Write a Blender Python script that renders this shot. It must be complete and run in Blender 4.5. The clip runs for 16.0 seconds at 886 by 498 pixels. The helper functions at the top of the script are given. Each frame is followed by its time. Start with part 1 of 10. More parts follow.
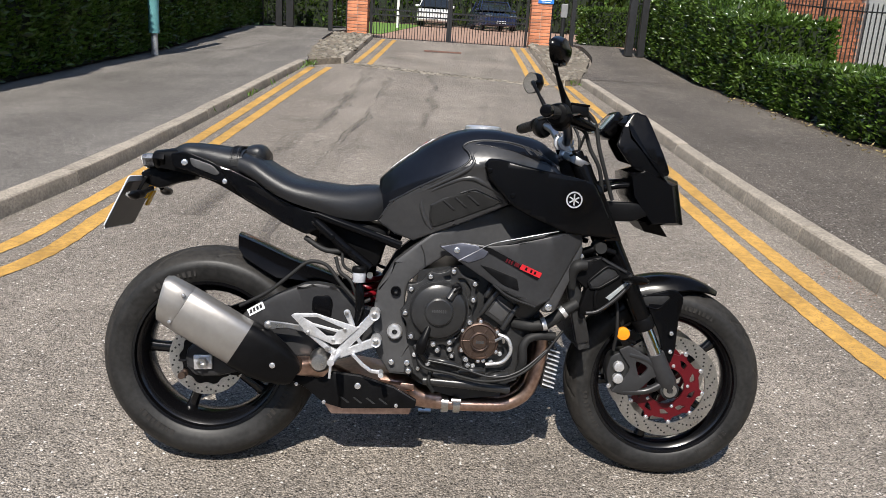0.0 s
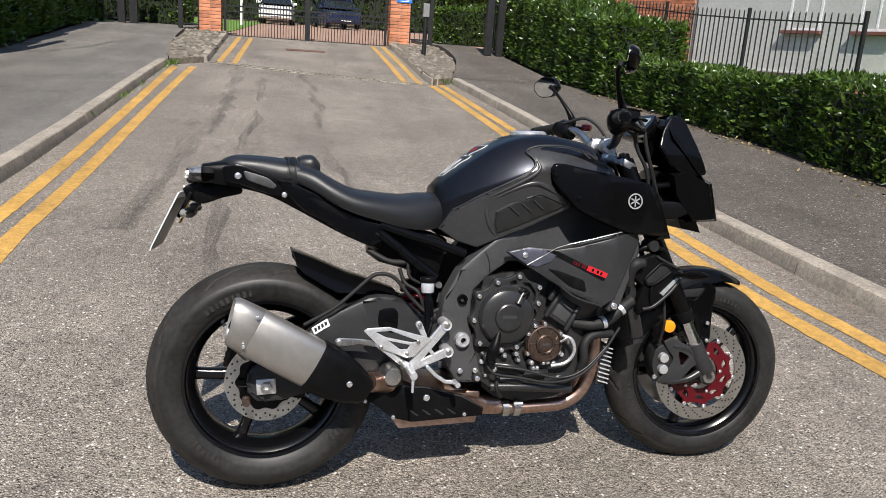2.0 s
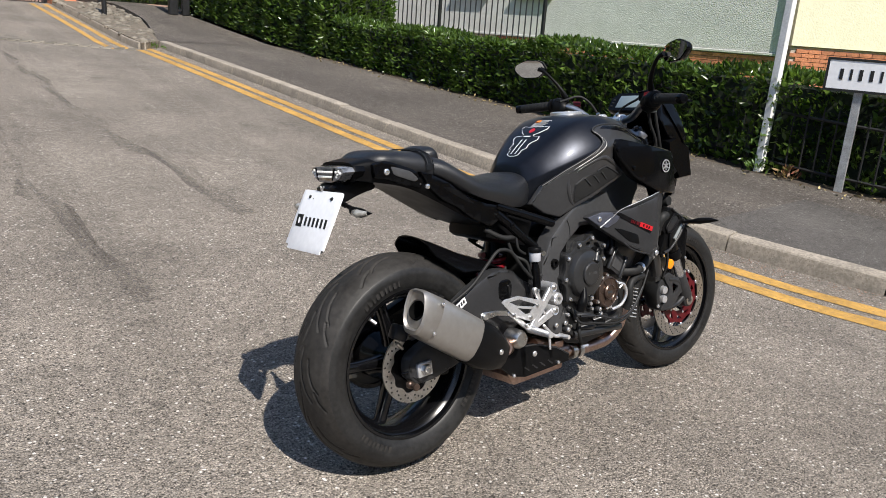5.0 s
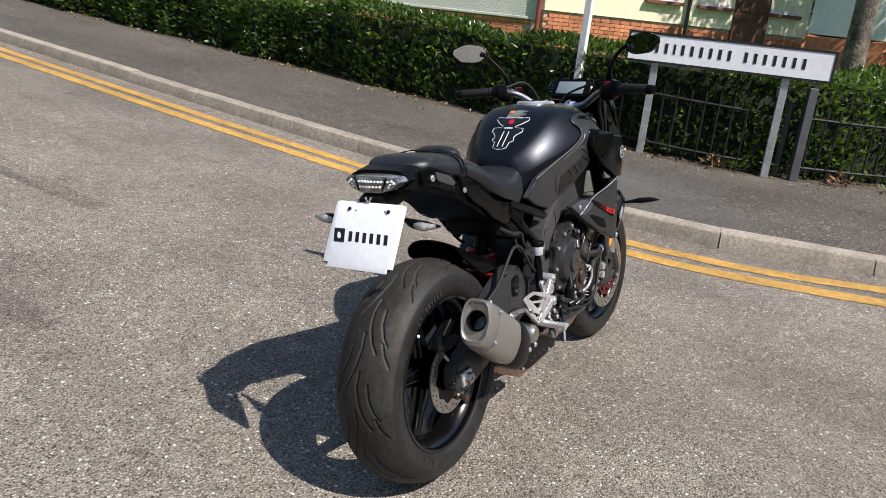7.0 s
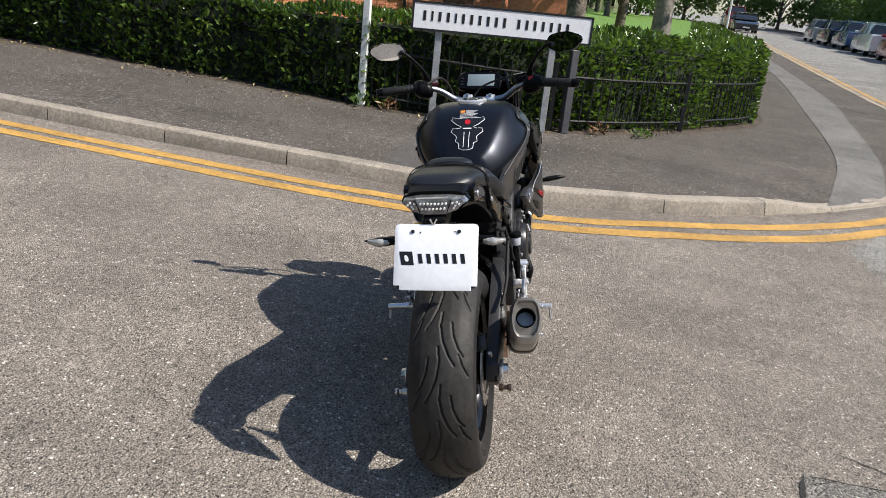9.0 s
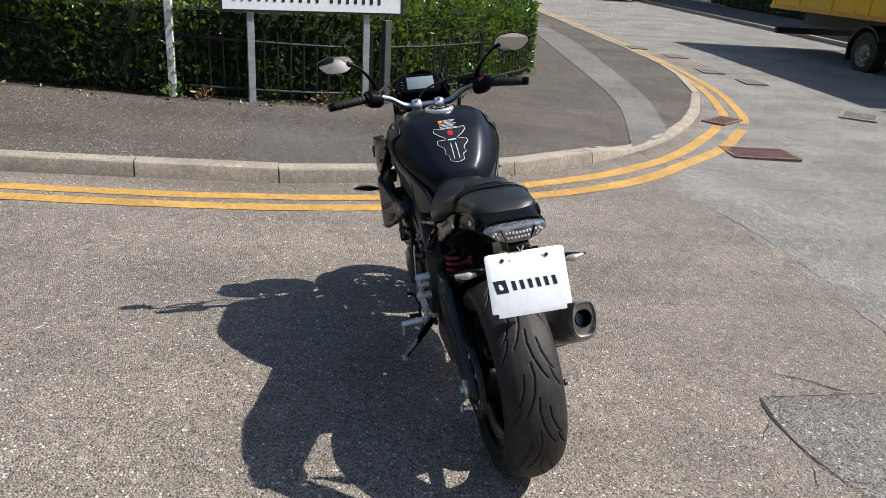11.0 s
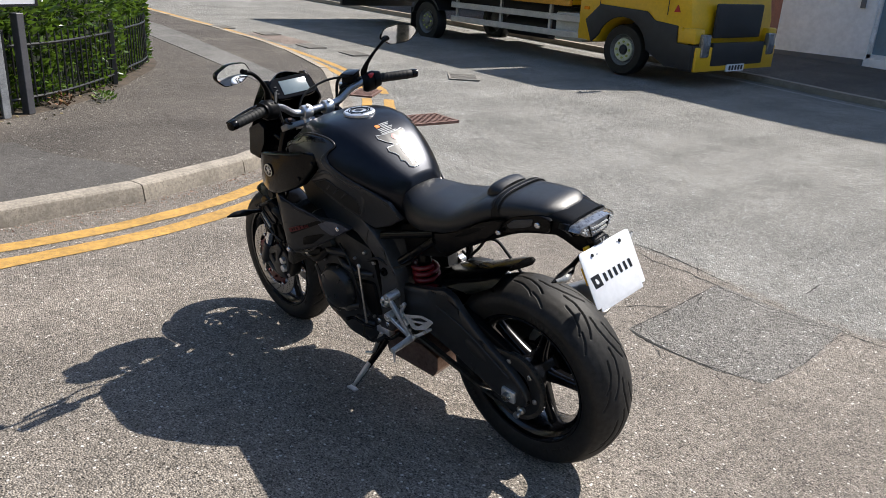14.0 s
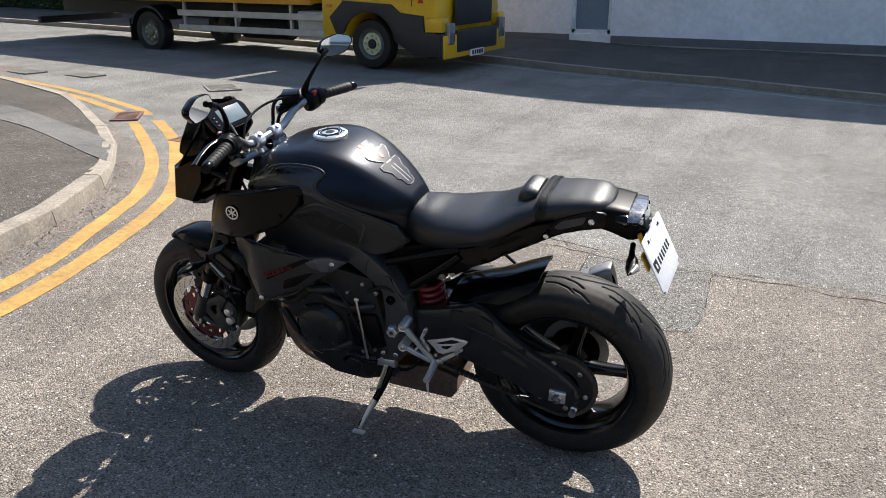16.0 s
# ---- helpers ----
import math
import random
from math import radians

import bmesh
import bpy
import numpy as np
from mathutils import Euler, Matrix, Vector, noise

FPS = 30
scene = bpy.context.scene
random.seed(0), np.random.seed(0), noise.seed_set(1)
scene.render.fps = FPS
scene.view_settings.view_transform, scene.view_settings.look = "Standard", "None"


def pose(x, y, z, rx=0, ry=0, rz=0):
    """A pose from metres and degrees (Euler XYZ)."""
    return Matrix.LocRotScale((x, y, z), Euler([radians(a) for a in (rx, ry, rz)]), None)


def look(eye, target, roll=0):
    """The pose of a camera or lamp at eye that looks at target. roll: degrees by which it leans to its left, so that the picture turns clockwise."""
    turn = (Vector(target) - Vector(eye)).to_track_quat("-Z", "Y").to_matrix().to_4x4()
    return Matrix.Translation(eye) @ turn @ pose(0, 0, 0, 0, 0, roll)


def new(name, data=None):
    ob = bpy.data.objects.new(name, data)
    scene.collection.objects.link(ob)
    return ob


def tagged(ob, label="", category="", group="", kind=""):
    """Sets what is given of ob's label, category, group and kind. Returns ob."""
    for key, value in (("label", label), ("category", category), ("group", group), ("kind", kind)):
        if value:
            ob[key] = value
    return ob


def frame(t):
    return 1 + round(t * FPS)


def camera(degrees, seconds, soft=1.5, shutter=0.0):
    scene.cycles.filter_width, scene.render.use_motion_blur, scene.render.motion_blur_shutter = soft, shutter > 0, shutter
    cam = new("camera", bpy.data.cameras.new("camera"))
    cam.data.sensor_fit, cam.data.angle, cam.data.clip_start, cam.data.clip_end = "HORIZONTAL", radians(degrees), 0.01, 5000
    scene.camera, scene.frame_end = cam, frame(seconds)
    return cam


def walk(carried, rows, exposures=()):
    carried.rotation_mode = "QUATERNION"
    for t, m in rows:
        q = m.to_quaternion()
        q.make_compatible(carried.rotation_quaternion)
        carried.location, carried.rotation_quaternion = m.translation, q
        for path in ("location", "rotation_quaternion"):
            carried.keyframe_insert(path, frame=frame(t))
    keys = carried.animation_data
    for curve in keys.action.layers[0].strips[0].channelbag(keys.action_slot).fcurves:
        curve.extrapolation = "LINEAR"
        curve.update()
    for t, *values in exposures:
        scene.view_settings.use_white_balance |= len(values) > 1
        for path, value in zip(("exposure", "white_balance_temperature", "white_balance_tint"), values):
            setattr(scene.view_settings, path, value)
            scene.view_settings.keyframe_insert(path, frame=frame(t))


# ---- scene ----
cam = camera(59.7, 16.0, 0.85)
PATH = [
    (0, (0.01, 0.044, 1.246), (0.001, 1.974, 0.721), 3.7),
    (0.5, (-0.117, 0.004, 1.237), (-0.087, 1.937, 0.725), 4.3),
    (1, (-0.243, 0.042, 1.228), (-0.136, 1.975, 0.724), 4.1),
    (1.5, (-0.407, 0.1, 1.229), (-0.168, 2.021, 0.723), 4.1),
    (2, (-0.609, 0.109, 1.229), (-0.217, 2.004, 0.725), 4.0),
    (2.5, (-0.849, 0.09, 1.236), (-0.311, 1.948, 0.73), 3.5),
    (3, (-1.016, 0.147, 1.221), (-0.358, 1.966, 0.714), 3.6),
    (3.5, (-1.192, 0.219, 1.238), (-0.398, 1.983, 0.729), 4.4),
    (4, (-1.428, 0.288, 1.235), (-0.492, 1.979, 0.717), 4.7),
    (4.2, (-1.531, 0.314, 1.242), (-0.544, 1.973, 0.718), 4.7),
    (6.3, (-2.216, 0.866, 1.256), (-0.757, 2.101, 0.667), 4.3),
    (6.5, (-2.248, 0.947, 1.269), (-0.748, 2.128, 0.675), 4.7),
    (7, (-2.358, 1.125, 1.288), (-0.743, 2.141, 0.688), 6.1),
    (7.5, (-2.521, 1.292, 1.307), (-0.82, 2.157, 0.709), 6.2),
    (8, (-2.571, 1.493, 1.302), (-0.812, 2.221, 0.689), 6.3),
    (8.5, (-2.628, 1.69, 1.319), (-0.805, 2.229, 0.698), 5.8),
    (9, (-2.762, 1.925, 1.382), (-0.895, 2.247, 0.742), 5.8),
    (9.2, (-2.801, 2.008, 1.423), (-0.928, 2.264, 0.769), 5.6),
    (11.3, (-2.747, 2.964, 1.54), (-0.922, 2.552, 0.832), 3.5),
    (11.5, (-2.704, 3.062, 1.552), (-0.894, 2.589, 0.843), 3.6),
    (12, (-2.614, 3.289, 1.562), (-0.867, 2.622, 0.852), 3.6),
    (12.5, (-2.513, 3.535, 1.571), (-0.857, 2.68, 0.846), 3.0),
    (13, (-2.36, 3.683, 1.559), (-0.788, 2.682, 0.832), 2.9),
    (13.5, (-2.209, 3.803, 1.532), (-0.725, 2.672, 0.812), 3.3),
    (14, (-2.029, 3.957, 1.495), (-0.673, 2.664, 0.797), 3.3),
    (14.5, (-1.853, 4.07, 1.479), (-0.6, 2.673, 0.788), 2.3),
    (15, (-1.634, 4.135, 1.478), (-0.484, 2.654, 0.785), 1.8),
    (15.5, (-1.431, 4.249, 1.477), (-0.462, 2.641, 0.789), 1.3),
    (16, (-1.25, 4.37, 1.482), (-0.442, 2.673, 0.798), 0.1),
]
walk(cam, [(t, look(eye, target, roll)) for t, eye, target, roll in PATH], [(0, 0.67), (9, 0.64), (12, 0.72), (14, 0.80), (16, 0.92)])

# ---- light ----
world = bpy.data.worlds.new("sky")
scene.world = world
world.use_nodes = True
SUN_AZ, SUN_EL = (-0.10, -0.80), math.atan2(1.0, 0.79)
wn = world.node_tree.nodes
sky = wn.new("ShaderNodeTexSky")
sky.sky_type = "NISHITA"
sky.sun_disc = False
sky.sun_elevation = SUN_EL
sky.dust_density = 0.8
sky.ozone_density = 2.5
sky.sun_rotation = math.atan2(SUN_AZ[0], SUN_AZ[1])
wn["Background"].inputs["Strength"].default_value = 0.110
world.node_tree.links.new(sky.outputs[0], wn["Background"].inputs["Color"])
sun = new("sun", bpy.data.lights.new("sun", "SUN"))
sun.data.energy = 4.65
sun.data.angle = radians(0.53)
sun.data.color = (1.0, 0.945, 0.868)
az = Vector((SUN_AZ[0], SUN_AZ[1], 0)).normalized()
sun.matrix_basis = look((0, 0, 20), (-az.x * math.cos(SUN_EL), -az.y * math.cos(SUN_EL), 20 - math.sin(SUN_EL)))


# ---- materials ----
def mat(name, color, rough=0.6, metal=0.0, var=0.12, scale=8.0, bump=0.0, bscale=60.0, color2=None, coat=0.0, spec=0.5, speck=None, rvar=0.08, trans=0.0, isle=0.0, bdist=0.01):
    """A surface with colour variation at two scales, varied gloss and fine relief."""
    m = bpy.data.materials.new(name)
    m.use_nodes = True
    nt = m.node_tree
    n, l = nt.nodes, nt.links
    b = n["Principled BSDF"]
    b.inputs["Metallic"].default_value = metal
    b.inputs["Coat Weight"].default_value = coat
    b.inputs["Coat Roughness"].default_value = 0.08
    b.inputs["Specular IOR Level"].default_value = spec
    b.inputs["Transmission Weight"].default_value = trans
    tc = n.new("ShaderNodeTexCoord")
    n1 = n.new("ShaderNodeTexNoise")
    n1.inputs["Scale"].default_value = scale
    n1.inputs["Detail"].default_value = 6
    n2 = n.new("ShaderNodeTexNoise")
    n2.inputs["Scale"].default_value = scale * 9
    n2.inputs["Detail"].default_value = 4
    l.new(tc.outputs["Object"], n1.inputs["Vector"])
    l.new(tc.outputs["Object"], n2.inputs["Vector"])
    add = n.new("ShaderNodeMath")
    add.operation = "ADD"
    l.new(n1.outputs["Fac"], add.inputs[0])
    l.new(n2.outputs["Fac"], add.inputs[1])
    ramp = n.new("ShaderNodeMapRange")
    ramp.inputs["From Min"].default_value = 0.7
    ramp.inputs["From Max"].default_value = 1.3
    l.new(add.outputs[0], ramp.inputs["Value"])
    mix = n.new("ShaderNodeMix")
    mix.data_type = "RGBA"
    c2 = color2 if color2 else tuple(c * (1 - 2 * var) for c in color)
    c1 = color if color2 else tuple(min(1, c * (1 + var)) for c in color)
    mix.inputs["A"].default_value = (*c2, 1)
    mix.inputs["B"].default_value = (*c1, 1)
    l.new(ramp.outputs[0], mix.inputs["Factor"])
    last = mix.outputs["Result"]
    if speck:
        v = n.new("ShaderNodeTexVoronoi")
        v.inputs["Scale"].default_value = speck[0]
        l.new(tc.outputs["Object"], v.inputs["Vector"])
        sep = n.new("ShaderNodeSeparateColor")
        l.new(v.outputs["Color"], sep.inputs[0])
        r2 = n.new("ShaderNodeMapRange")
        r2.inputs["From Min"].default_value = speck[1]
        r2.inputs["From Max"].default_value = 1.0
        l.new(sep.outputs[0], r2.inputs["Value"])
        m2 = n.new("ShaderNodeMix")
        m2.data_type = "RGBA"
        l.new(r2.outputs[0], m2.inputs["Factor"])
        l.new(last, m2.inputs["A"])
        m2.inputs["B"].default_value = (*speck[2], 1)
        last = m2.outputs["Result"]
    if isle:
        g = n.new("ShaderNodeNewGeometry")
        oi = n.new("ShaderNodeObjectInfo")
        a2 = n.new("ShaderNodeMath")
        a2.operation = "ADD"
        l.new(g.outputs["Random Per Island"], a2.inputs[0])
        l.new(oi.outputs["Random"], a2.inputs[1])
        fr = n.new("ShaderNodeMath")
        fr.operation = "FRACT"
        l.new(a2.outputs[0], fr.inputs[0])
        mr = n.new("ShaderNodeMapRange")
        mr.inputs["To Min"].default_value = 1 - isle
        mr.inputs["To Max"].default_value = 1 + isle
        l.new(fr.outputs[0], mr.inputs["Value"])
        h = n.new("ShaderNodeHueSaturation")
        l.new(mr.outputs[0], h.inputs["Value"])
        l.new(last, h.inputs["Color"])
        last = h.outputs["Color"]
    l.new(last, b.inputs["Base Color"])
    rr = n.new("ShaderNodeMapRange")
    rr.inputs["To Min"].default_value = max(0.02, rough - rvar)
    rr.inputs["To Max"].default_value = min(1, rough + rvar)
    l.new(n1.outputs["Fac"], rr.inputs["Value"])
    l.new(rr.outputs[0], b.inputs["Roughness"])
    if bump:
        n3 = n.new("ShaderNodeTexNoise")
        n3.inputs["Scale"].default_value = bscale
        n3.inputs["Detail"].default_value = 5
        l.new(tc.outputs["Object"], n3.inputs["Vector"])
        bp = n.new("ShaderNodeBump")
        bp.inputs["Strength"].default_value = min(1, bump)
        bp.inputs["Distance"].default_value = bdist
        l.new(n3.outputs["Fac"], bp.inputs["Height"])
        l.new(bp.outputs[0], b.inputs["Normal"])
    return m


def stones(name, tint, dark, mid, pale, scale=125.0, relief=0.004, streak=0.25, chips=0.05, pits=0.05, border=None):
    """Stone chips bedded in dark binder: a colour for each stone, bright chips and dark pits here and there, worn patches, and long streaks along the road.
    border: x-y points of a line; south of it the surface is of the second tint, with a ragged meeting."""
    m = bpy.data.materials.new(name)
    m.use_nodes = True
    n, l = m.node_tree.nodes, m.node_tree.links
    b = n["Principled BSDF"]
    b.inputs["Roughness"].default_value = 0.85
    b.inputs["Specular IOR Level"].default_value = 0.3
    tc = n.new("ShaderNodeTexCoord")

    def texture(kind, size, detail=0):
        q = n.new(kind)
        q.inputs["Scale"].default_value = size
        if detail:
            q.inputs["Detail"].default_value = detail
        l.new(tc.outputs["Object"], q.inputs["Vector"])
        return q

    big = texture("ShaderNodeTexVoronoi", scale)
    fine = texture("ShaderNodeTexVoronoi", scale * 2.2)
    chip = texture("ShaderNodeTexVoronoi", scale * 0.55)
    pit = texture("ShaderNodeTexVoronoi", scale * 0.66)
    cloud = texture("ShaderNodeTexNoise", 1.1, 7)
    blot = texture("ShaderNodeTexNoise", 4.6, 3)
    grit = texture("ShaderNodeTexNoise", 17, 6)
    mp = n.new("ShaderNodeMapping")
    mp.inputs["Scale"].default_value = (2.6, 0.16, 1.0)
    l.new(tc.outputs["Object"], mp.inputs["Vector"])
    lane = n.new("ShaderNodeTexNoise")
    lane.inputs["Scale"].default_value = 1.0
    lane.inputs["Detail"].default_value = 5
    l.new(mp.outputs[0], lane.inputs["Vector"])

    def math_node(op, x, y):
        q = n.new("ShaderNodeMath")
        q.operation = op
        for i, v in enumerate((x, y)):
            if isinstance(v, (int, float)):
                q.inputs[i].default_value = v
            else:
                l.new(v, q.inputs[i])
        return q.outputs[0]

    def span(value, lo, hi, to_lo, to_hi):
        q = n.new("ShaderNodeMapRange")
        for key, v in (("From Min", lo), ("From Max", hi), ("To Min", to_lo), ("To Max", to_hi)):
            q.inputs[key].default_value = v
        l.new(value, q.inputs["Value"])
        return q.outputs[0]

    def ramp(value, stops):
        q = n.new("ShaderNodeValToRGB")
        q.color_ramp.interpolation = "LINEAR"
        while len(q.color_ramp.elements) < len(stops):
            q.color_ramp.elements.new(0.5)
        for e, (p, c) in zip(q.color_ramp.elements, stops):
            e.position = p
            e.color = (c * tint[0], c * tint[1], c * tint[2], 1)
        l.new(value, q.inputs["Fac"])
        return q.outputs["Color"]

    def blend(kind, f, x, y):
        q = n.new("ShaderNodeMix")
        q.data_type = "RGBA"
        q.blend_type = kind
        for key, v in (("Factor", f), ("A", x), ("B", y)):
            if isinstance(v, (int, float, tuple)):
                q.inputs[key].default_value = v
            else:
                l.new(v, q.inputs[key])
        return q.outputs["Result"]

    def red(v):
        q = n.new("ShaderNodeSeparateColor")
        l.new(v.outputs["Color"], q.inputs[0])
        return q.outputs[0]

    c_big = ramp(red(big), [(0.0, dark * 0.7), (0.22, mid * 0.78), (0.75, mid * 1.16), (1.0, mid * 1.65)])
    c_fine = ramp(red(fine), [(0.0, dark * 0.5), (0.5, mid * 0.62), (1.0, mid * 1.1)])
    # binder shows between the stones, darkened further for the shadows of the relief
    col = blend("MIX", span(big.outputs["Distance"], 0.40, 0.66, 0.0, 1.0), c_big, c_fine)
    # bright chips, and dark pits with the shadow of the gaps in their colour
    f_chip = math_node("MULTIPLY", span(red(chip), 1 - chips * 1.3, 1 - chips * 0.7, 0.0, 1.0), span(chip.outputs["Distance"], 0.30, 0.50, 1.0, 0.0))
    col = blend("MIX", f_chip, col, (pale * tint[0] ** 0.5, pale * tint[1] ** 0.5, pale * tint[2] ** 0.5, 1))
    f_pit = math_node("MULTIPLY", span(red(pit), pits * 0.7, pits * 1.3, 0.9, 0.0), span(pit.outputs["Distance"], 0.25, 0.45, 1.0, 0.0))
    col = blend("MIX", f_pit, col, (dark * 0.5 * tint[0], dark * 0.5 * tint[1], dark * 0.5 * tint[2], 1))
    if border:
        # where the second surface begins
        xyz = n.new("ShaderNodeSeparateXYZ")
        l.new(tc.outputs["Object"], xyz.inputs[0])
        q = n.new("ShaderNodeValToRGB")
        while len(q.color_ramp.elements) < len(border[0]):
            q.color_ramp.elements.new(0.5)
        for e, (px, py) in zip(q.color_ramp.elements, border[0]):
            e.position = (px + 12) / 24
            v = (py + 5) / 10
            e.color = (v, v, v, 1)
        l.new(span(xyz.outputs[0], -12, 12, 0, 1), q.inputs["Fac"])
        sep = n.new("ShaderNodeSeparateColor")
        l.new(q.outputs["Color"], sep.inputs[0])
        off = math_node("SUBTRACT", span(sep.outputs[0], 0, 1, -5, 5), xyz.outputs[1])
        off = math_node("ADD", off, span(grit.outputs["Fac"], 0.25, 0.75, -0.06, 0.06))
        f_two = span(math_node("ADD", off, span(red(big), 0, 1, -0.03, 0.03)), -0.03, 0.05, 0.0, 1.0)
        col = blend("MIX", f_two, col, blend("MULTIPLY", 1.0, col, (*border[1], 1)))
    h = n.new("ShaderNodeHueSaturation")
    worn = math_node("MULTIPLY", span(cloud.outputs["Fac"], 0.3, 0.7, 0.80, 1.17), span(grit.outputs["Fac"], 0.3, 0.7, 0.86, 1.12))
    lumps = texture("ShaderNodeTexNoise", 62, 2)
    worn = math_node("MULTIPLY", worn, span(lumps.outputs["Fac"], 0.3, 0.7, 0.86, 1.14))
    worn = math_node("MULTIPLY", worn, span(blot.outputs["Fac"], 0.60, 0.74, 1.0, 0.80))
    l.new(math_node("MULTIPLY", worn, span(lane.outputs["Fac"], 0.38, 0.60, 1 - streak, 1.05)), h.inputs["Value"])
    l.new(col, h.inputs["Color"])
    l.new(h.outputs["Color"], b.inputs["Base Color"])
    bp = n.new("ShaderNodeBump")
    bp.inputs["Strength"].default_value = 1.0
    bp.inputs["Distance"].default_value = relief
    height = math_node("SUBTRACT", math_node("MULTIPLY", red(big), 0.5), big.outputs["Distance"])
    l.new(math_node("SUBTRACT", height, f_pit), bp.inputs["Height"])
    l.new(bp.outputs[0], b.inputs["Normal"])
    return m


JOINT = [(-12, 1.0), (-6, 0.22), (-1.5, -0.06), (-0.6, 0.02), (0.3, -0.16), (1.5, -0.2), (2.8, 0.05), (3.4, -0.35), (4.7, -1.05), (5.9, -1.8), (8.0, -2.66), (12, -3.25)]
ASPHALT = stones("asphalt", (1.0, 0.874, 0.740), 0.085, 0.270, 0.64, 150, 0.0062, 0.10, 0.05, 0.13, (JOINT, (1.05, 1.155, 1.245)))
ASPHALT_DARK = stones("asphalt_repair", (1.0, 0.915, 0.83), 0.045, 0.105, 0.30, 190, 0.0015, 0.1, 0.03, 0.03)
PAVE = stones("pavement_asphalt", (1.0, 0.865, 0.735), 0.030, 0.122, 0.40, 125, 0.005, 0.15, 0.075, 0.07)
PAVE_L = stones("pavement_old_asphalt", (1.0, 0.92, 0.83), 0.07, 0.165, 0.40, 180, 0.003, 0.1, 0.04, 0.05)
PAVE_GREY = stones("pavement_repair", (1.0, 0.95, 0.88), 0.08, 0.17, 0.36, 190, 0.0015, 0.1, 0.04, 0.04)
KERB = mat("kerb_concrete", (0.298, 0.260, 0.211), 0.88, 0, 0.2, 5, 0.5, 110, isle=0.12, speck=(120, 0.7, (0.18, 0.158, 0.125)), bdist=0.004)
YELLOW = mat("yellow_line_paint", (0.46, 0.262, 0.058), 0.7, 0, 0.22, 3.0, 0.8, 200, speck=(170, 0.74, (0.25, 0.15, 0.06)), bdist=0.004)
SOIL = mat("soil", (0.07, 0.052, 0.036), 0.95, 0, 0.4, 6, 1.0, 40)
GRASS = mat("lawn", (0.11, 0.21, 0.028), 0.9, 0, 0.3, 3, 0.8, 60)
LEAF = mat("hedge_leaf", (0.078, 0.122, 0.022), 0.27, 0, 0.25, 2, 0, isle=0.8, color2=(0.022, 0.050, 0.010))
LEAF2 = mat("tree_leaf", (0.10, 0.175, 0.028), 0.45, 0, 0.25, 1, 0, isle=0.5, color2=(0.03, 0.07, 0.012))
# hedge core: the shade behind the leaves is put into its near-black colour
HEDGE_IN = mat("hedge_inner_shade", (0.012, 0.02, 0.007), 0.95, 0, 0.4, 8, 0.6, 30)
for leafy in (LEAF, LEAF2):
    # thin leaves let some light through
    nt_ = leafy.node_tree
    tr = nt_.nodes.new("ShaderNodeBsdfTranslucent")
    tr.inputs["Color"].default_value = (0.16, 0.28, 0.03, 1)
    mx = nt_.nodes.new("ShaderNodeMixShader")
    mx.inputs[0].default_value = 0.24
    nt_.links.new(nt_.nodes["Principled BSDF"].outputs[0], mx.inputs[1])
    nt_.links.new(tr.outputs[0], mx.inputs[2])
    nt_.links.new(mx.outputs[0], nt_.nodes["Material Output"].inputs["Surface"])
BARK = mat("bark", (0.16, 0.13, 0.10), 0.9, 0, 0.5, 7, 1.0, 30)
BRICK = mat("red_brick", (0.50, 0.19, 0.095), 0.85, 0, 0.2, 12, 0.5, 90, isle=0.3)
MORTAR = mat("mortar", (0.42, 0.36, 0.30), 0.95, 0, 0.15, 10, 0.5, 80)
RENDER_W = mat("rough_white_render", (0.48, 0.48, 0.445), 0.9, 0, 0.08, 2, 1.0, 45, bdist=0.012)
RENDER_C = mat("cream_render", (0.75, 0.70, 0.52), 0.9, 0, 0.06, 2, 0.6, 30)
WHITE_WALL = mat("white_painted_wall", (0.87, 0.87, 0.865), 0.8, 0, 0.07, 1.2, 0.2, 40)
IRON = mat("black_iron_paint", (0.014, 0.014, 0.015), 0.45, 0, 0.3, 20, 0.2, 90, bdist=0.001)
GALV = mat("galvanised_steel", (0.42, 0.43, 0.44), 0.5, 0.6, 0.2, 14, 0.1, 60, bdist=0.001)
POLE_W = mat("white_pole_paint", (0.72, 0.72, 0.70), 0.5, 0, 0.1, 6, 0.1, 60, bdist=0.001)
TEAL = mat("teal_pole_paint", (0.10, 0.27, 0.28), 0.5, 0, 0.15, 5, 0.2, 60, bdist=0.001)
SIGN_W = mat("sign_white", (0.80, 0.81, 0.83), 0.35, 0, 0.05, 4)
SIGN_K = mat("sign_black", (0.012, 0.012, 0.013), 0.4)
SIGN_B = mat("sign_blue", (0.02, 0.17, 0.55), 0.4)
TRUCK_Y = mat("truck_yellow_paint", (0.72, 0.42, 0.01), 0.3, 0, 0.06, 3, coat=0.4)
TRUCK_K = mat("truck_black_plastic", (0.022, 0.022, 0.024), 0.55, 0, 0.2, 9)
TRUCK_S = mat("truck_side_rail", (0.50, 0.48, 0.45), 0.5, 0.3, 0.12, 6)
TYRE = mat("tyre_rubber", (0.0170, 0.0166, 0.0162), 0.48, 0, 0.3, 9, 0.3, 300, spec=0.3, bdist=0.0006)
TYRE_T = mat("tyre_tread", (0.0240, 0.0222, 0.0205), 0.60, 0, 0.3, 7, 0.4, 300, spec=0.28, bdist=0.0008)
GLASS_D = mat("dark_window_glass", (0.012, 0.014, 0.016), 0.06, 0, 0.1, 2, spec=0.8)
EARTH = mat("earth_bed", (0.15, 0.125, 0.095), 0.95, 0, 0.3, 14, 0.8, 80)
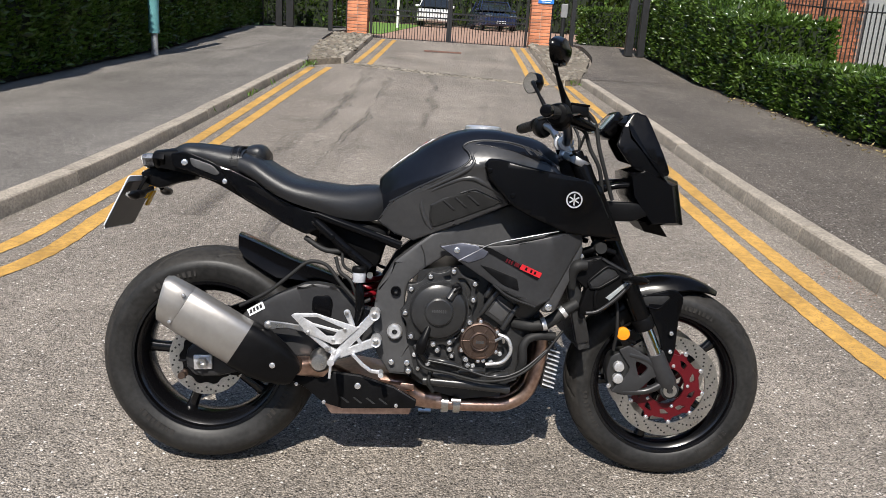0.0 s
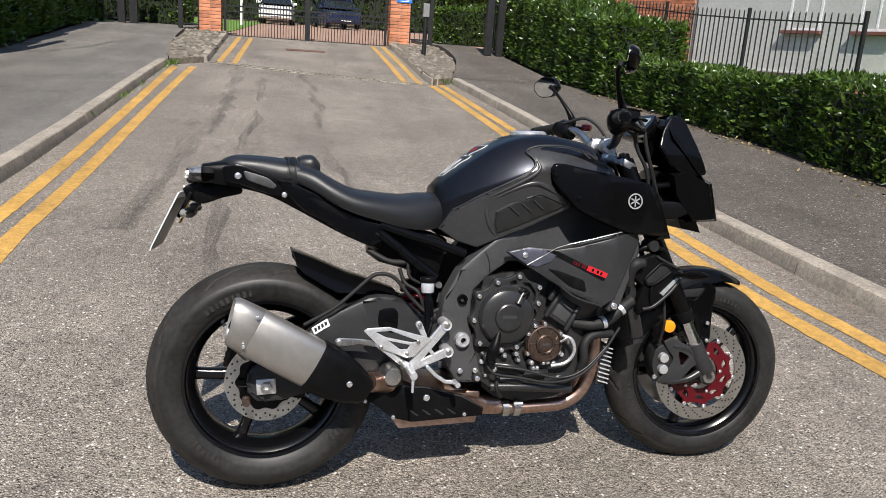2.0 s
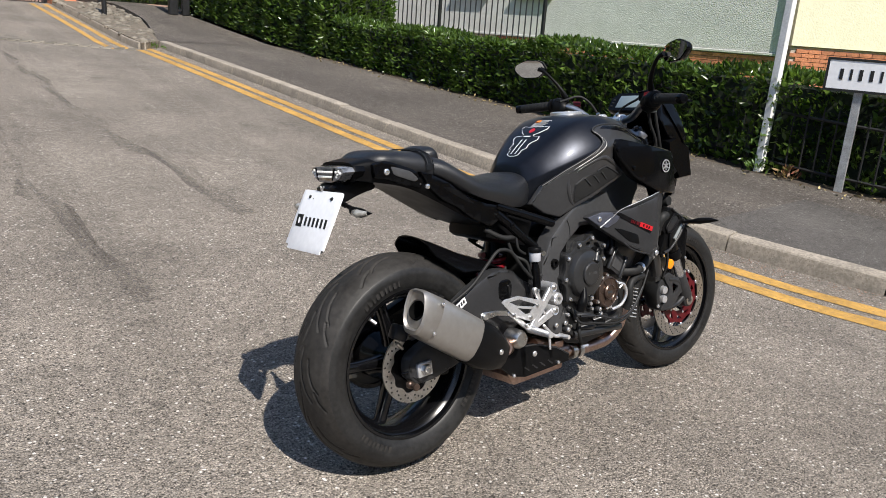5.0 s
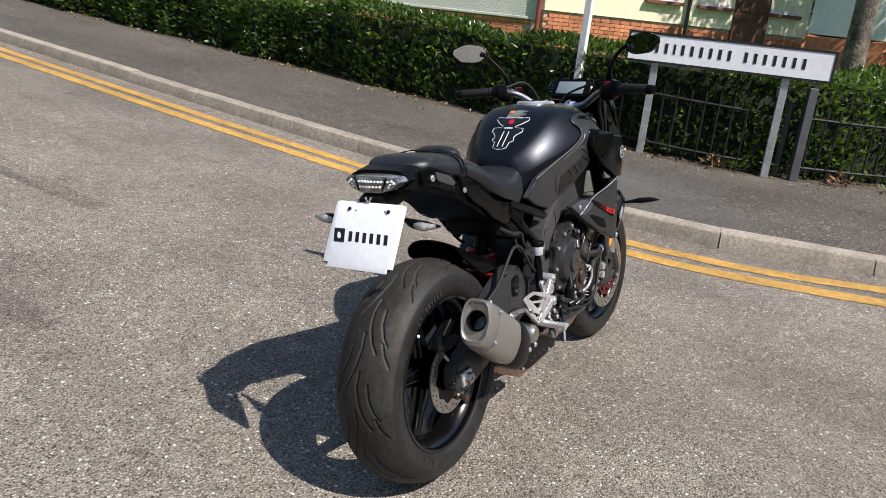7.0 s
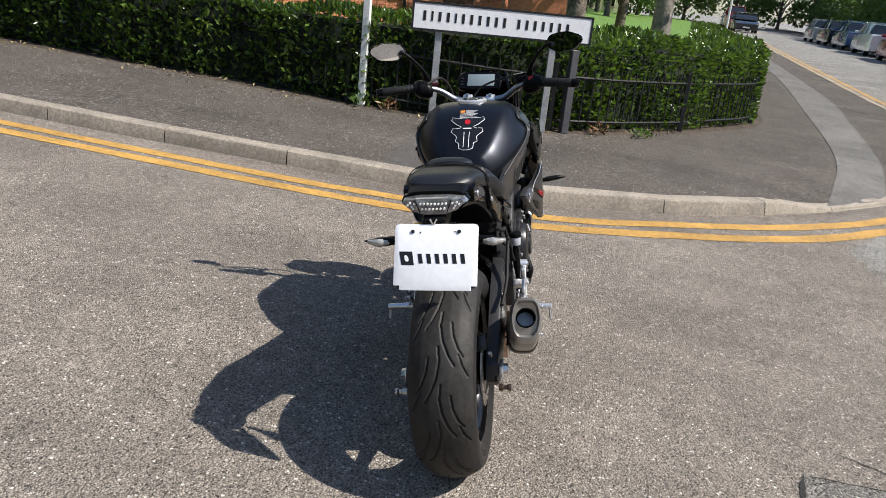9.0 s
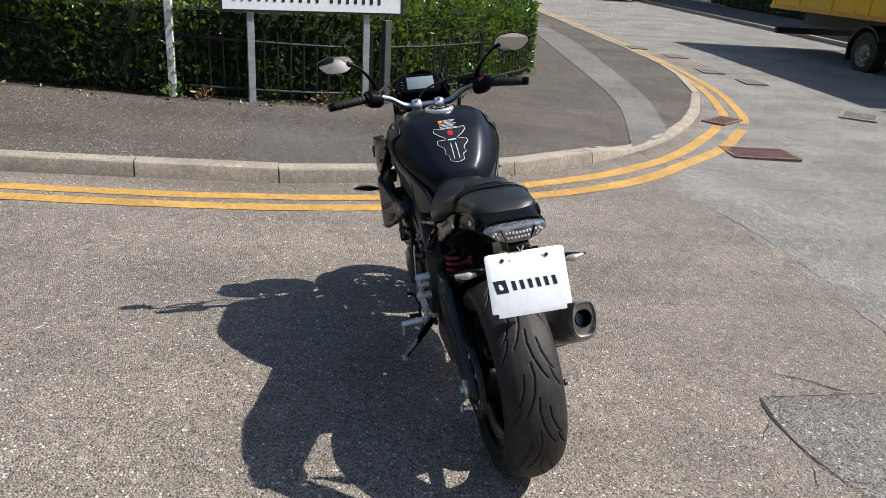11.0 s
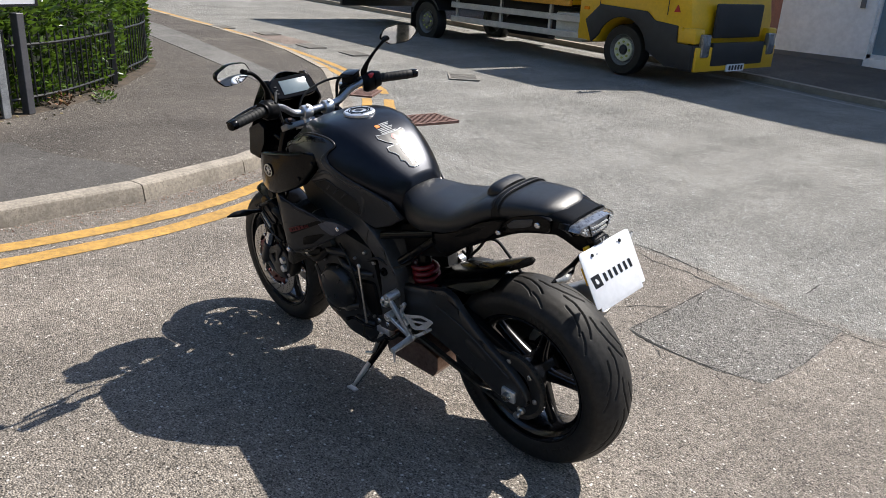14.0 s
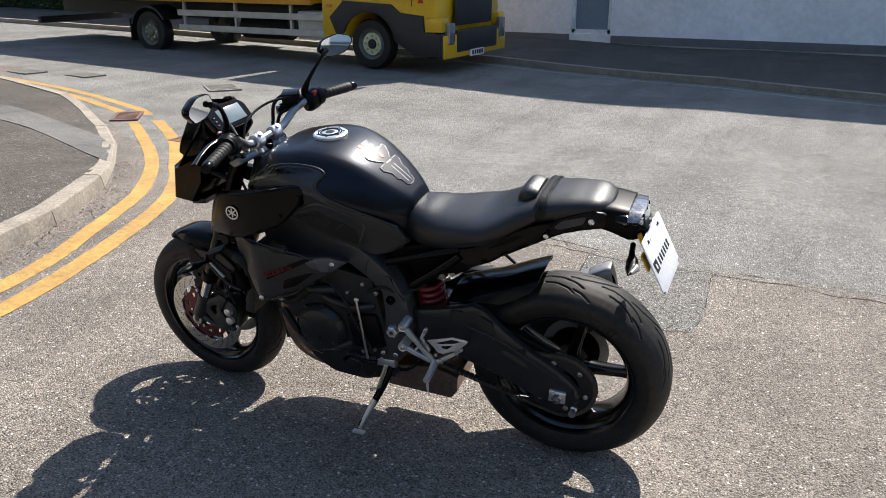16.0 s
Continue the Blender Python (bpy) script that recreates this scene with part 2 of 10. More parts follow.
STONE_C = mat("cobble_stone", (0.17, 0.15, 0.12), 0.9, 0, 0.2, 9, 0.6, 60, isle=0.35)
WINDOW_F = mat("white_window_frame", (0.78, 0.78, 0.77), 0.45)
SILL = mat("brown_sill_tile", (0.16, 0.06, 0.045), 0.6)

GLOSS_K = mat("gloss_black_paint", (0.003, 0.003, 0.0036), 0.2, 0, 0.1, 6, rvar=0.03, spec=0.5)
TANK_P = mat("metallic_black_tank_paint", (0.0130, 0.0148, 0.0205), 0.34, 0.7, 0.1, 6, rvar=0.03, spec=0.4, coat=0.10)
SATIN_K = mat("satin_black_paint", (0.0026, 0.0026, 0.0030), 0.17, 0, 0.12, 8, rvar=0.04, spec=0.15)
MATT_K = mat("matt_black_plastic", (0.0040, 0.0040, 0.0044), 0.38, 0, 0.2, 20, 0.3, 420, spec=0.11, bdist=0.0003)
GREY_P = mat("dark_grey_metallic_paint", (0.0285, 0.0285, 0.0300), 0.38, 0.15, 0.1, 9, 0.3, 900, spec=0.34, bdist=0.0002)
COVER_P = mat("satin_dark_cover_paint", (0.034, 0.034, 0.0355), 0.32, 0.2, 0.1, 9, rvar=0.05, spec=0.55)
SILVER_P = mat("silver_grey_paint", (0.085, 0.09, 0.115), 0.36, 0.5, 0.08, 9)
FRAME_P = mat("frame_grey_paint", (0.050, 0.050, 0.0515), 0.40, 0.15, 0.1, 9, 0.3, 700, spec=0.40, bdist=0.0002)
ENGINE_K = mat("engine_black_paint", (0.0235, 0.0235, 0.0240), 0.31, 0.15, 0.15, 12, 0.3, 600, spec=0.45, bdist=0.0003)
BRONZE = mat("bronze_magnesium_cover", (0.115, 0.080, 0.064), 0.33, 0.8, 0.15, 14, 0.3, 500, bdist=0.0003)
ALU = mat("bare_aluminium", (0.78, 0.78, 0.79), 0.36, 0.80, 0.1, 20, 0.2, 500, bdist=0.0002)
STEEL = mat("stainless_steel", (0.58, 0.56, 0.53), 0.30, 1.0, 0.12, 25, 0.2, 500, bdist=0.0002)
ZINC = mat("bright_zinc_screw", (0.76, 0.76, 0.77), 0.26, 0.9, 0.1, 40)
CHROME = mat("hard_chrome", (0.72, 0.72, 0.74), 0.10, 1.0, 0.05, 10)
TITAN = mat("brushed_titanium", (0.35, 0.332, 0.312), 0.40, 0.75, 0.05, 6, 0.2, 700, bdist=0.0002)
HEAT = mat("heat_tinted_steel", (0.58, 0.41, 0.33), 0.34, 1.0, 0.3, 9, 0.3, 120, color2=(0.34, 0.22, 0.175), bdist=0.001)
RED = mat("red_anodised", (0.092, 0.003, 0.007), 0.36, 0.3, 0.1, 15)
SPRING_R = mat("red_spring_paint", (0.17, 0.004, 0.009), 0.35, 0, 0.1, 15, coat=0.3)
STRIP_S = mat("pale_silver_trim", (0.36, 0.39, 0.40), 0.4, 0.4, 0.08, 9)
RED_P = mat("red_paint", (0.44, 0.009, 0.016), 0.4)
AMBER = mat("amber_reflector", (0.85, 0.26, 0.008), 0.25, 0, 0.05, 40, coat=0.5)
VINYL = mat("seat_vinyl", (0.0095, 0.010, 0.0115), 0.42, 0, 0.12, 14, 0.6, 700, spec=0.50, bdist=0.0006)
LENS = mat("clear_lamp_lens", (0.28, 0.285, 0.30), 0.12, 0.5, 0.4, 60, coat=0.6)
LED = mat("lamp_diode", (0.80, 0.80, 0.78), 0.2)
CLEAR = mat("clear_turn_lens", (0.42, 0.41, 0.38), 0.2, 0.3, 0.25, 70, coat=0.6)
LCD = mat("display_glass", (0.17, 0.21, 0.225), 0.15, 0, 0.05, 5, coat=0.5)
MIRROR = mat("mirror_glass", (0.92, 0.93, 0.93), 0.02, 1.0, 0.0, 3, rvar=0.0)
RUBBER = mat("black_rubber", (0.012, 0.012, 0.012), 0.62, 0, 0.2, 30, 0.3, 260, spec=0.3, bdist=0.0005)
GEL = mat("smoky_clear_gel", (0.010, 0.011, 0.014), 0.36, 0.2, 0.15, 20, rvar=0.06, spec=0.42)
PLATE_W = mat("white_plate_plastic", (0.80, 0.81, 0.84), 0.30, 0, 0.04, 6)
CLOUDY = mat("cloudy_bottle", (0.38, 0.39, 0.42), 0.35, 0, 0.08, 20)
YELLOW_P = mat("yellow_plate_edge", (0.75, 0.42, 0.01), 0.4)
FIN = mat("radiator_fin", (0.05, 0.05, 0.05), 0.5, 0.6, 0.3, 60, 0.4, 300)


# ---- mesh helpers ----
def mesh_ob(name, verts, faces, material, parent=None, label="", smooth=False, matrix=None):
    me = bpy.data.meshes.new(name)
    me.from_pydata([tuple(v) for v in verts], [], faces)
    me.update()
    if smooth:
        me.polygons.foreach_set("use_smooth", [True] * len(me.polygons))
    if material:
        me.materials.append(material)
    ob = new(name, me)
    if parent:
        ob.parent = parent
    if matrix is not None:
        ob.matrix_basis = matrix
    if label:
        tagged(ob, label)
    return ob


def part(name, bm, material, parent, label="", smooth=None, matrix=None):
    """Links a bmesh as one mesh object under a thing or a part. smooth: the edge angle in degrees under which faces blend."""
    me = bpy.data.meshes.new(name)
    if smooth is not None:
        for f in bm.faces:
            f.smooth = True
        for e in bm.edges:
            if len(e.link_faces) == 2 and e.calc_face_angle(0) > radians(smooth):
                e.smooth = False
    bm.to_mesh(me)
    bm.free()
    if material:
        me.materials.append(material)
    ob = new(name, me)
    if parent:
        ob.parent = parent
    if matrix is not None:
        ob.matrix_basis = matrix
    if label:
        tagged(ob, label)
    return ob


def empty(name, m, label, category, group="", kind=""):
    ob = new(name)
    ob.empty_display_size = 0.1
    ob.matrix_basis = m
    return tagged(ob, label, category, group, kind)


def box_bm(sx, sy, sz, at=(0, 0, 0), rot=None, bevel=0.0, segs=2, bm=None):
    own = bmesh.new()
    bmesh.ops.create_cube(own, size=1.0, matrix=Matrix.Diagonal((sx, sy, sz, 1)))
    if bevel:
        bmesh.ops.bevel(own, geom=own.edges[:], offset=bevel, segments=segs, affect="EDGES", profile=0.5)
    m = Matrix.Translation(at) @ (rot if rot is not None else Matrix.Identity(4))
    bmesh.ops.transform(own, matrix=m, verts=own.verts)
    return join_bm(bm, own)


def join_bm(bm, own):
    if bm is None:
        return own
    tmp = bpy.data.meshes.new("tmp")
    own.to_mesh(tmp)
    own.free()
    bm.from_mesh(tmp)
    bpy.data.meshes.remove(tmp)
    return bm


def cyl_bm(a, b, r1, r2=None, seg=16, bm=None, bevel=0.0):
    """A solid round bar from a to b."""
    a, b = Vector(a), Vector(b)
    d = b - a
    own = bmesh.new()
    bmesh.ops.create_cone(own, cap_ends=True, segments=seg, radius1=r1, radius2=r1 if r2 is None else r2, depth=d.length)
    if bevel:
        ends = [e for e in own.edges if abs(e.verts[0].co.z - e.verts[1].co.z) < 1e-6]
        bmesh.ops.bevel(own, geom=ends, offset=bevel, segments=2, affect="EDGES", profile=0.5)
    m = Matrix.Translation((a + b) / 2) @ d.to_track_quat("Z", "Y").to_matrix().to_4x4()
    bmesh.ops.transform(own, matrix=m, verts=own.verts)
    return join_bm(bm, own)


def spline(pts, n=8):
    """Catmull-Rom through the points."""
    p = [Vector(q) for q in pts]
    p = [2 * p[0] - p[1]] + p + [2 * p[-1] - p[-2]]
    out = []
    for i in range(1, len(p) - 2):
        for k in range(n):
            t = k / n
            a, b, c, d = p[i - 1], p[i], p[i + 1], p[i + 2]
            out.append(0.5 * ((2 * b) + (c - a) * t + (2 * a - 5 * b + 4 * c - d) * t * t + (3 * b - a - 3 * c + d) * t ** 3))
    out.append(p[-2])
    return out


def tube_bm(pts, r, seg=10, n=6, bm=None, smooth_path=True, flat=None, cap=True):
    """A bent pipe. r: one radius or one for each given point. flat: (wide, thin) factors of the section."""
    path = spline(pts, n) if smooth_path else [Vector(p) for p in pts]
    if isinstance(r, (int, float)):
        rad = [r] * len(path)
    else:
        rad = list(np.interp(np.linspace(0, len(r) - 1, len(path)), range(len(r)), r))
    own = bmesh.new()
    up = Vector((0.13, 0.3, 0.94)).normalized()
    rings = []
    for i, p in enumerate(path):
        t = (path[min(i + 1, len(path) - 1)] - path[max(i - 1, 0)]).normalized()
        s = t.cross(up)
        if s.length < 1e-3:
            s = t.cross(Vector((1, 0, 0)))
        s.normalize()
        u = s.cross(t).normalized()
        up = u
        fw, ft = flat if flat else (1, 1)
        rings.append([own.verts.new(p + (s * math.cos(2 * math.pi * k / seg) * fw + u * math.sin(2 * math.pi * k / seg) * ft) * rad[i]) for k in range(seg)])
    for a, b in zip(rings, rings[1:]):
        for k in range(seg):
            own.faces.new((a[k], a[(k + 1) % seg], b[(k + 1) % seg], b[k]))
    if cap:
        own.faces.new(rings[0][::-1])
        own.faces.new(rings[-1])
    bmesh.ops.recalc_face_normals(own, faces=own.faces)
    return join_bm(bm, own)


def lathe_bm(profile, seg=64, bm=None, closed=False, m=None):
    """Turns (radius, along) pairs round the local y axis."""
    own = bmesh.new()
    rings = []
    for k in range(seg):
        a = 2 * math.pi * k / seg
        rings.append([own.verts.new((r * math.cos(a), y, r * math.sin(a))) for r, y in profile])
    npf = len(profile)
    for k in range(seg):
        a, b = rings[k], rings[(k + 1) % seg]
        for i in range(npf if closed else npf - 1):
            j = (i + 1) % npf
            try:
                own.faces.new((a[i], b[i], b[j], a[j]))
            except ValueError:
                pass
    bmesh.ops.remove_doubles(own, verts=own.verts, dist=1e-6)
    bmesh.ops.recalc_face_normals(own, faces=own.faces)
    if m is not None:
        bmesh.ops.transform(own, matrix=m, verts=own.verts)
    return join_bm(bm, own)


def plate_bm(outline, y0, y1, bevel=0.0, holes=(), bend=None, bm=None, segs=2):
    """A plate cut to an outline of (x, z) points, between y0 and y1; bend(x, z) moves it sideways. holes: outlines cut out."""
    own = bmesh.new()
    edges = []
    for ring in (outline, *holes):
        vs = [own.verts.new((x, 0, z)) for x, z in ring]
        edges += [own.edges.new((vs[i], vs[(i + 1) % len(vs)])) for i in range(len(vs))]
    bmesh.ops.triangle_fill(own, edges=edges, use_beauty=True)
    faces = own.faces[:]
    ret = bmesh.ops.extrude_face_region(own, geom=faces)
    top = [v for v in ret["geom"] if isinstance(v, bmesh.types.BMVert)]
    tops = set(top)
    for v in own.verts:
        v.co.y = y1 if v in tops else y0
    bmesh.ops.recalc_face_normals(own, faces=own.faces)
    if bevel:
        es = [e for e in own.edges if len(e.link_faces) == 2 and e.calc_face_angle(0) > 0.6]
        bmesh.ops.bevel(own, geom=es, offset=bevel, segments=segs, affect="EDGES", profile=0.5)
    if bend:
        for v in own.verts:
            v.co.y += bend(v.co.x, v.co.z)
    return join_bm(bm, own)


def loft_bm(rings, caps=True, bm=None, closed=True):
    """Skin through rings of the same number of points."""
    own = bmesh.new()
    vs = [[own.verts.new(p) for p in ring] for ring in rings]
    n = len(rings[0])
    for a, b in zip(vs, vs[1:]):
        for k in range(n if closed else n - 1):
            own.faces.new((a[k], a[(k + 1) % n], b[(k + 1) % n], b[k]))
    if caps and closed:
        own.faces.new(vs[0][::-1])
        own.faces.new(vs[-1])
    bmesh.ops.recalc_face_normals(own, faces=own.faces)
    return join_bm(bm, own)


def ring_holes_bm(r0, r1, y0, y1, wave=0.0, waves=10, seg=120):
    """A flat ring, its inner edge waved."""
    rings = []
    for k in range(seg):
        a = 2 * math.pi * k / seg
        ri = r0 + wave * math.cos(waves * a)
        rings.append([(r * math.cos(a), y, r * math.sin(a)) for r, y in ((ri, y0), (r1, y0), (r1, y1), (ri, y1))])
    rings.append(rings[0])
    bm = loft_bm(rings, caps=False)
    bmesh.ops.remove_doubles(bm, verts=bm.verts, dist=1e-6)
    bmesh.ops.recalc_face_normals(bm, faces=bm.faces)
    return bm


def rounded(outline, r=0.3, n=3):
    """Rounds the corners of an outline: r is the share of each edge that a corner takes."""
    out = []
    k = len(outline)
    for i in range(k):
        a, b, c = (Vector(outline[(i + j) % k]) for j in (-1, 0, 1))
        p, q = b + (a - b) * r, b + (c - b) * r
        for t in np.linspace(0, 1, n):
            out.append(tuple((1 - t) ** 2 * p + 2 * t * (1 - t) * b + t * t * q))
    return out


def text_bm(words, size, depth=0.002, spread=1.0):
    """Solid letters in the x-y plane, facing +z, with the built-in font."""
    cu = bpy.data.curves.new("words", "FONT")
    cu.body, cu.size, cu.extrude, cu.align_x, cu.align_y = words, size, depth / 2, "CENTER", "CENTER"
    cu.space_character = spread
    cu.resolution_u = 3
    ob = new("words", cu)
    me = bpy.data.meshes.new_from_object(ob.evaluated_get(bpy.context.evaluated_depsgraph_get()))
    bpy.data.objects.remove(ob)
    bpy.data.curves.remove(cu)
    bm = bmesh.new()
    bm.from_mesh(me)
    bpy.data.meshes.remove(me)
    return bm


# ---- the ground ----
def side_slope(x):
    return float(np.interp(x, [-6, -1, 0, 0.75, 1.5, 2.4, 4.2, 12, 40], [-0.05, -0.012, 0, -0.02, -0.02, 0.0, 0.07, 0.2, 0.42]))


def gz(x, y):
    """Height of the road surface: a side road that climbs from a level street up to a gate."""
    if y > 18.9:
        f = 1.1604 + 0.027 * (min(y, 60) - 18.9)
    elif y > 13.5:
        f = 0.6636 + 0.092 * (y - 13.5)
    elif y > 1:
        f = 0.06 * (y - 2.44)
    else:
        yy = max(y, -2.0)
        f = -0.0864 - (0.06 + 0.02 * (yy + 2)) / 2 * (1 - yy)
    # the gutter swells round the corner
    swell = float(np.interp(x, [1.2, 2.4, 3.4, 4.3], [0, 1, 0.9, 0.2]) * np.interp(y, [-1.3, -0.5, 0.5, 1.3, 2.2, 3.0, 4.0, 5.5], [0, 0.03, 0.055, 0.042, 0.020, 0.0, -0.008, -0.02]))
    return f + side_slope(x) * (1 if y < 6 else max(0, 1 - (y - 6) / 6)) + swell * (1 if y < 6 else max(0, 1 - (y - 6) / 6))


def axis(lo, hi, step, far):
    mid = list(np.arange(lo, hi + 1e-6, step))
    return [-far, -far / 3, lo - 30, lo - 8] + mid + [hi + 8, hi + 30, far / 3, far]


gx, gy = axis(-14, 32, 0.5, 600), axis(-16, 46, 0.5, 600)
gx = sorted(set(np.round(gx, 3)) | set(np.round(np.arange(-3.5, 6.5, 0.125), 3)))
gy = sorted(set(np.round(gy, 3)) | set(np.round(np.arange(-3.5, 6.5, 0.125), 3)))
gv = [(float(x), float(y), gz(x, y)) for y in gy for x in gx]
W = len(gx)
road = mesh_ob("road", gv, [(j * W + i, j * W + i + 1, (j + 1) * W + i + 1, (j + 1) * W + i) for j in range(len(gy) - 1) for i in range(W - 1)], ASPHALT, smooth=True)
tagged(road, "worn grey asphalt road with pale stone chips", "road", kind="structure")

# ---- footways, kerbs, road markings ----
KERB_H = 0.100
KERB_R = [(2.03, 13.14), (2.13, 10.0), (2.19, 7.0), (2.25, 5.0), (2.30, 4.0), (2.37, 3.06), (2.51, 2.25), (2.68, 1.70), (2.87, 1.26), (3.10, 0.83), (3.46, 0.33), (3.85, -0.06), (4.42, -0.62), (4.97, -1.08), (5.85, -1.68), (6.9, -2.22), (8.0, -2.55), (9.3, -2.87), (11.6, -3.08), (15.8, -3.40), (27.9, -4.45), (60, -7.3), (120, -12.6)]
BACK_R = [(4.02, 13.2), (4.08, 10.0), (4.12, 7.0), (4.14, 5.0), (4.18, 3.9), (4.28, 3.2), (4.45, 2.55), (4.74, 2.14), (5.14, 1.68), (5.60, 1.28), (6.10, 0.88), (6.68, 0.48), (7.3, 0.06), (8.0, -0.26), (8.9, -0.40), (10, -0.50), (12, -0.72), (15.8, -1.0), (27.9, -2.25), (60, -5.5), (120, -10.8)]
KERB_L = [(-2.56, 13.4), (-2.54, 11.5), (-2.49, 8.7), (-2.47, 6.0), (-2.53, 4.6), (-2.68, 3.7), (-3.3, 2.4), (-4.2, 1.2), (-5.6, 0.2), (-7.5, -0.6), (-10, -1.1), (-20, -0.6), (-60, 3.0), (-120, 8)]
BACK_L = [(-5.02, 13.4), (-5.06, 11.5), (-5.05, 8.7), (-5.05, 7.0), (-5.15, 6.0), (-5.35, 5.2), (-5.8, 4.3), (-6.5, 3.4), (-7.3, 2.8), (-8.5, 2.3), (-10.5, 1.9), (-20, 2.4), (-60, 6.0), (-120, 11)]
FAR_K = [(-60, 2.5), (-20, -4.6), (-8, -6.5), (-2.06, -7.5), (0.77, -8.35), (2.7, -8.66), (4.87, -8.9), (12, -9.55), (30, -11.2), (60, -14), (120, -20)]
FAR_B = [(-60, -12.9), (-20, -13), (-8, -13), (-2.09, -13), (0.7, -13), (2.57, -13), (4.81, -13), (12, -13.2), (30, -14.5), (60, -17.4), (120, -23.5)]


def curve2(pts, n=6):
    return [(p.x, p.y) for p in spline([(x, y, 0) for x, y in pts], n)]


kr, br, kl, bl = curve2(KERB_R), curve2(BACK_R), curve2(KERB_L), curve2(BACK_L)
KERB_DROP = (3.42, 3.82, 5.9, 6.6)
kerb_near = np.array([p for p in kr if 2.8 < p[0] < 7.5])


def foot_dip(x, y):
    """How far the footway sinks towards the lowered kerb stones."""
    d = np.hypot(kerb_near[:, 0] - x, kerb_near[:, 1] - y)
    return 0.072 * float(np.interp(kerb_near[d.argmin()][0], KERB_DROP, [0, 1, 1, 0])) * max(0.0, min(1.0, 1.25 - d.min() / 0.6))


def strip(name, A, B, h, material, label, cat, cells=6, kind="structure", skirt=0.05, dips=False):
    """A sheet between two lines at height h over the road, with a skirt down to it."""
    rows = []
    for (ax, ay), (bx, by) in zip(A, B):
        rows.append([(ax + (bx - ax) * k / cells, ay + (by - ay) * k / cells) for k in range(cells + 1)])
    v, f = [], []
    n = cells + 3
    for r in rows:
        v += [(*r[0], gz(*r[0]) - skirt)] + [(x, y, gz(x, y) + h - (foot_dip(x, y) if dips else 0)) for x, y in r] + [(*r[-1], gz(*r[-1]) - skirt)]
    for i in range(len(rows) - 1):
        for k in range(n - 1):
            f.append((i * n + k, i * n + k + 1, (i + 1) * n + k + 1, (i + 1) * n + k))
    return tagged(mesh_ob(name, v, f, material), label, cat, kind=kind)


def aside(line, d):
    """The same line, moved sideways by d (to the left of its way)."""
    out = []
    for i, (x, y) in enumerate(line):
        a, b = line[max(i - 1, 0)], line[min(i + 1, len(line) - 1)]
        q = Vector((b[0] - a[0], b[1] - a[1])).normalized()
        out.append((x - q.y * d, y + q.x * d))
    return out



far_k, far_b = curve2(FAR_K, 4), curve2(FAR_B, 4)
PH = KERB_H - 0.004
strip("pavement_right", aside(kr, 0.118), br, PH, PAVE, "dark asphalt footway with fine stone chips", "pavement", 16, dips=True)
strip("pavement_left", aside(kl, -0.118), bl, PH, PAVE_L, "grey asphalt footway beside a hedge", "pavement")
inner = [(x + (0.62 if x < 4.5 else 0.45), y + (0.0 if x < 4.5 else 0.45 if x < 8 else 0.9)) for x, y in br]
strip("ground_bed_right", br, inner, PH - 0.001, SOIL, "dry brown soil under the hedge", "soil", cells=3)
strip("ground_lawn", inner, [(x + 40, y + (2.0 if x < 9 else 60.0)) for x, y in br], KERB_H - 0.02, GRASS, "mown green lawn behind the hedge", "lawn", cells=24)
strip("ground_bed", bl, [(x - 60, y + 10) for x, y in bl], KERB_H - 0.02, SOIL, "dark soil under the hedge", "soil", cells=10)
strip("pavement_far", [(x, y - 0.13) for x, y in far_k], far_b, PH, PAVE, "dark asphalt footway across the street", "pavement")
# footways past the corner stones, up to the gate
strip("pavement_gate_right", curve2([(2.03, 13.2), (2.35, 14.5), (2.75, 16.5), (2.9, 19.0), (2.9, 24)], 5), curve2([(4.02, 13.2), (4.02, 14.5), (4.02, 16.5), (4.02, 19.0), (4.0, 24)], 5), PH, PAVE, "dark asphalt footway to a side gate", "pavement", 3)
strip("pavement_gate_left", curve2([(-2.55, 13.4), (-2.7, 14.5), (-2.9, 16.5), (-3.0, 19.0), (-3.0, 24)], 5), curve2([(-5.02, 13.4), (-5.02, 14.5), (-5.02, 16.5), (-5.0, 19.0), (-5.0, 24)], 5), PH, PAVE_L, "grey asphalt footway to a side gate", "pavement", 3)


def resample(line, step):
    p = np.array(line)
    d = np.r_[0, np.cumsum(np.hypot(*np.diff(p, axis=0).T))]
    n = max(2, int(d[-1] / step) + 1)
    s = np.linspace(0, d[-1], n)
    return np.stack([np.interp(s, d, p[:, 0]), np.interp(s, d, p[:, 1])], -1)


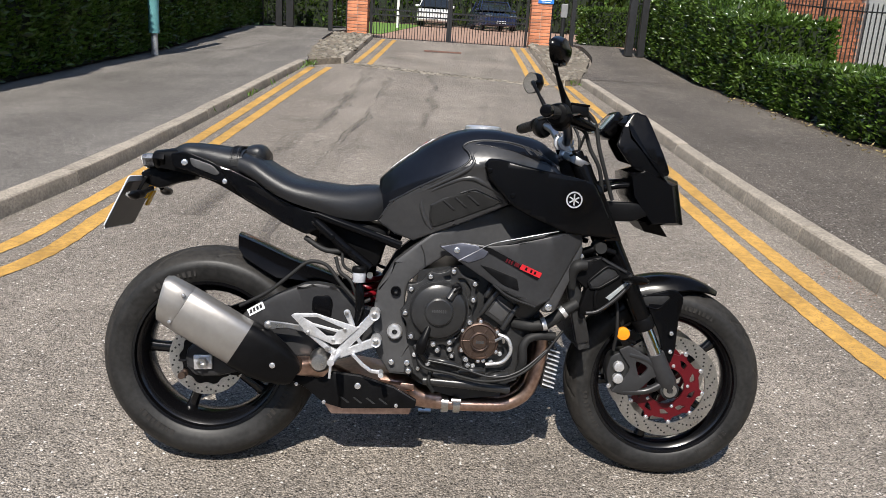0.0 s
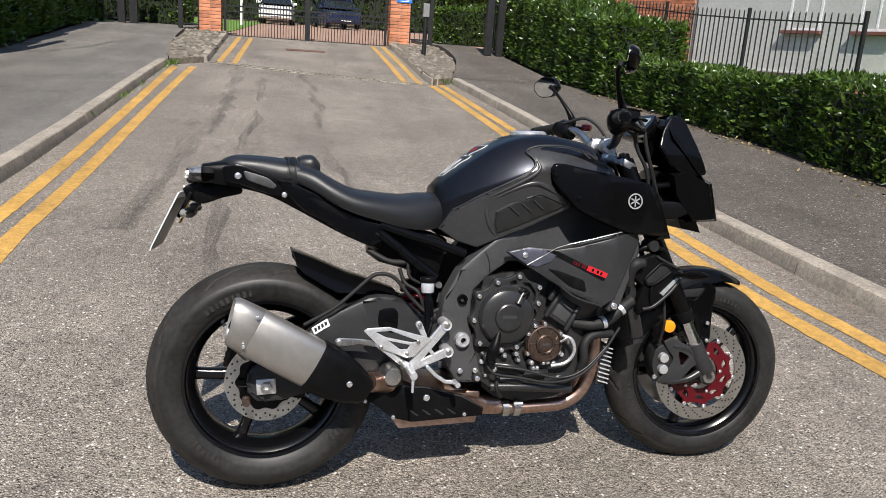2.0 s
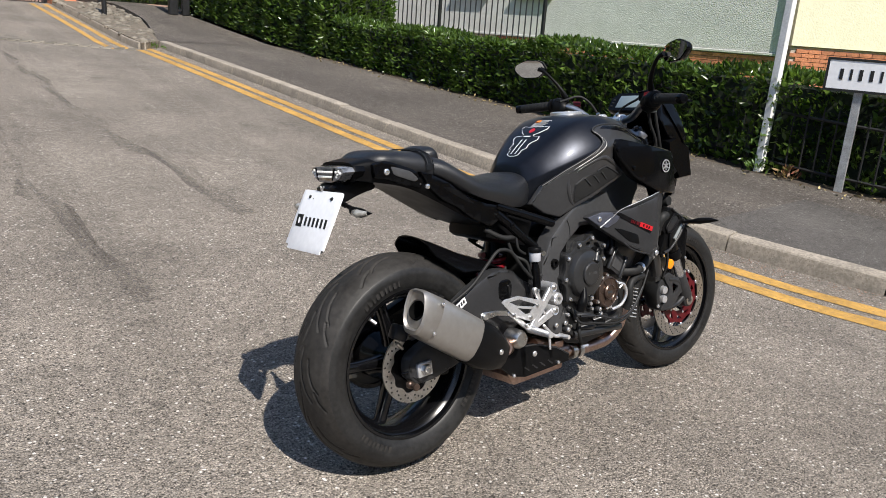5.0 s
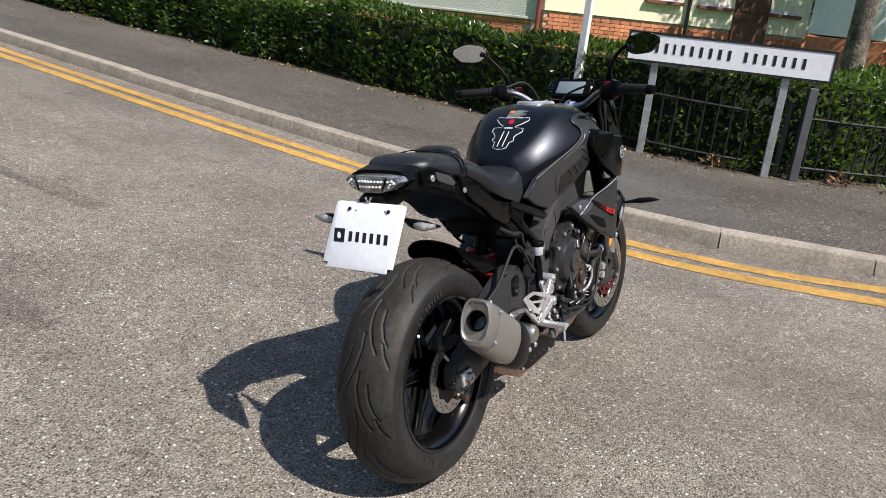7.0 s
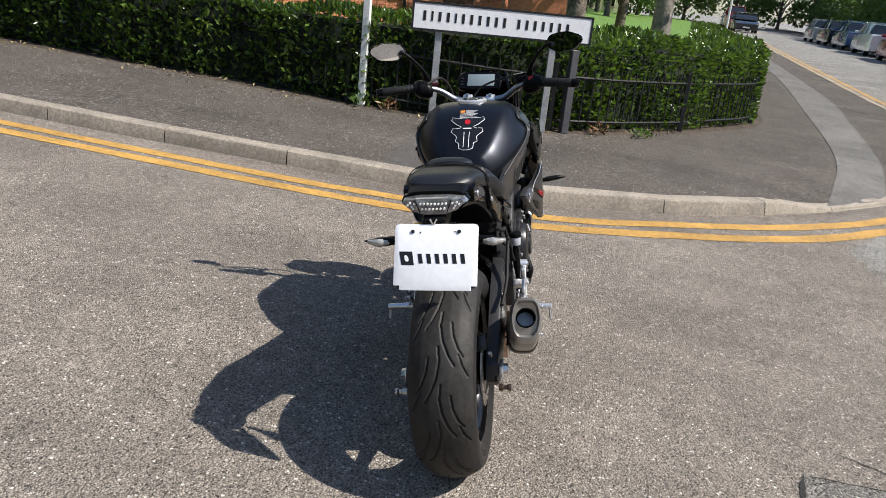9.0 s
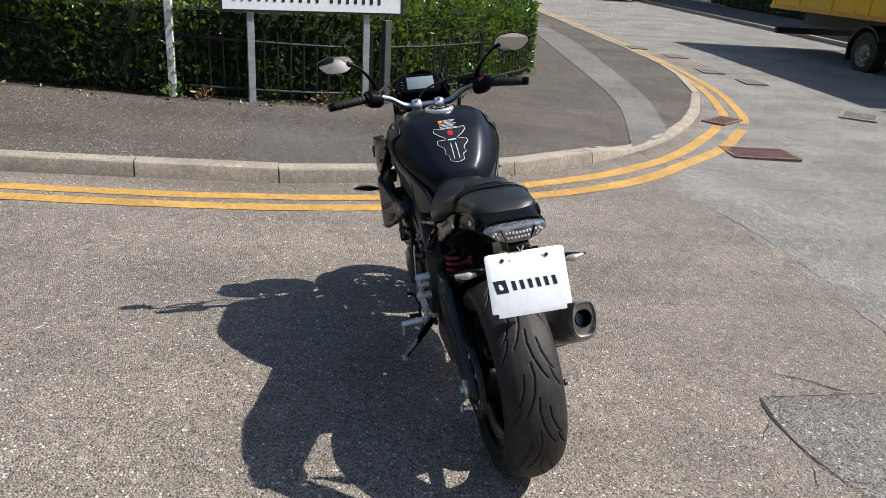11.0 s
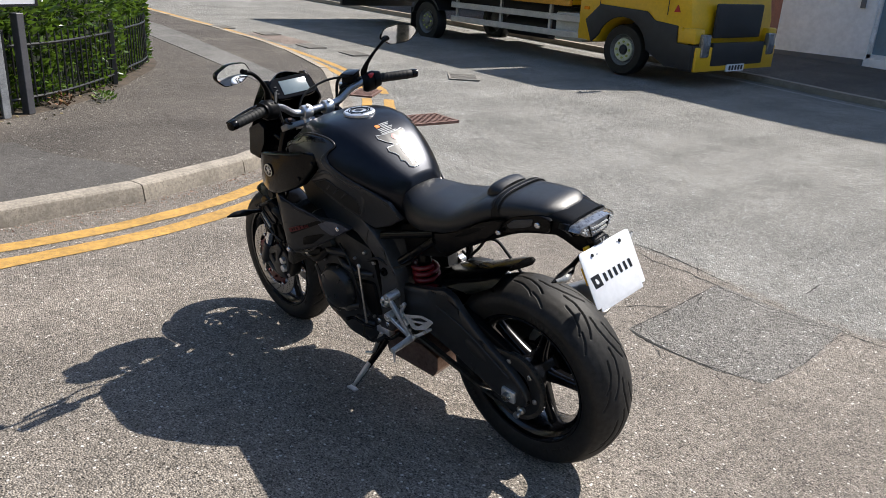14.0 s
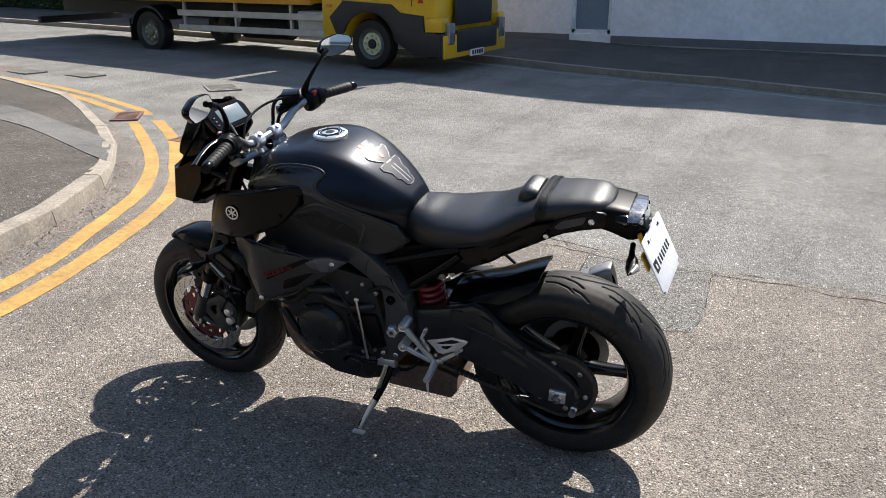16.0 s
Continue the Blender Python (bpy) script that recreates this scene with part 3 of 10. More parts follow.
def kerb_run(name, line, side, count, label, drop=None):
    """Kerb stones along a line; side: +1 when the footway lies to the left of the way along it; drop: the x between which they are let down to the road."""
    par = empty(name, pose(0, 0, 0), label, "kerb", kind="structure")
    stones = resample(line, 0.915)
    rng = random.Random(5)
    for i in range(min(count, len(stones) - 1)):
        a, b = stones[i], stones[i + 1]
        L = math.hypot(*(b - a))
        q = (b - a) / L
        nrm = np.array([-q[1], q[0]]) * side
        rows = []
        lift = rng.uniform(-0.004, 0.004)
        for t in (0.005 / L, 0.35, 0.65, 1 - 0.005 / L):
            c = a + (b - a) * t
            kh = KERB_H if not drop else KERB_H - (KERB_H - 0.028) * float(np.interp(c[0], drop, [0, 1, 1, 0]))
            sec = []
            for off, h in ((-0.004, -0.06), (0.0, 0.0), (0.012, kh - 0.024), (0.018, kh - 0.008), (0.030, kh), (0.125, kh + 0.004), (0.125, -0.06)):
                x, y = c + nrm * off
                sec.append((x, y, gz(x, y) + h + (lift if h > 0 else 0)))
            rows.append(sec)
        bm = loft_bm(rows)
        part("kerb_stone", bm, KERB, par, smooth=28)
    return par


kerb_run("kerb_right", kr, 1, 46, "weathered concrete kerb stones along the road, lowered at a crossing", KERB_DROP)
kerb_run("kerb_left", kl, -1, 16, "weathered concrete kerb stones along the road")
strip("kerb_far", far_k, [(x, y - 0.14) for x, y in far_k], KERB_H + 0.004, KERB, "concrete kerb across the street", "kerb", 1)
kx = [(x, y) for x, y in kr if x > 27.8]
strip("kerb_right_far", kx, [(x, y + 0.14) for x, y in kx], KERB_H + 0.004, KERB, "concrete kerb far along the street", "kerb", 1)

# joints, cracks and repairs
TAR = mat("open_crack", (0.030, 0.027, 0.024), 0.9, 0, 0.4, 12, 0.8, 120)


def ragged(name, line, w, h, material, label, seed=1, cat="road", step=0.035):
    """A thin uneven seam on the road."""
    rng = random.Random(seed)
    pts = resample(curve2(line, 6), step)
    v, f = [], []
    for i, c in enumerate(pts):
        q = pts[min(i + 1, len(pts) - 1)] - pts[max(i - 1, 0)]
        q = q / (np.hypot(*q) + 1e-9)
        sh = rng.uniform(-0.4, 0.4) * w
        for s in (-1, 1):
            k = sh + s * w * rng.uniform(0.15, 0.8)
            x, y = c[0] - q[1] * k, c[1] + q[0] * k
            v.append((x, y, gz(x, y) + h))
    for i in range(len(pts) - 1):
        f.append((2 * i, 2 * i + 1, 2 * i + 3, 2 * i + 2))
    return tagged(mesh_ob(name, v, f, material), label, cat, kind="structure")


def crack(name, line, w, h, label, seed=1, gaps=0.25, wander=0.02, forks=0):
    """An open crack: a wandering seam of changing width that closes here and there and throws off short forks."""
    rng = random.Random(seed)
    pts = resample(curve2(line, 6), 0.022)
    runs = [(pts, w)]
    for k in range(forks):
        i = rng.randrange(4, len(pts) - 4)
        q = pts[i + 2] - pts[i - 2]
        a = math.atan2(q[1], q[0]) + rng.choice((-1, 1)) * rng.uniform(0.2, 0.6)
        fork = [pts[i]]
        for m in range(rng.randrange(8, 22)):
            a += rng.uniform(-0.2, 0.2)
            fork.append(fork[-1] + 0.02 * np.array([math.cos(a), math.sin(a)]))
        runs.append((np.array(fork), w * 0.45))
    v, f = [], []
    for run, width in runs:
        side, slow = 0.0, 0.0
        open_ = rng.random()
        first = len(v)
        for i, c in enumerate(run):
            q = run[min(i + 1, len(run) - 1)] - run[max(i - 1, 0)]
            q = q / (np.hypot(*q) + 1e-9)
            slow = 0.8 * slow + rng.uniform(-0.22, 0.22) * wander
            side = 0.75 * side + slow + rng.uniform(-0.16, 0.16) * wander
            open_ = min(1.0, max(-gaps, open_ + rng.uniform(-0.22, 0.22)))
            half = width * max(0.0, open_) * rng.uniform(0.3, 0.6) * min(1.0, i / 4, (len(run) - 1 - i) / 4)
            for t in (-1, 1):
                k = side + t * half
                x, y = c[0] - q[1] * k, c[1] + q[0] * k
                v.append((x, y, gz(x, y) + h))
        f += [(first + 2 * i, first + 2 * i + 1, first + 2 * i + 3, first + 2 * i + 2) for i in range(len(run) - 1)]
    return tagged(mesh_ob(name, v, f, TAR), label, "road", kind="structure")


crack("road_joint_1", [(-6, 0.22), (-3.0, 0.0), (-1.51, -0.07), (-1.2, -0.04), (-0.86, -0.01), (-0.59, 0.02), (-0.09, -0.08), (0.33, -0.18), (0.73, -0.20), (1.74, -0.19), (2.6, 0.02)], 0.016, 0.0022, "cracked joint between two road surfaces", 3, 0.0, 0.012, 12)
crack("road_joint_2", [(-2.4, 0.06), (-1.2, 0.04), (-0.6, 0.10), (0.0, 0.0), (0.9, -0.10), (2.0, -0.10)], 0.010, 0.0024, "thin crack beside the joint of the road", 8, 0.7, 0.03, 4)
patch_rng = random.Random(12)
patch_pts = [(x + patch_rng.uniform(-0.006, 0.006), y + patch_rng.uniform(-0.006, 0.006)) for x, y in resample([(-0.25, 1.02), (-0.22, 0.55), (-0.17, 0.02), (-0.52, 0.05), (-0.86, 0.01), (-0.92, 0.55), (-0.91, 0.97), (-0.70, 1.05), (-0.46, 1.06), (-0.28, 1.02)], 0.045)]


def flat_patch(name, pts, h, material, label, cat="road"):
    own = bmesh.new()
    vs = [own.verts.new((x, 0, y)) for x, y in pts]
    bmesh.ops.triangle_fill(own, edges=[own.edges.new((vs[i], vs[(i + 1) % len(vs)])) for i in range(len(vs))], use_beauty=True)
    cells_xz(own, 0.3)
    for v in own.verts:
        x, y = v.co.x, v.co.z
        v.co = (x, y, gz(x, y) + h)
    bmesh.ops.recalc_face_normals(own, faces=own.faces)
    if own.faces and own.faces[:][0].normal.z < 0:
        bmesh.ops.reverse_faces(own, faces=own.faces[:])
    return tagged(part(name, own, material, None), label, cat, kind="structure")


def cells_xz(own, cell):
    xs = [v.co.x for v in own.verts]
    zs = [v.co.z for v in own.verts]
    for k in range(math.floor(min(xs) / cell) + 1, math.ceil(max(xs) / cell)):
        bmesh.ops.bisect_plane(own, geom=own.verts[:] + own.edges[:] + own.faces[:], plane_co=(k * cell, 0, 0), plane_no=(1, 0, 0))
    for k in range(math.floor(min(zs) / cell) + 1, math.ceil(max(zs) / cell)):
        bmesh.ops.bisect_plane(own, geom=own.verts[:] + own.edges[:] + own.faces[:], plane_co=(0, 0, k * cell), plane_no=(0, 0, 1))


ASPHALT_DARK2 = stones("asphalt_patch", (1.0, 0.94, 0.85), 0.060, 0.225, 0.56, 120, 0.008, 0.1, 0.05, 0.16)
flat_patch("road_patch", patch_pts, 0.0018, ASPHALT_DARK2, "square asphalt repair in the road")
flat_patch("road_patch_far", [(9.95, -3.42), (11.60, -3.58), (11.72, -4.10), (10.05, -4.02)], 0.004, stones("asphalt_reddish", (1.0, 0.80, 0.68), 0.08, 0.25, 0.5, 150, 0.004, 0.1), "reddish asphalt repair in the cross street")
crack("road_patch_edge_1", [(-0.17, 0.02), (-0.22, 0.55), (-0.25, 1.02)], 0.017, 0.0030, "cracked edge of a road repair", 4, 0.3, 0.009, 6)
crack("road_patch_edge_2", [(-0.25, 1.02), (-0.46, 1.06), (-0.70, 1.05), (-0.91, 0.97)], 0.020, 0.0031, "cracked edge of a road repair", 5, 0.2, 0.009, 7)
crack("road_patch_edge_3", [(-0.91, 0.97), (-0.92, 0.55), (-0.86, 0.01)], 0.013, 0.0030, "cracked edge of a road repair", 6, 0.4, 0.009, 5)
for k, line in enumerate(([(-0.52, -0.30), (-0.54, -0.59), (-0.57, -0.97), (-0.67, -1.32), (-0.83, -1.58)], [(0.3, -0.2), (0.2, -0.6), (0.36, -1.0)], [(-1.3, 0.0), (-1.25, -0.5), (-1.4, -1.0)])):
    crack("road_crack_%d" % (k + 1), line, 0.013 if k == 0 else 0.006, 0.0022, "thin crack in the asphalt", 10 + k, 0.35, 0.025, 4)
STAIN = stones("asphalt_stained", (1.0, 0.885, 0.775), 0.055, 0.165, 0.52, 160, 0.0045, 0.10)
sn = STAIN.node_tree
ns = sn.nodes.new("ShaderNodeTexNoise")
ns.inputs["Scale"].default_value = 5.0
ns.inputs["Detail"].default_value = 8
nr = sn.nodes.new("ShaderNodeMapRange")
nr.inputs["From Min"].default_value = 0.36
nr.inputs["From Max"].default_value = 0.78
nr.inputs["To Max"].default_value = 0.6
sn.links.new(ns.outputs["Fac"], nr.inputs["Value"])
sn.links.new(nr.outputs[0], sn.nodes["Principled BSDF"].inputs["Alpha"])
for k, (line, w) in enumerate((([(-1.5, 14.0), (-1.42, 11.5), (-1.34, 9.5), (-1.46, 7.1), (-1.54, 5.5), (-1.58, 4.6)], 0.16), ([(-0.45, 13.6), (-0.33, 11.2), (-0.32, 8.9), (-0.33, 7.3), (-0.22, 6.3), (-0.1, 4.6)], 0.12), ([(-1.05, 12.5), (-0.98, 9.0), (-1.1, 6.0), (-1.0, 3.6)], 0.10))):
    ragged("road_tyre_mark_%d" % (k + 1), line, w, 0.003, STAIN, "dark tyre mark along the road", 30 + k, step=0.35)
flat_patch("pavement_patch", [(2.46, 3.34), (3.77, 3.35), (3.80, 2.95), (3.79, 2.55), (3.52, 2.46), (3.31, 2.35), (3.05, 2.12), (2.88, 2.02), (2.72, 2.02), (2.66, 2.17), (2.52, 2.80)], PH + 0.003, ASPHALT_DARK, "smooth dark asphalt repair in the footway", "pavement")
ragged("pavement_crack", [(-5.0, 13.2), (-4.5, 13.3), (-4.0, 14.2), (-3.7, 15.4), (-3.2, 15.6)], 0.02, 0.112, TAR, "dark crack across the footway", 41)
band_l = resample(curve2([(3.98, -0.10), (4.36, -0.22), (5.5, -0.56), (6.66, -0.80), (8.3, -1.04), (10.2, -1.28), (17, -2.13), (30, -3.3)], 6), 0.4)
band_r = resample(curve2([(4.50, -0.62), (4.85, -0.83), (6.06, -1.17), (6.97, -1.34), (8.2, -1.55), (9.57, -1.77), (13.5, -2.31), (30, -3.8)], 6), 0.4)
n_band = min(len(band_l), len(band_r))
strip("pavement_band", band_l[:n_band], band_r[:n_band], PH + 0.006, PAVE_GREY, "pale grey repaired trench in the footway", "pavement", 4, skirt=-0.03, dips=True)



def yellow_line(name, pts, w=0.108, n=8):
    c = curve2(pts, n)
    v, f = [], []
    rng = random.Random(len(pts))
    c = resample(c, 0.06)
    for i, (x, y) in enumerate(c):
        a, b = c[max(i - 1, 0)], c[min(i + 1, len(c) - 1)]
        d = Vector((b[0] - a[0], b[1] - a[1])).normalized()
        for s in (-w / 2, w / 2):
            s += rng.uniform(-0.004, 0.004)
            px, py = x - d.y * s, y + d.x * s
            v.append((px, py, gz(px, py) + 0.0035))
    for i in range(len(c) - 1):
        f.append((2 * i, 2 * i + 1, 2 * i + 3, 2 * i + 2))
    return tagged(mesh_ob(name, v, f, YELLOW), "worn yellow painted road line", "road marking", kind="structure")


yellow_line("road_line_1", [(1.80, 12.9), (1.87, 10), (1.92, 7), (1.96, 5), (1.985, 4.1), (2.01, 3.6), (2.06, 3.2), (2.14, 2.55), (2.29, 1.95), (2.43, 1.6), (2.61, 1.25), (2.80, 0.87), (3.07, 0.41), (3.55, -0.16), (3.90, -0.51), (4.3, -0.86), (5.10, -1.50), (5.36, -1.68)], 0.112)
yellow_line("road_line_2", [(1.62, 12.7), (1.69, 10), (1.73, 7), (1.775, 5), (1.80, 4.0), (1.835, 3.4), (1.88, 3.0), (1.95, 2.52), (2.04, 2.12), (2.22, 1.62), (2.36, 1.27), (2.53, 0.9), (2.78, 0.44), (3.17, -0.05), (3.47, -0.35), (4.28, -1.18), (5.05, -1.78), (5.18, -1.88)], 0.118)
yellow_line("road_line_3", [(-2.44, 13.3), (-2.37, 11), (-2.29, 8.0), (-2.25, 6.0), (-2.25, 4.6), (-2.34, 3.6), (-3.05, 2.25), (-4.0, 1.0), (-5.5, -0.05), (-7.5, -0.85), (-10, -1.35)])
yellow_line("road_line_4", [(-2.17, 13.4), (-2.14, 11), (-2.09, 8.0), (-2.05, 6.0), (-2.05, 4.6), (-2.10, 3.5), (-2.88, 2.1), (-3.85, 0.84), (-5.4, -0.25), (-7.5, -1.05), (-10, -1.55)])
yellow_line("road_line_5", [(5.72, -1.92), (6.3, -2.2), (8.25, -2.78), (12.07, -3.28), (16, -3.62), (28, -4.70), (50, -6.7)])
yellow_line("road_line_6", [(5.50, -2.08), (6.15, -2.38), (8.2, -2.96), (12.1, -3.48), (16, -3.83), (28, -4.92), (50, -6.95)])
yellow_line("road_line_7", [(-1.84, 14.2), (-1.80, 16.3), (-1.78, 18.7)], 0.10)
yellow_line("road_line_8", [(-1.58, 14.05), (-1.55, 16.3), (-1.52, 18.7)], 0.10)
yellow_line("road_line_9", [(1.22, 12.7), (1.24, 15.5), (1.22, 18.7)], 0.10)
yellow_line("road_line_10", [(1.46, 12.7), (1.48, 15.5), (1.46, 18.7)], 0.10)
PALE = mat("worn_white_line", (0.42, 0.41, 0.38), 0.8, 0, 0.2, 4, 0.5, 150, speck=(120, 0.7, (0.2, 0.2, 0.19)))
w1 = yellow_line("road_line_11", [(-8, -6.25), (-2, -7.2), (0.8, -8.05), (2.7, -8.36), (4.9, -8.6), (12, -9.25)], 0.06)
w1.data.materials[0] = PALE
tagged(w1, "worn pale line along the far kerb")

# iron drain covers
DRAIN = mat("rusty_cast_iron", (0.22, 0.13, 0.105), 0.7, 0.5, 0.3, 15, 0.5, 80)


DRAIN_G = mat("worn_grey_iron", (0.215, 0.20, 0.175), 0.8, 0.1, 0.3, 15, 0.5, 80)


def drain(name, c, ang, lx, ly, bars, label, diag=False, DRAIN=DRAIN, pit=IRON):
    """A cast-iron grating in a frame; c: its middle, ang: degrees."""
    ob = empty(name, pose(c[0], c[1], gz(*c) + 0.004, 0, 0, ang), label, "drain cover", "drain covers")
    fr = bmesh.new()
    for sx, sy, ax, ay in ((lx, 0.03, 0, ly / 2), (lx, 0.03, 0, -ly / 2), (0.03, ly, lx / 2, 0), (0.03, ly, -lx / 2, 0)):
        box_bm(sx, sy, 0.03, (ax, ay, -0.002), bm=fr)
    part("drain_frame", fr, DRAIN, ob)
    part("drain_pit", box_bm(lx, ly, 0.006, (0, 0, 0.001)), pit, ob)
    for k in range(bars):
        x = -lx / 2 + lx * (k + 0.5) / bars
        part("drain_bar", box_bm(lx / bars * 0.52, ly - 0.03, 0.016, (x, 0, 0.004), Matrix.Rotation(radians(12 if diag else 0), 4, "Z"), 0.002, 1), DRAIN, ob)
    return ob


drain("drain_cover", (5.62, -1.87), -52, 0.50, 0.26, 9, "iron gully grating beside the kerb")
drain("drain_cover", (4.11, -1.48), -96, 0.64, 0.42, 12, "rusty iron manhole cover in the road", True)
drain("drain_cover", (6.1, -4.0), -40, 0.55, 0.40, 8, "iron manhole cover in the cross street", False, DRAIN_G, ASPHALT_DARK)
for c in ((8.6, -3.9), (9.6, -3.7), (11.4, -3.9), (12.6, -3.6)):
    drain("drain_cover", c, -8, 0.5, 0.32, 6, "small iron cover in the cross street", False, DRAIN_G, ASPHALT_DARK)
drain("drain_cover", (-0.35, 16.9), 3, 0.75, 0.45, 10, "worn iron cover in front of the gate")

# stone sets across the road and cobbled corners
sets = empty("stone_sets", pose(0, 0, 0), "row of pale stone sets across the road", "paving", kind="structure")
rng = random.Random(9)
me_set = None
for row in range(2):
    for k in range(26):
        t = (k + 0.5 * row) / 26
        x, y = -2.15 + 3.75 * t, 14.12 - 1.55 * t + 0.16 * row
        ob = part("stone", box_bm(0.128, 0.14, 0.04, (0, 0, 0), None, 0.012, 1), STONE_C, sets) if me_set is None else new("stone", me_set)
        me_set = ob.data
        ob.parent = sets
        ob.matrix_basis = pose(x, y, gz(x, y) - 0.008 + rng.uniform(-0.003, 0.003), 3.4, 0, -22 + rng.uniform(-3, 3))


def cobbles(name, pts, n, seed, label):
    """A raised corner of rough stones bedded in mortar, with a kerb."""
    par = empty(name, pose(0, 0, 0), label, "paving", kind="structure")
    own = bmesh.new()
    vs = [own.verts.new((x, y, gz(x, y) + 0.10)) for x, y in pts]
    own.faces.new(vs)
    ret = bmesh.ops.extrude_face_region(own, geom=own.faces[:])
    for v in ret["geom"]:
        if isinstance(v, bmesh.types.BMVert):
            v.co.z -= 0.16
    bmesh.ops.recalc_face_normals(own, faces=own.faces)
    part("bed", own, EARTH, par)
    rng = random.Random(seed)
    shapes = []
    for k in range(5):
        b = bmesh.new()
        bmesh.ops.create_icosphere(b, subdivisions=1, radius=0.07)
        for v in b.verts:
            v.co *= rng.uniform(0.75, 1.25)
            v.co.z *= 0.55
        ob = part("stone", b, STONE_C, par, smooth=60)
        shapes.append(ob.data)
        bpy.data.objects.remove(ob)
    xs, ys = [p[0] for p in pts], [p[1] for p in pts]
    made = 0
    while made < n:
        x, y = rng.uniform(min(xs), max(xs)), rng.uniform(min(ys), max(ys))
        inside = False
        for i in range(len(pts)):
            (x0, y0), (x1, y1) = pts[i - 1], pts[i]
            if (y0 > y) != (y1 > y) and x < (x1 - x0) * (y - y0) / (y1 - y0) + x0:
                inside = not inside
        if inside:
            ob = new("stone", rng.choice(shapes))
            ob.parent = par
            ob.matrix_basis = pose(x, y, gz(x, y) + 0.10, 0, 0, rng.uniform(0, 360))
            made += 1


cobbles("cobbles_left", [(-2.55, 13.5), (-2.02, 14.05), (-2.05, 18.7), (-2.9, 18.7), (-2.85, 15.5)], 110, 2, "rough cobbled corner beside the gate")
cobbles("cobbles_right", [(2.03, 13.1), (1.66, 12.75), (1.62, 18.7), (2.7, 18.7), (2.62, 16.0)], 110, 3, "rough cobbled corner beside the gate")
kerb_run("kerb_gate_left", resample([(-2.0, 14.0), (-2.02, 18.7)], 0.3).tolist(), 1, 6, "concrete kerb stones beside the gate")
kerb_run("kerb_gate_right", resample([(1.62, 12.8), (1.60, 18.7)], 0.3).tolist(), -1, 7, "concrete kerb stones beside the gate")
strip("ground_car_park", [(-30, 19.3), (-30, 60)], [(30, 19.3), (30, 60)], 0.006, mat("car_park_paving", (0.30, 0.19, 0.14), 0.9, 0, 0.15, 1.5, 0.5, 60), "brown block-paved car park", "ground", 30)


# ---- leaves ----
def leaf_mesh(name, P, N, size, material, seed, parent=None, spread=0.9, aspect=0.42):
    """Many small folded leaves at points P that lean along the directions N."""
    rng = np.random.default_rng(seed)
    n = len(P)
    d = N + rng.normal(0, spread, (n, 3))
    d /= np.linalg.norm(d, axis=1)[:, None]
    up = rng.normal(0, 1, (n, 3))
    s = np.cross(d, up)
    s /= np.linalg.norm(s, axis=1)[:, None]
    u = np.cross(s, d)
    L = size * rng.uniform(0.65, 1.3, (n, 1))
    w = L * aspect / 2
    base, tip = P - d * L * 0.2, P + d * L * 0.8
    mid = P + d * L * 0.28
    v = np.stack([base, mid + s * w + u * w * 0.45, tip, mid - s * w + u * w * 0.45], 1).reshape(-1, 3)
    i = np.arange(n)[:, None] * 4
    tri = np.concatenate([i + [0, 1, 2], i + [0, 2, 3]], 1).reshape(-1, 3)
    me = bpy.data.meshes.new(name)
    me.vertices.add(len(v))
    me.vertices.foreach_set("co", v.ravel())
    me.loops.add(tri.size)
    me.loops.foreach_set("vertex_index", tri.ravel())
    me.polygons.add(len(tri))
    me.polygons.foreach_set("loop_start", np.arange(len(tri)) * 3)
    me.polygons.foreach_set("loop_total", np.full(len(tri), 3))
    me.materials.append(material)
    me.update()
    me.validate()
    ob = new(name, me)
    if parent:
        ob.parent = parent
    return ob


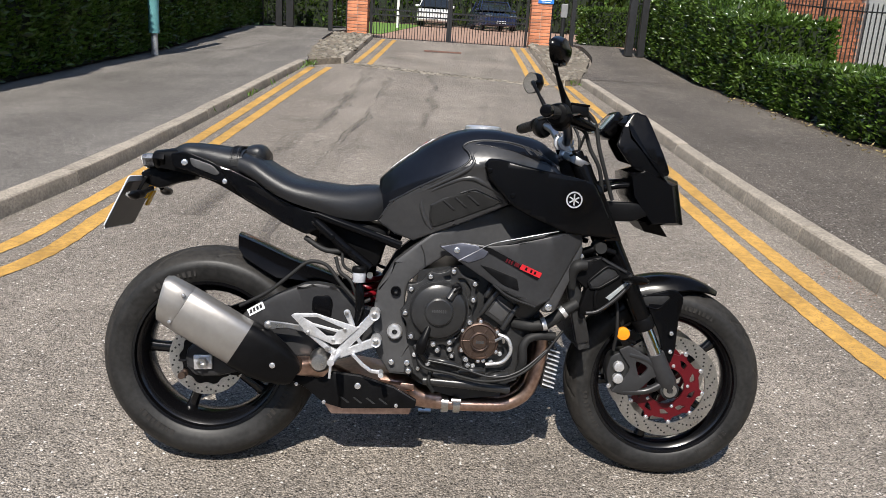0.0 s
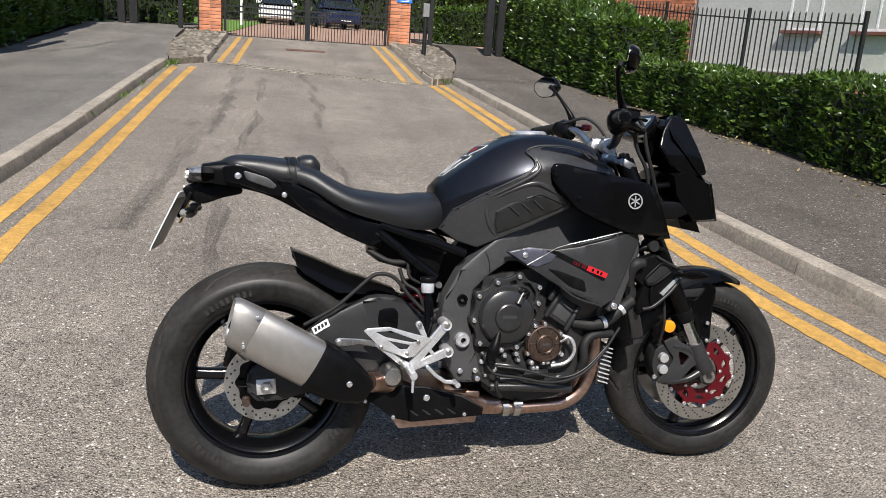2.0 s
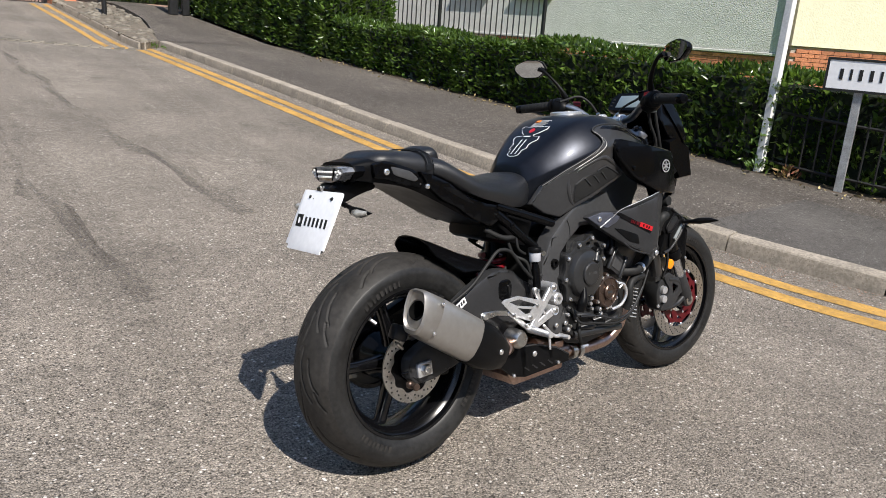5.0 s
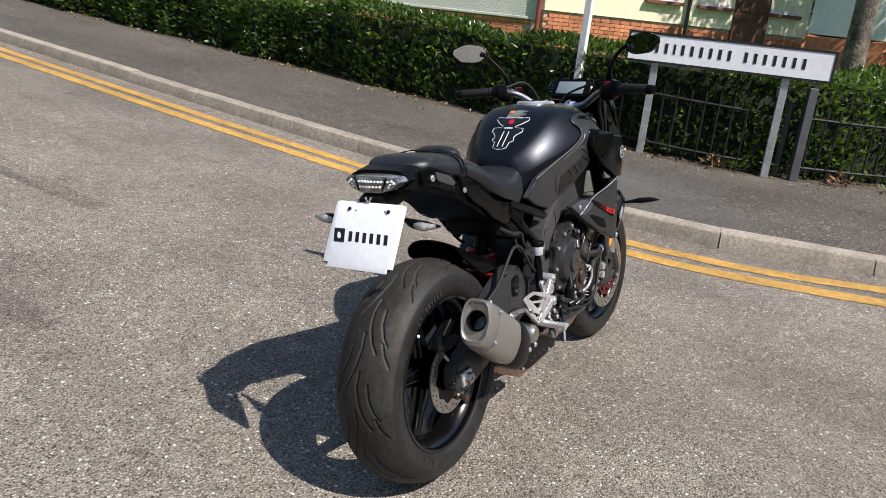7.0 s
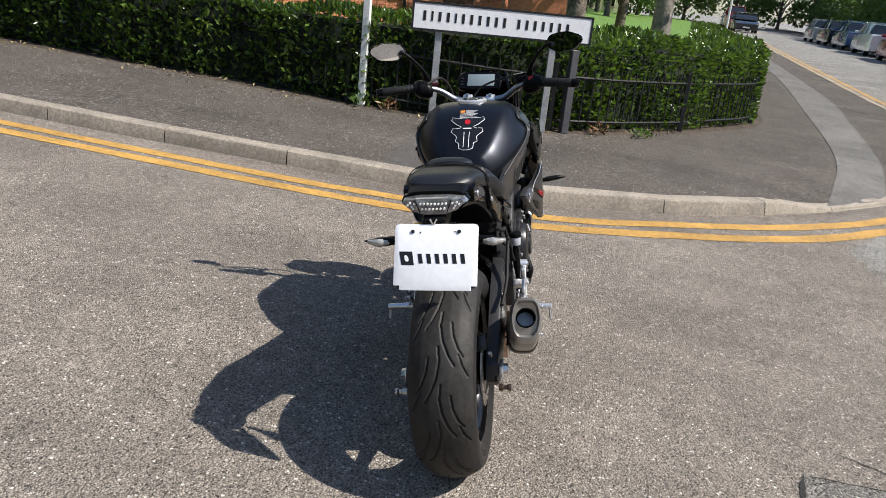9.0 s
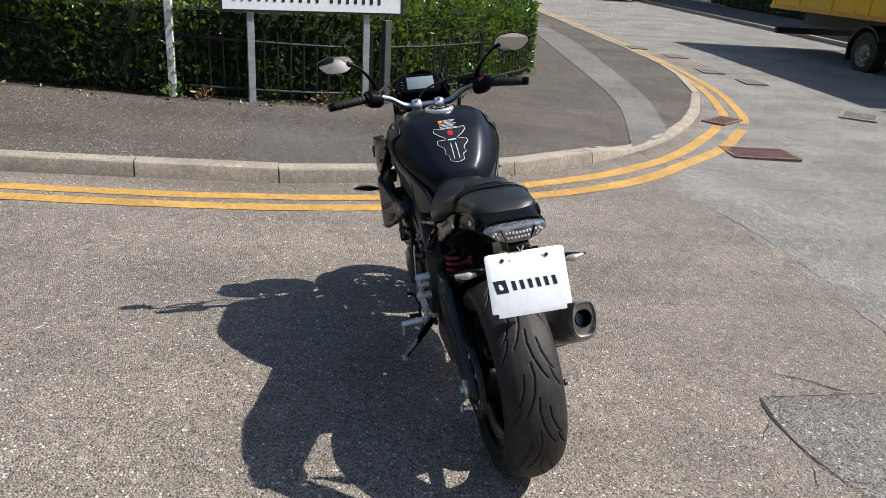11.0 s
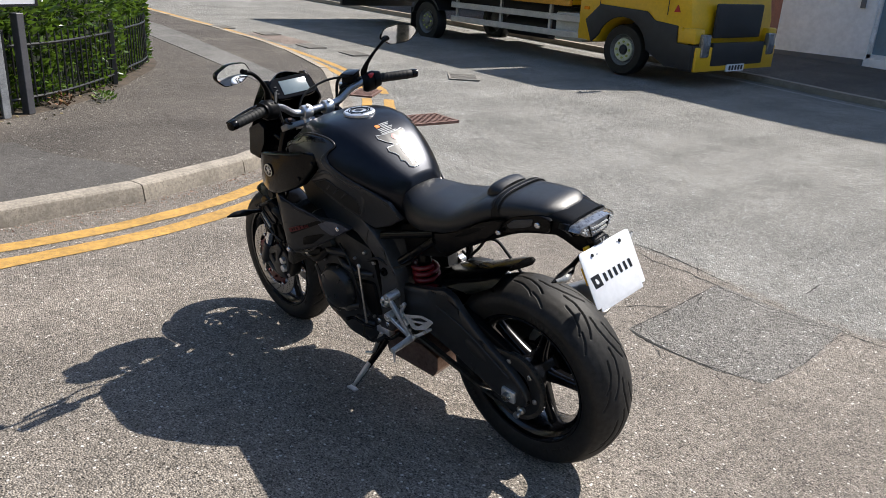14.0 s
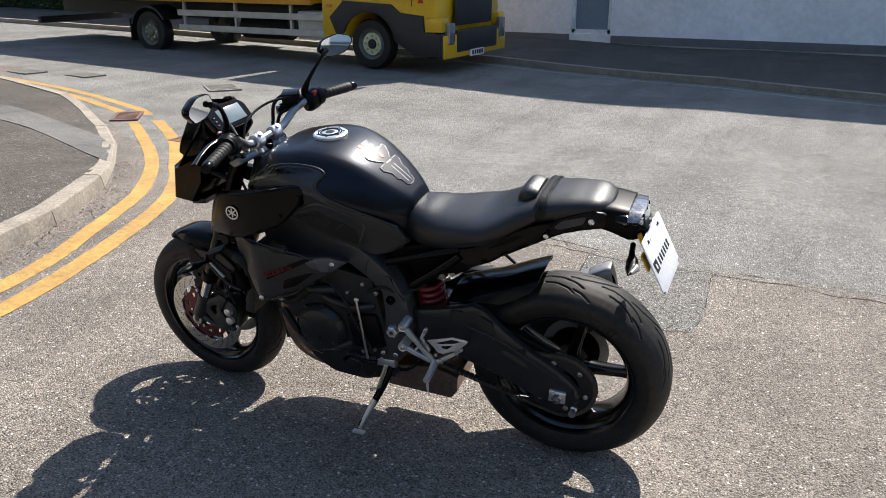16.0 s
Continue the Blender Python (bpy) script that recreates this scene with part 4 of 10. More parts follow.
def hedge(line, width, heights, density, size, seed, label, base=0.0, back=True):
    """A clipped hedge along a line (its near face): a solid core coloured as inner shade and a coat of leaves."""
    par = empty("hedge", pose(0, 0, 0), label, "hedge")
    rng = np.random.default_rng(seed)
    pts = resample(line, 0.25)
    d = np.gradient(pts, axis=0)
    d /= np.hypot(d[:, 0], d[:, 1])[:, None]
    nrm = np.stack([-d[:, 1], d[:, 0]], -1)
    hts = np.interp(np.linspace(0, 1, len(pts)), np.linspace(0, 1, len(heights)), heights)
    rows = []
    for c, q, h in zip(pts, nrm, hts):
        z = gz(*c) + PH
        a, b = c + q * 0.09, c + q * (width - 0.09)
        rows.append([(*a, z), (*a, z + h * 0.5), (*(a + q * 0.03), z + h - 0.10), (*(b - q * 0.03), z + h - 0.10), (*b, z)])
    inner = part("hedge_body", loft_bm(rows), HEDGE_IN, par, "solid hedge core, near-black for the shade inside")
    seg = np.r_[0, np.cumsum(np.hypot(*np.diff(pts, axis=0).T))]
    area = seg[-1] * (hts.mean() * (2 if back else 1) + width)
    n = int(area * density)
    t = rng.uniform(0, seg[-1], n)
    px, py = np.interp(t, seg, pts[:, 0]), np.interp(t, seg, pts[:, 1])
    qx, qy = np.interp(t, seg, nrm[:, 0]), np.interp(t, seg, nrm[:, 1])
    hh = np.interp(t, seg, hts) * (1 + 0.06 * np.sin(t * 2.1 + seed) + 0.04 * np.sin(t * 5.3))
    face = rng.uniform(0, 1, n)
    f1 = hts.mean() / (hts.mean() * (2 if back else 1) + width)
    f2 = f1 + width / (hts.mean() * (2 if back else 1) + width)
    depth = np.abs(rng.normal(0, 0.05, n))
    bulge = 0.04 * np.sin(t * 3.1) + 0.03 * np.sin(t * 7.7 + 1)
    g0 = np.array([gz(x, y) for x, y in zip(px, py)]) + PH + base
    k = rng.uniform(0.02, 1, n)
    off = np.where(face < f1, depth - 0.02 + bulge, np.where(face < f2, rng.uniform(0, 1, n) * width, width - depth))
    z = np.where((face < f1) | (face > f2), k * hh, hh - depth * 0.8)
    # tufts that stand over the clipped top
    P = np.stack([px + qx * off, py + qy * off, g0 + z], -1)
    N = np.stack([np.where(face < f1, -qx, np.where(face < f2, 0, qx)), np.where(face < f1, -qy, np.where(face < f2, 0, qy)), np.where((face < f1) | (face > f2), 0.45, 1.0)], -1)
    # leaves on both ends
    for e, s in ((0, -1), (-1, 1)):
        ne = int(width * hts[e] * density * 1.3)
        k2, w2 = rng.uniform(0.02, 1, ne), rng.uniform(0, 1, ne)
        c = pts[e] + d[e] * s * (0.05 - np.abs(rng.normal(0, 0.05, (ne, 1)))) + nrm[e] * (w2 * width)[:, None]
        P = np.vstack([P, np.column_stack([c, gz(*pts[e]) + PH + base + k2 * hts[e]])])
        N = np.vstack([N, np.tile([d[e][0] * s, d[e][1] * s, 0.45], (ne, 1))])
    lv = leaf_mesh("foliage", P, N, size, LEAF, seed, par, 0.55)
    tagged(lv, "glossy green laurel leaves", kind="stuff")
    return par


HR = [(4.24, 11.9), (4.24, 10.0), (4.26, 7.0), (4.28, 5.0), (4.32, 3.95), (4.42, 3.3), (4.6, 2.65), (4.87, 2.26), (5.26, 1.80), (5.70, 1.40), (6.20, 1.00), (6.77, 0.61), (7.3, 0.24), (7.75, 0.0), (8.25, -0.14)]
hr = curve2(HR, 6)
hedge(hr, 0.75, [0.66, 0.62, 0.64, 0.70, 0.78, 0.80, 0.84, 0.88, 0.92, 0.92, 0.9], 950, 0.085, 3, "low dense laurel hedge behind iron railings")
hedge(curve2([(4.1, 19.0), (4.1, 17), (4.12, 14), (4.15, 11.7)], 5), 1.3, [1.5, 1.45, 1.3, 1.15], 700, 0.10, 4, "taller laurel bush beside the side gate")
hedge(curve2([(-5.02, 6.5), (-5.05, 9), (-5.06, 12), (-5.05, 16), (-5.05, 20.0)], 5), 1.2, [2.6, 2.6, 2.5, 2.4, 2.4], 1000, 0.10, 5, "tall dark hedge along the footway")
hedge(curve2([(3.25, 20.9), (4.6, 20.9), (6.6, 20.9)], 4), 1.2, [0.95, 1.0, 1.0], 500, 0.11, 11, "clipped hedge behind the side gate")
hedge(curve2([(-6.5, 22), (-4.6, 21.7), (-3.5, 21.5)], 4), 1.2, [2.4, 2.4, 2.2], 300, 0.12, 6, "dark hedge behind the side gate")
hedge(curve2([(32, -14.9), (20, -13.8), (13, -13.2)], 4), 1.5, [2.0, 2.0, 1.8], 120, 0.16, 7, "far hedge along the street")
hedge(curve2([(8.25, -0.12), (9.6, -0.35), (12, -0.62), (17, -1.0), (24, -1.75), (32, -2.5)], 5), 0.9, [0.88, 0.8, 0.75, 0.7, 0.7], 260, 0.12, 8, "low laurel hedge along the street")


def fallen(seed, n, box):
    """Leaf litter at the foot of the hedge."""
    rng = np.random.default_rng(seed)
    pts = resample(hr[:60], 0.05)
    i = rng.integers(0, len(pts), n)
    c = pts[i] - np.abs(rng.normal(0, 0.16, (n, 1))) * np.array([[1.0, 0.3]])
    P = np.stack([c[:, 0], c[:, 1], [gz(x, y) + PH + 0.012 for x, y in c]], -1)
    return leaf_mesh("leaf_litter", P, np.tile([0.8, 0.3, 0.0], (n, 1)), 0.05, mat("dry_leaf", (0.24, 0.19, 0.09), 0.7, 0, 0.3, 3, isle=0.5), seed, None, 0.25)


tagged(fallen(4, 420, None), "dry fallen leaves along the hedge foot", "leaves", kind="stuff")
rngw = np.random.default_rng(21)
wp = np.concatenate([np.stack([rngw.normal(-2.47, 0.04, 60), rngw.normal(13.3, 0.25, 60)], -1), np.stack([rngw.normal(1.9, 0.06, 30), rngw.normal(12.9, 0.25, 30)], -1), np.stack([rngw.normal(-2.44, 0.02, 24), rngw.uniform(8, 13, 24)], -1)])
weeds = leaf_mesh("weeds", np.stack([wp[:, 0], wp[:, 1], [gz(x, y) + 0.05 for x, y in wp]], -1), np.tile([0, 0, 1.0], (len(wp), 1)), 0.09, LEAF2, 5, None, 0.6, 0.2)
tagged(weeds, "small green weeds in the gutter", "weeds", kind="stuff")


RED_LEAF = mat("reddish_weed_leaf", (0.20, 0.055, 0.035), 0.5, 0, 0.3, 4, isle=0.5, color2=(0.10, 0.11, 0.03))
for k, (x, y, r, m_, label) in enumerate(((4.24, 3.78, 0.10, RED_LEAF, "reddish weed at the foot of the hedge"), (4.44, 2.76, 0.10, RED_LEAF, "reddish weed beside the sign post"), (4.56, 2.60, 0.09, LEAF2, "green weed beside the sign post"), (5.02, 1.82, 0.12, RED_LEAF, "reddish weed at the foot of the railing"), (5.22, 1.40, 0.09, LEAF2, "green weed at the foot of the railing"), (4.20, 4.05, 0.08, LEAF2, "green weed by the pole"))):
    rw = np.random.default_rng(60 + k)
    n_w = 46
    a_w, q_w = rw.uniform(0, 2 * math.pi, n_w), rw.uniform(0, 1, n_w) ** 0.7
    P_w = np.stack([x + r * q_w * np.cos(a_w), y + r * q_w * np.sin(a_w), gz(x, y) + PH + 0.02 + 0.10 * rw.uniform(0, 1, n_w) * (1 - 0.5 * q_w)], -1)
    tagged(leaf_mesh("weed", P_w, np.stack([np.cos(a_w), np.sin(a_w), np.full(n_w, 0.8)], -1), 0.06, m_, 70 + k, None, 0.5, 0.35), label, "weed", kind="stuff")
# grit and bits swept into the gutter
rg = np.random.default_rng(90)
gl_ = np.array(resample([p for p in kr if -0.3 < p[1] < 4.6 and p[0] < 4.2], 0.01))
gi = rg.integers(0, len(gl_), 1100)
off = -np.abs(rg.normal(0.0, 0.085, 1100))
tan_ = np.gradient(gl_, axis=0)[gi]
tan_ /= np.linalg.norm(tan_, axis=1)[:, None]
gp = gl_[gi] + np.stack([-tan_[:, 1], tan_[:, 0]], -1) * (off - 0.01)[:, None]
DEBRIS = mat("gutter_grit", (0.30, 0.17, 0.12), 0.9, 0, 0.3, 5, isle=0.6)
tagged(leaf_mesh("gutter_grit", np.stack([gp[:, 0], gp[:, 1], [gz(x, y) + 0.004 for x, y in gp]], -1), np.tile([0.6, 0.6, 0.0], (1100, 1)), 0.011, DEBRIS, 91, None, 0.35, 0.6), "reddish grit and dry bits along the kerb", "grit", kind="stuff")


# ---- iron railings ----
def bar_mesh(name, h, r, seg=6, tip=True):
    bm = cyl_bm((0, 0, 0), (0, 0, h - (0.03 if tip else 0)), r, None, seg)
    if tip:
        cyl_bm((0, 0, h - 0.03), (0, 0, h), r, r * 0.3, seg, bm)
    me = bpy.data.meshes.new(name)
    bm.to_mesh(me)
    bm.free()
    me.materials.append(IRON)
    return me


def railing(line, h, spacing, post_every, label, rails, r=0.008, base=PH, zfun=None, post_h=None, group=""):
    """Upright bars on rails along a line, with posts."""
    par = empty("railing", pose(0, 0, 0), label, "railing", group)
    zf = zfun or (lambda x, y: gz(x, y) + base)
    pts = resample(line, spacing)
    bar = bar_mesh("bar", h - 0.05, r)
    for i, (x, y) in enumerate(pts):
        ob = new("bar", bar)
        ob.parent = par
        ob.matrix_basis = pose(x, y, zf(x, y) + 0.05)
    for hz in rails:
        part("rail", tube_bm([(x, y, zf(x, y) + hz) for x, y in pts], 0.012, 4, 1, smooth_path=False), IRON, par)
    post = bmesh.new()
    box_bm(0.05, 0.05, post_h or h + 0.03, (0, 0, (post_h or h + 0.03) / 2), None, 0.004, 1, bm=post)
    pm = None
    n = max(1, int(round(spacing and post_every / spacing)))
    for i in range(0, len(pts), n):
        x, y = pts[i]
        if pm is None:
            ob = part("post", post, IRON, par)
            pm = ob.data
        else:
            ob = new("post", pm)
            ob.parent = par
        ob.matrix_basis = pose(x, y, zf(x, y))
    return par


railing([(x + 0.09, y) for x, y in hr if y > 4.2], 0.62, 0.115, 1.95, "low black iron railings grown through by the hedge", (0.10, 0.52))
railing([(x - 0.05 * min(1, (4.25 - y) / 1.2), y - 0.03) for x, y in hr[:-4] if y < 4.25], 0.62, 0.115, 1.95, "low black iron railings in front of the hedge", (0.10, 0.52))
railing([(-5.13, 6.6), (-5.15, 9), (-5.16, 12), (-5.15, 19.5)], 1.15, 0.14, 2.2, "black iron railings in front of the tall hedge", (0.12, 1.0))
railing([(7.0, 9.75), (6.45, 14), (5.9, 19), (5.6, 24)], 1.42, 0.125, 2.4, "tall black vertical bar fence by the house", (0.15, 1.28), 0.011, 0.16)


# ---- gate and pillars ----
def brick_block(name, w, dpt, h, label, at, cat):
    """A brick pier laid course by course, each brick a piece."""
    par = empty(name, at, label, cat, "gate pillars")
    part("core", box_bm(w - 0.02, dpt - 0.02, h, (0, 0, h / 2)), MORTAR, par)
    bl = w / 2 - 0.006
    meshes = {}
    for key, sx, sy in (("x", bl, 0.1), ("y", 0.1, bl)):
        ob = part("brick", box_bm(sx, sy, 0.064, (0, 0, 0), None, 0.004, 1), BRICK, par)
        meshes[key] = ob.data
        bpy.data.objects.remove(ob)
    for k in range(int(h / 0.075)):
        z = 0.04 + 0.075 * k
        sh = 0 if k % 2 else 0.5
        for side in (-1, 1):
            for j in range(2):
                ob = new("brick", meshes["x"])
                ob.parent = par
                ob.matrix_basis = pose((j - 0.5) * w / 2 * (1 if sh else 0.999), side * (dpt / 2 - 0.05), z)
                if side < 0 or True:
                    ob = new("brick", meshes["y"])
                    ob.parent = par
                    ob.matrix_basis = pose(side * (w / 2 - 0.05), (j - 0.5) * dpt / 2, z)
    return par


GZ = 1.06
brick_block("brick_pillar", 0.47, 0.47, 2.3, "orange-red brick gate pillar", pose(-2.42, 19.0, GZ), "pillar")
brick_block("brick_pillar", 0.47, 0.47, 2.3, "orange-red brick gate pillar with blue signs", pose(1.85, 19.0, GZ), "pillar")


def notice(at, w, h, material, label, bars, bar_mat, extra=None):
    ob = empty("notice_sign", at, label, "sign")
    part("panel", box_bm(w, 0.012, h, (0, 0, 0), None, 0.003, 1), material, ob)
    for x, z, sx, sz in bars:
        part("text_bar", box_bm(sx, 0.003, sz, (x, -0.0075, z)), bar_mat, ob)
    if extra:
        part("symbol", box_bm(extra[2], 0.003, extra[3], (extra[0], -0.0075, extra[1]), None, 0.001), SIGN_B, ob, "blue square symbol")
        part("letter", text_to(ob, "P", 0.16, (extra[0], -0.0095, extra[1])), SIGN_W, ob)
    return ob


def text_to(ob, words, size, at):
    bm = text_bm(words, size, 0.003)
    bmesh.ops.transform(bm, matrix=Matrix.Translation(at) @ Matrix.Rotation(radians(90), 4, "X"), verts=bm.verts)
    return bm


notice(pose(-2.42, 18.752, 2.62), 0.42, 0.62, SIGN_W, "white notice with small grey print", [(0.0, -0.18, 0.26, 0.018), (-0.05, -0.22, 0.2, 0.014), (0.10, -0.26, 0.1, 0.014), (-0.12, -0.26, 0.05, 0.05)], mat("grey_ink", (0.30, 0.32, 0.36), 0.6))
notice(pose(1.90, 18.752, 2.68), 0.42, 0.56, SIGN_W, "white parking notice with a blue square", [(0.0, -0.12, 0.30, 0.02), (0.0, -0.16, 0.26, 0.02), (0.0, -0.24, 0.22, 0.014)], bpy.data.materials["grey_ink"], (0.0, 0.03, 0.2, 0.2))
notice(pose(1.93, 18.752, 2.27), 0.36, 0.21, SIGN_B, "blue notice with white print", [(0.0, 0.05, 0.28, 0.02), (0.0, 0.01, 0.3, 0.02), (0.0, -0.03, 0.26, 0.02), (0.0, -0.07, 0.2, 0.014)], SIGN_W)


def gate_leaf(name, x0, x1, label):
    par = empty(name, pose(0, 19.05, GZ), label, "gate", "gate leaves")
    for x in (x0, x1):
        part("stile", box_bm(0.06, 0.05, 2.1, (x, 0, 1.08), None, 0.004, 1), IRON, par)
    for z in (0.10, 0.76, 0.64, 2.05):
        part("rail", box_bm(abs(x1 - x0), 0.04, 0.035, ((x0 + x1) / 2, 0, z)), IRON, par)
    long_, short = bar_mesh("bar", 2.0, 0.009, 6, False), bar_mesh("bar", 0.78, 0.009, 6)
    n = int(abs(x1 - x0) / 0.065)
    for k in range(1, n):
        ob = new("bar", long_ if k % 2 else short)
        ob.parent = par
        ob.matrix_basis = pose(x0 + (x1 - x0) * k / n, 0, 0.07)


gate_leaf("gate_leaf", -2.12, -0.30, "black iron drive gate leaf, closed")
gate_leaf("gate_leaf", -0.24, 1.55, "black iron drive gate leaf, closed")


def side_gate(xs, y, label, h=2.3):
    par = empty("side_fence", pose(0, y, gz(xs[0][0], y) + 0.1), label, "fence")
    for x, w in xs:
        part("post", box_bm(w, w, h, (x, 0, h / 2), None, 0.005, 1), IRON, par)
    x0, x1 = xs[0][0], xs[-1][0]
    for z in (0.1, 1.1):
        part("rail", box_bm(abs(x1 - x0), 0.03, 0.03, ((x0 + x1) / 2, 0, z)), IRON, par)
    bm_ = bar_mesh("bar", 1.25, 0.008)
    for k in range(1, int(abs(x1 - x0) / 0.12)):
        ob = new("bar", bm_)
        ob.parent = par
        ob.matrix_basis = pose(x0 + (x1 - x0) * k / int(abs(x1 - x0) / 0.12), 0, 0.06)


side_gate([(-3.08, 0.10), (-2.68, 0.06)], 19.0, "black side railing beside the gate pillar")
side_gate([(-5.0, 0.10), (-4.55, 0.16), (-4.28, 0.18)], 20.15, "black posts of an open side gate")
side_gate([(2.12, 0.05), (2.62, 0.10)], 19.0, "black side railing beside the gate pillar")
side_gate([(3.66, 0.16), (3.92, 0.14)], 17.4, "heavy black posts of a side gate")
intercom = empty("entry_post", pose(2.08, 16.5, gz(2.08, 16.5) + 0.08), "dark metal post with a keypad box", "bollard")
part("post", cyl_bm((0, 0, 0), (0, 0, 0.85), 0.045, None, 14), IRON, intercom)
part("keypad", box_bm(0.13, 0.12, 0.27, (0.0, 0, 0.92), None, 0.012), mat("grey_box", (0.20, 0.20, 0.20), 0.5), intercom, "grey keypad box")

# ---- poles and street sign ----
pole = empty("lamp_post", pose(-4.82, 12.6, gz(-4.82, 12.6) + PH), "teal-painted steel lamp post, flaking at its base", "lamp post")
part("base", cyl_bm((0, 0, 0), (0, 0, 0.34), 0.055, 0.052, 20), GALV, pole, "bare grey base")
part("column", cyl_bm((0, 0, 0.34), (0, 0, 3.2), 0.082, 0.078, 20), TEAL, pole)
wp_ = empty("sign_pole", pose(4.25, 4.05, gz(4.25, 4.05) + PH, 0, 1.2, 0), "white square steel sign pole", "pole")
part("pole", box_bm(0.062, 0.062, 2.9, (0, 0, 1.45), None, 0.004, 1), POLE_W, wp_)
part("panel", box_bm(0.02, 0.45, 0.55, (-0.045, 0, 2.45), None, 0.004, 1), SIGN_W, wp_, "plain pale sign panel")
sd = Vector((0.275, -0.962, 0)).normalized()
ss = empty("street_sign", Matrix.Translation((4.45, 2.83, 0)) @ Matrix.Rotation(math.atan2(sd.y, sd.x), 4, "Z"), "white street name sign with black edge on two posts", "street sign")
SL, SH_, SZ = 1.62, 0.225, 1.125
part("plate", box_bm(SL, 0.018, SH_, (0, 0, SZ), None, 0.004, 1), SIGN_W, ss)
for z in (SZ + SH_ / 2 + 0.004, SZ - SH_ / 2 - 0.004):
    part("edge", box_bm(SL + 0.03, 0.026, 0.018, (0, 0, z)), SIGN_K, ss, "black edge strip")
for x in (-SL / 2 - 0.006, SL / 2 + 0.006):
    part("edge", box_bm(0.018, 0.026, SH_, (x, 0, SZ)), SIGN_K, ss, "black edge strip")
x = -SL / 2 + 0.075
for word in (11, 7):
    for k in range(word):
        wl = 0.036 if (word == 11 and k in (1, 4)) else 0.050
        part("letter_bar", box_bm(wl * 0.5, 0.003, 0.082, (x + wl / 2, -0.0105, SZ + 0.004)), SIGN_K, ss)
        x += wl + 0.025
    x += 0.055
for px, dz in ((-0.57, 0.0), (0.485, 0.0)):
    wx = (ss.matrix_basis @ Vector((px, 0.03, 0)))
    zb = gz(wx.x, wx.y) + PH
    part("post", box_bm(0.062, 0.040, SZ - SH_ / 2 - zb + 0.1, (px, 0.032, (SZ - SH_ / 2 + zb) / 2), None, 0.003, 1), GALV, ss, "galvanised steel post")
fp = empty("fence_post", pose(4.76, 2.17, gz(4.76, 2.17) + PH, 0, 0, -60), "dark grey square steel fence post", "post")
part("post", box_bm(0.07, 0.07, 0.78, (0, 0, 0.39), None, 0.004, 1), mat("dark_grey_steel", (0.09, 0.09, 0.10), 0.5, 0.3), fp)

# ---- houses ----
def wall_bricks(name, parent, origin, along, length, height, label, keep=150):
    """Courses of bricks proud of their mortar; the first ones are pieces of their own, the rest one mesh."""
    along = Vector(along).normalized()
    ang = math.atan2(along.y, along.x)
    ob0 = part("brick", box_bm(0.215, 0.03, 0.065, (0, 0, 0), None, 0.003, 1), BRICK, parent)
    me = ob0.data
    bpy.data.objects.remove(ob0)
    V, F = [], []
    box_v = [(sx * 0.1075, sy * 0.015, sz * 0.0325) for sx in (-1, 1) for sy in (-1, 1) for sz in (-1, 1)]
    box_f = [(0, 1, 3, 2), (4, 6, 7, 5), (0, 4, 5, 1), (2, 3, 7, 6), (0, 2, 6, 4), (1, 5, 7, 3)]
    made = 0
    R = Matrix.Rotation(ang, 3, "Z")
    for k in range(int(height / 0.075)):
        for j in range(int(length / 0.225)):
            t = (j + 0.5 + (0.5 if k % 2 else 0)) * 0.225
            if t > length - 0.1:
                continue
            p = Vector(origin) + along * t + Vector((0, 0, 0.0375 + 0.075 * k))
            if made < keep:
                ob = new("brick", me)
                ob.parent = parent
                ob.matrix_basis = Matrix.Translation(p) @ R.to_4x4()
                made += 1
            else:
                b = len(V)
                V += [tuple(p + R @ Vector(q)) for q in box_v]
                F += [tuple(b + i for i in f) for f in box_f]
    if V:
        tagged(mesh_ob(name, V, F, BRICK, parent), label, kind="stuff")


def window(par, at, w, h, face, label="white-framed window"):
    """A window set in a wall; face: the turn of its outward side about z, degrees (0 looks to -y)."""
    m = pose(*at, 0, 0, face)
    ob = new("window")
    ob.parent = par
    ob.matrix_basis = m
    tagged(ob, label)
    part("pane", box_bm(w, 0.02, h, (0, 0.03, 0)), GLASS_D, ob)
    fr = bmesh.new()
    for sx, sz, x, z in ((w + 0.08, 0.06, 0, h / 2), (w + 0.08, 0.06, 0, -h / 2), (0.06, h, -w / 2, 0), (0.06, h, w / 2, 0), (0.045, h, 0, 0), (w, 0.04, 0, h * 0.2)):
        box_bm(sx, 0.06, sz, (x, 0.0, z), bm=fr)
    part("frame", fr, WINDOW_F, ob)
    part("sill", box_bm(w + 0.22, 0.16, 0.07, (0, -0.06, -h / 2 - 0.06), None, 0.008, 1), SILL, ob, "brown tiled sill")


# the white wall runs along x of its own frame, its outside on the -y side
house = empty("house", pose(9.97, 14.5, 0, 0, 0, -72), "pale rendered house with a red brick base", "house")
part("wall", box_bm(9.9, 6.0, 7.2, (1.35, 3.0, 4.82)), RENDER_W, house, "rough white rendered wall")
part("base_wall", box_bm(9.86, 5.9, 1.30, (1.35, 3.0, 0.57)), MORTAR, house, "red brick base")
wall_bricks("brickwork", house, (0.1, 0.035, 0.35), (1, 0, 0), 6.1, 0.88, "red brick base courses")
part("base_ledge", box_bm(9.94, 0.06, 0.05, (1.35, 0.0, 1.215), None, 0.008, 1), RENDER_W, house)
for x in (-0.62, 0.98):
    window(house, (x, 0.02, 2.72), 0.72, 1.25, 0)
part("brick_wing", box_bm(8.0, 6.0, 7.4, (-7.65, 3.05, 4.5)), MORTAR, house)
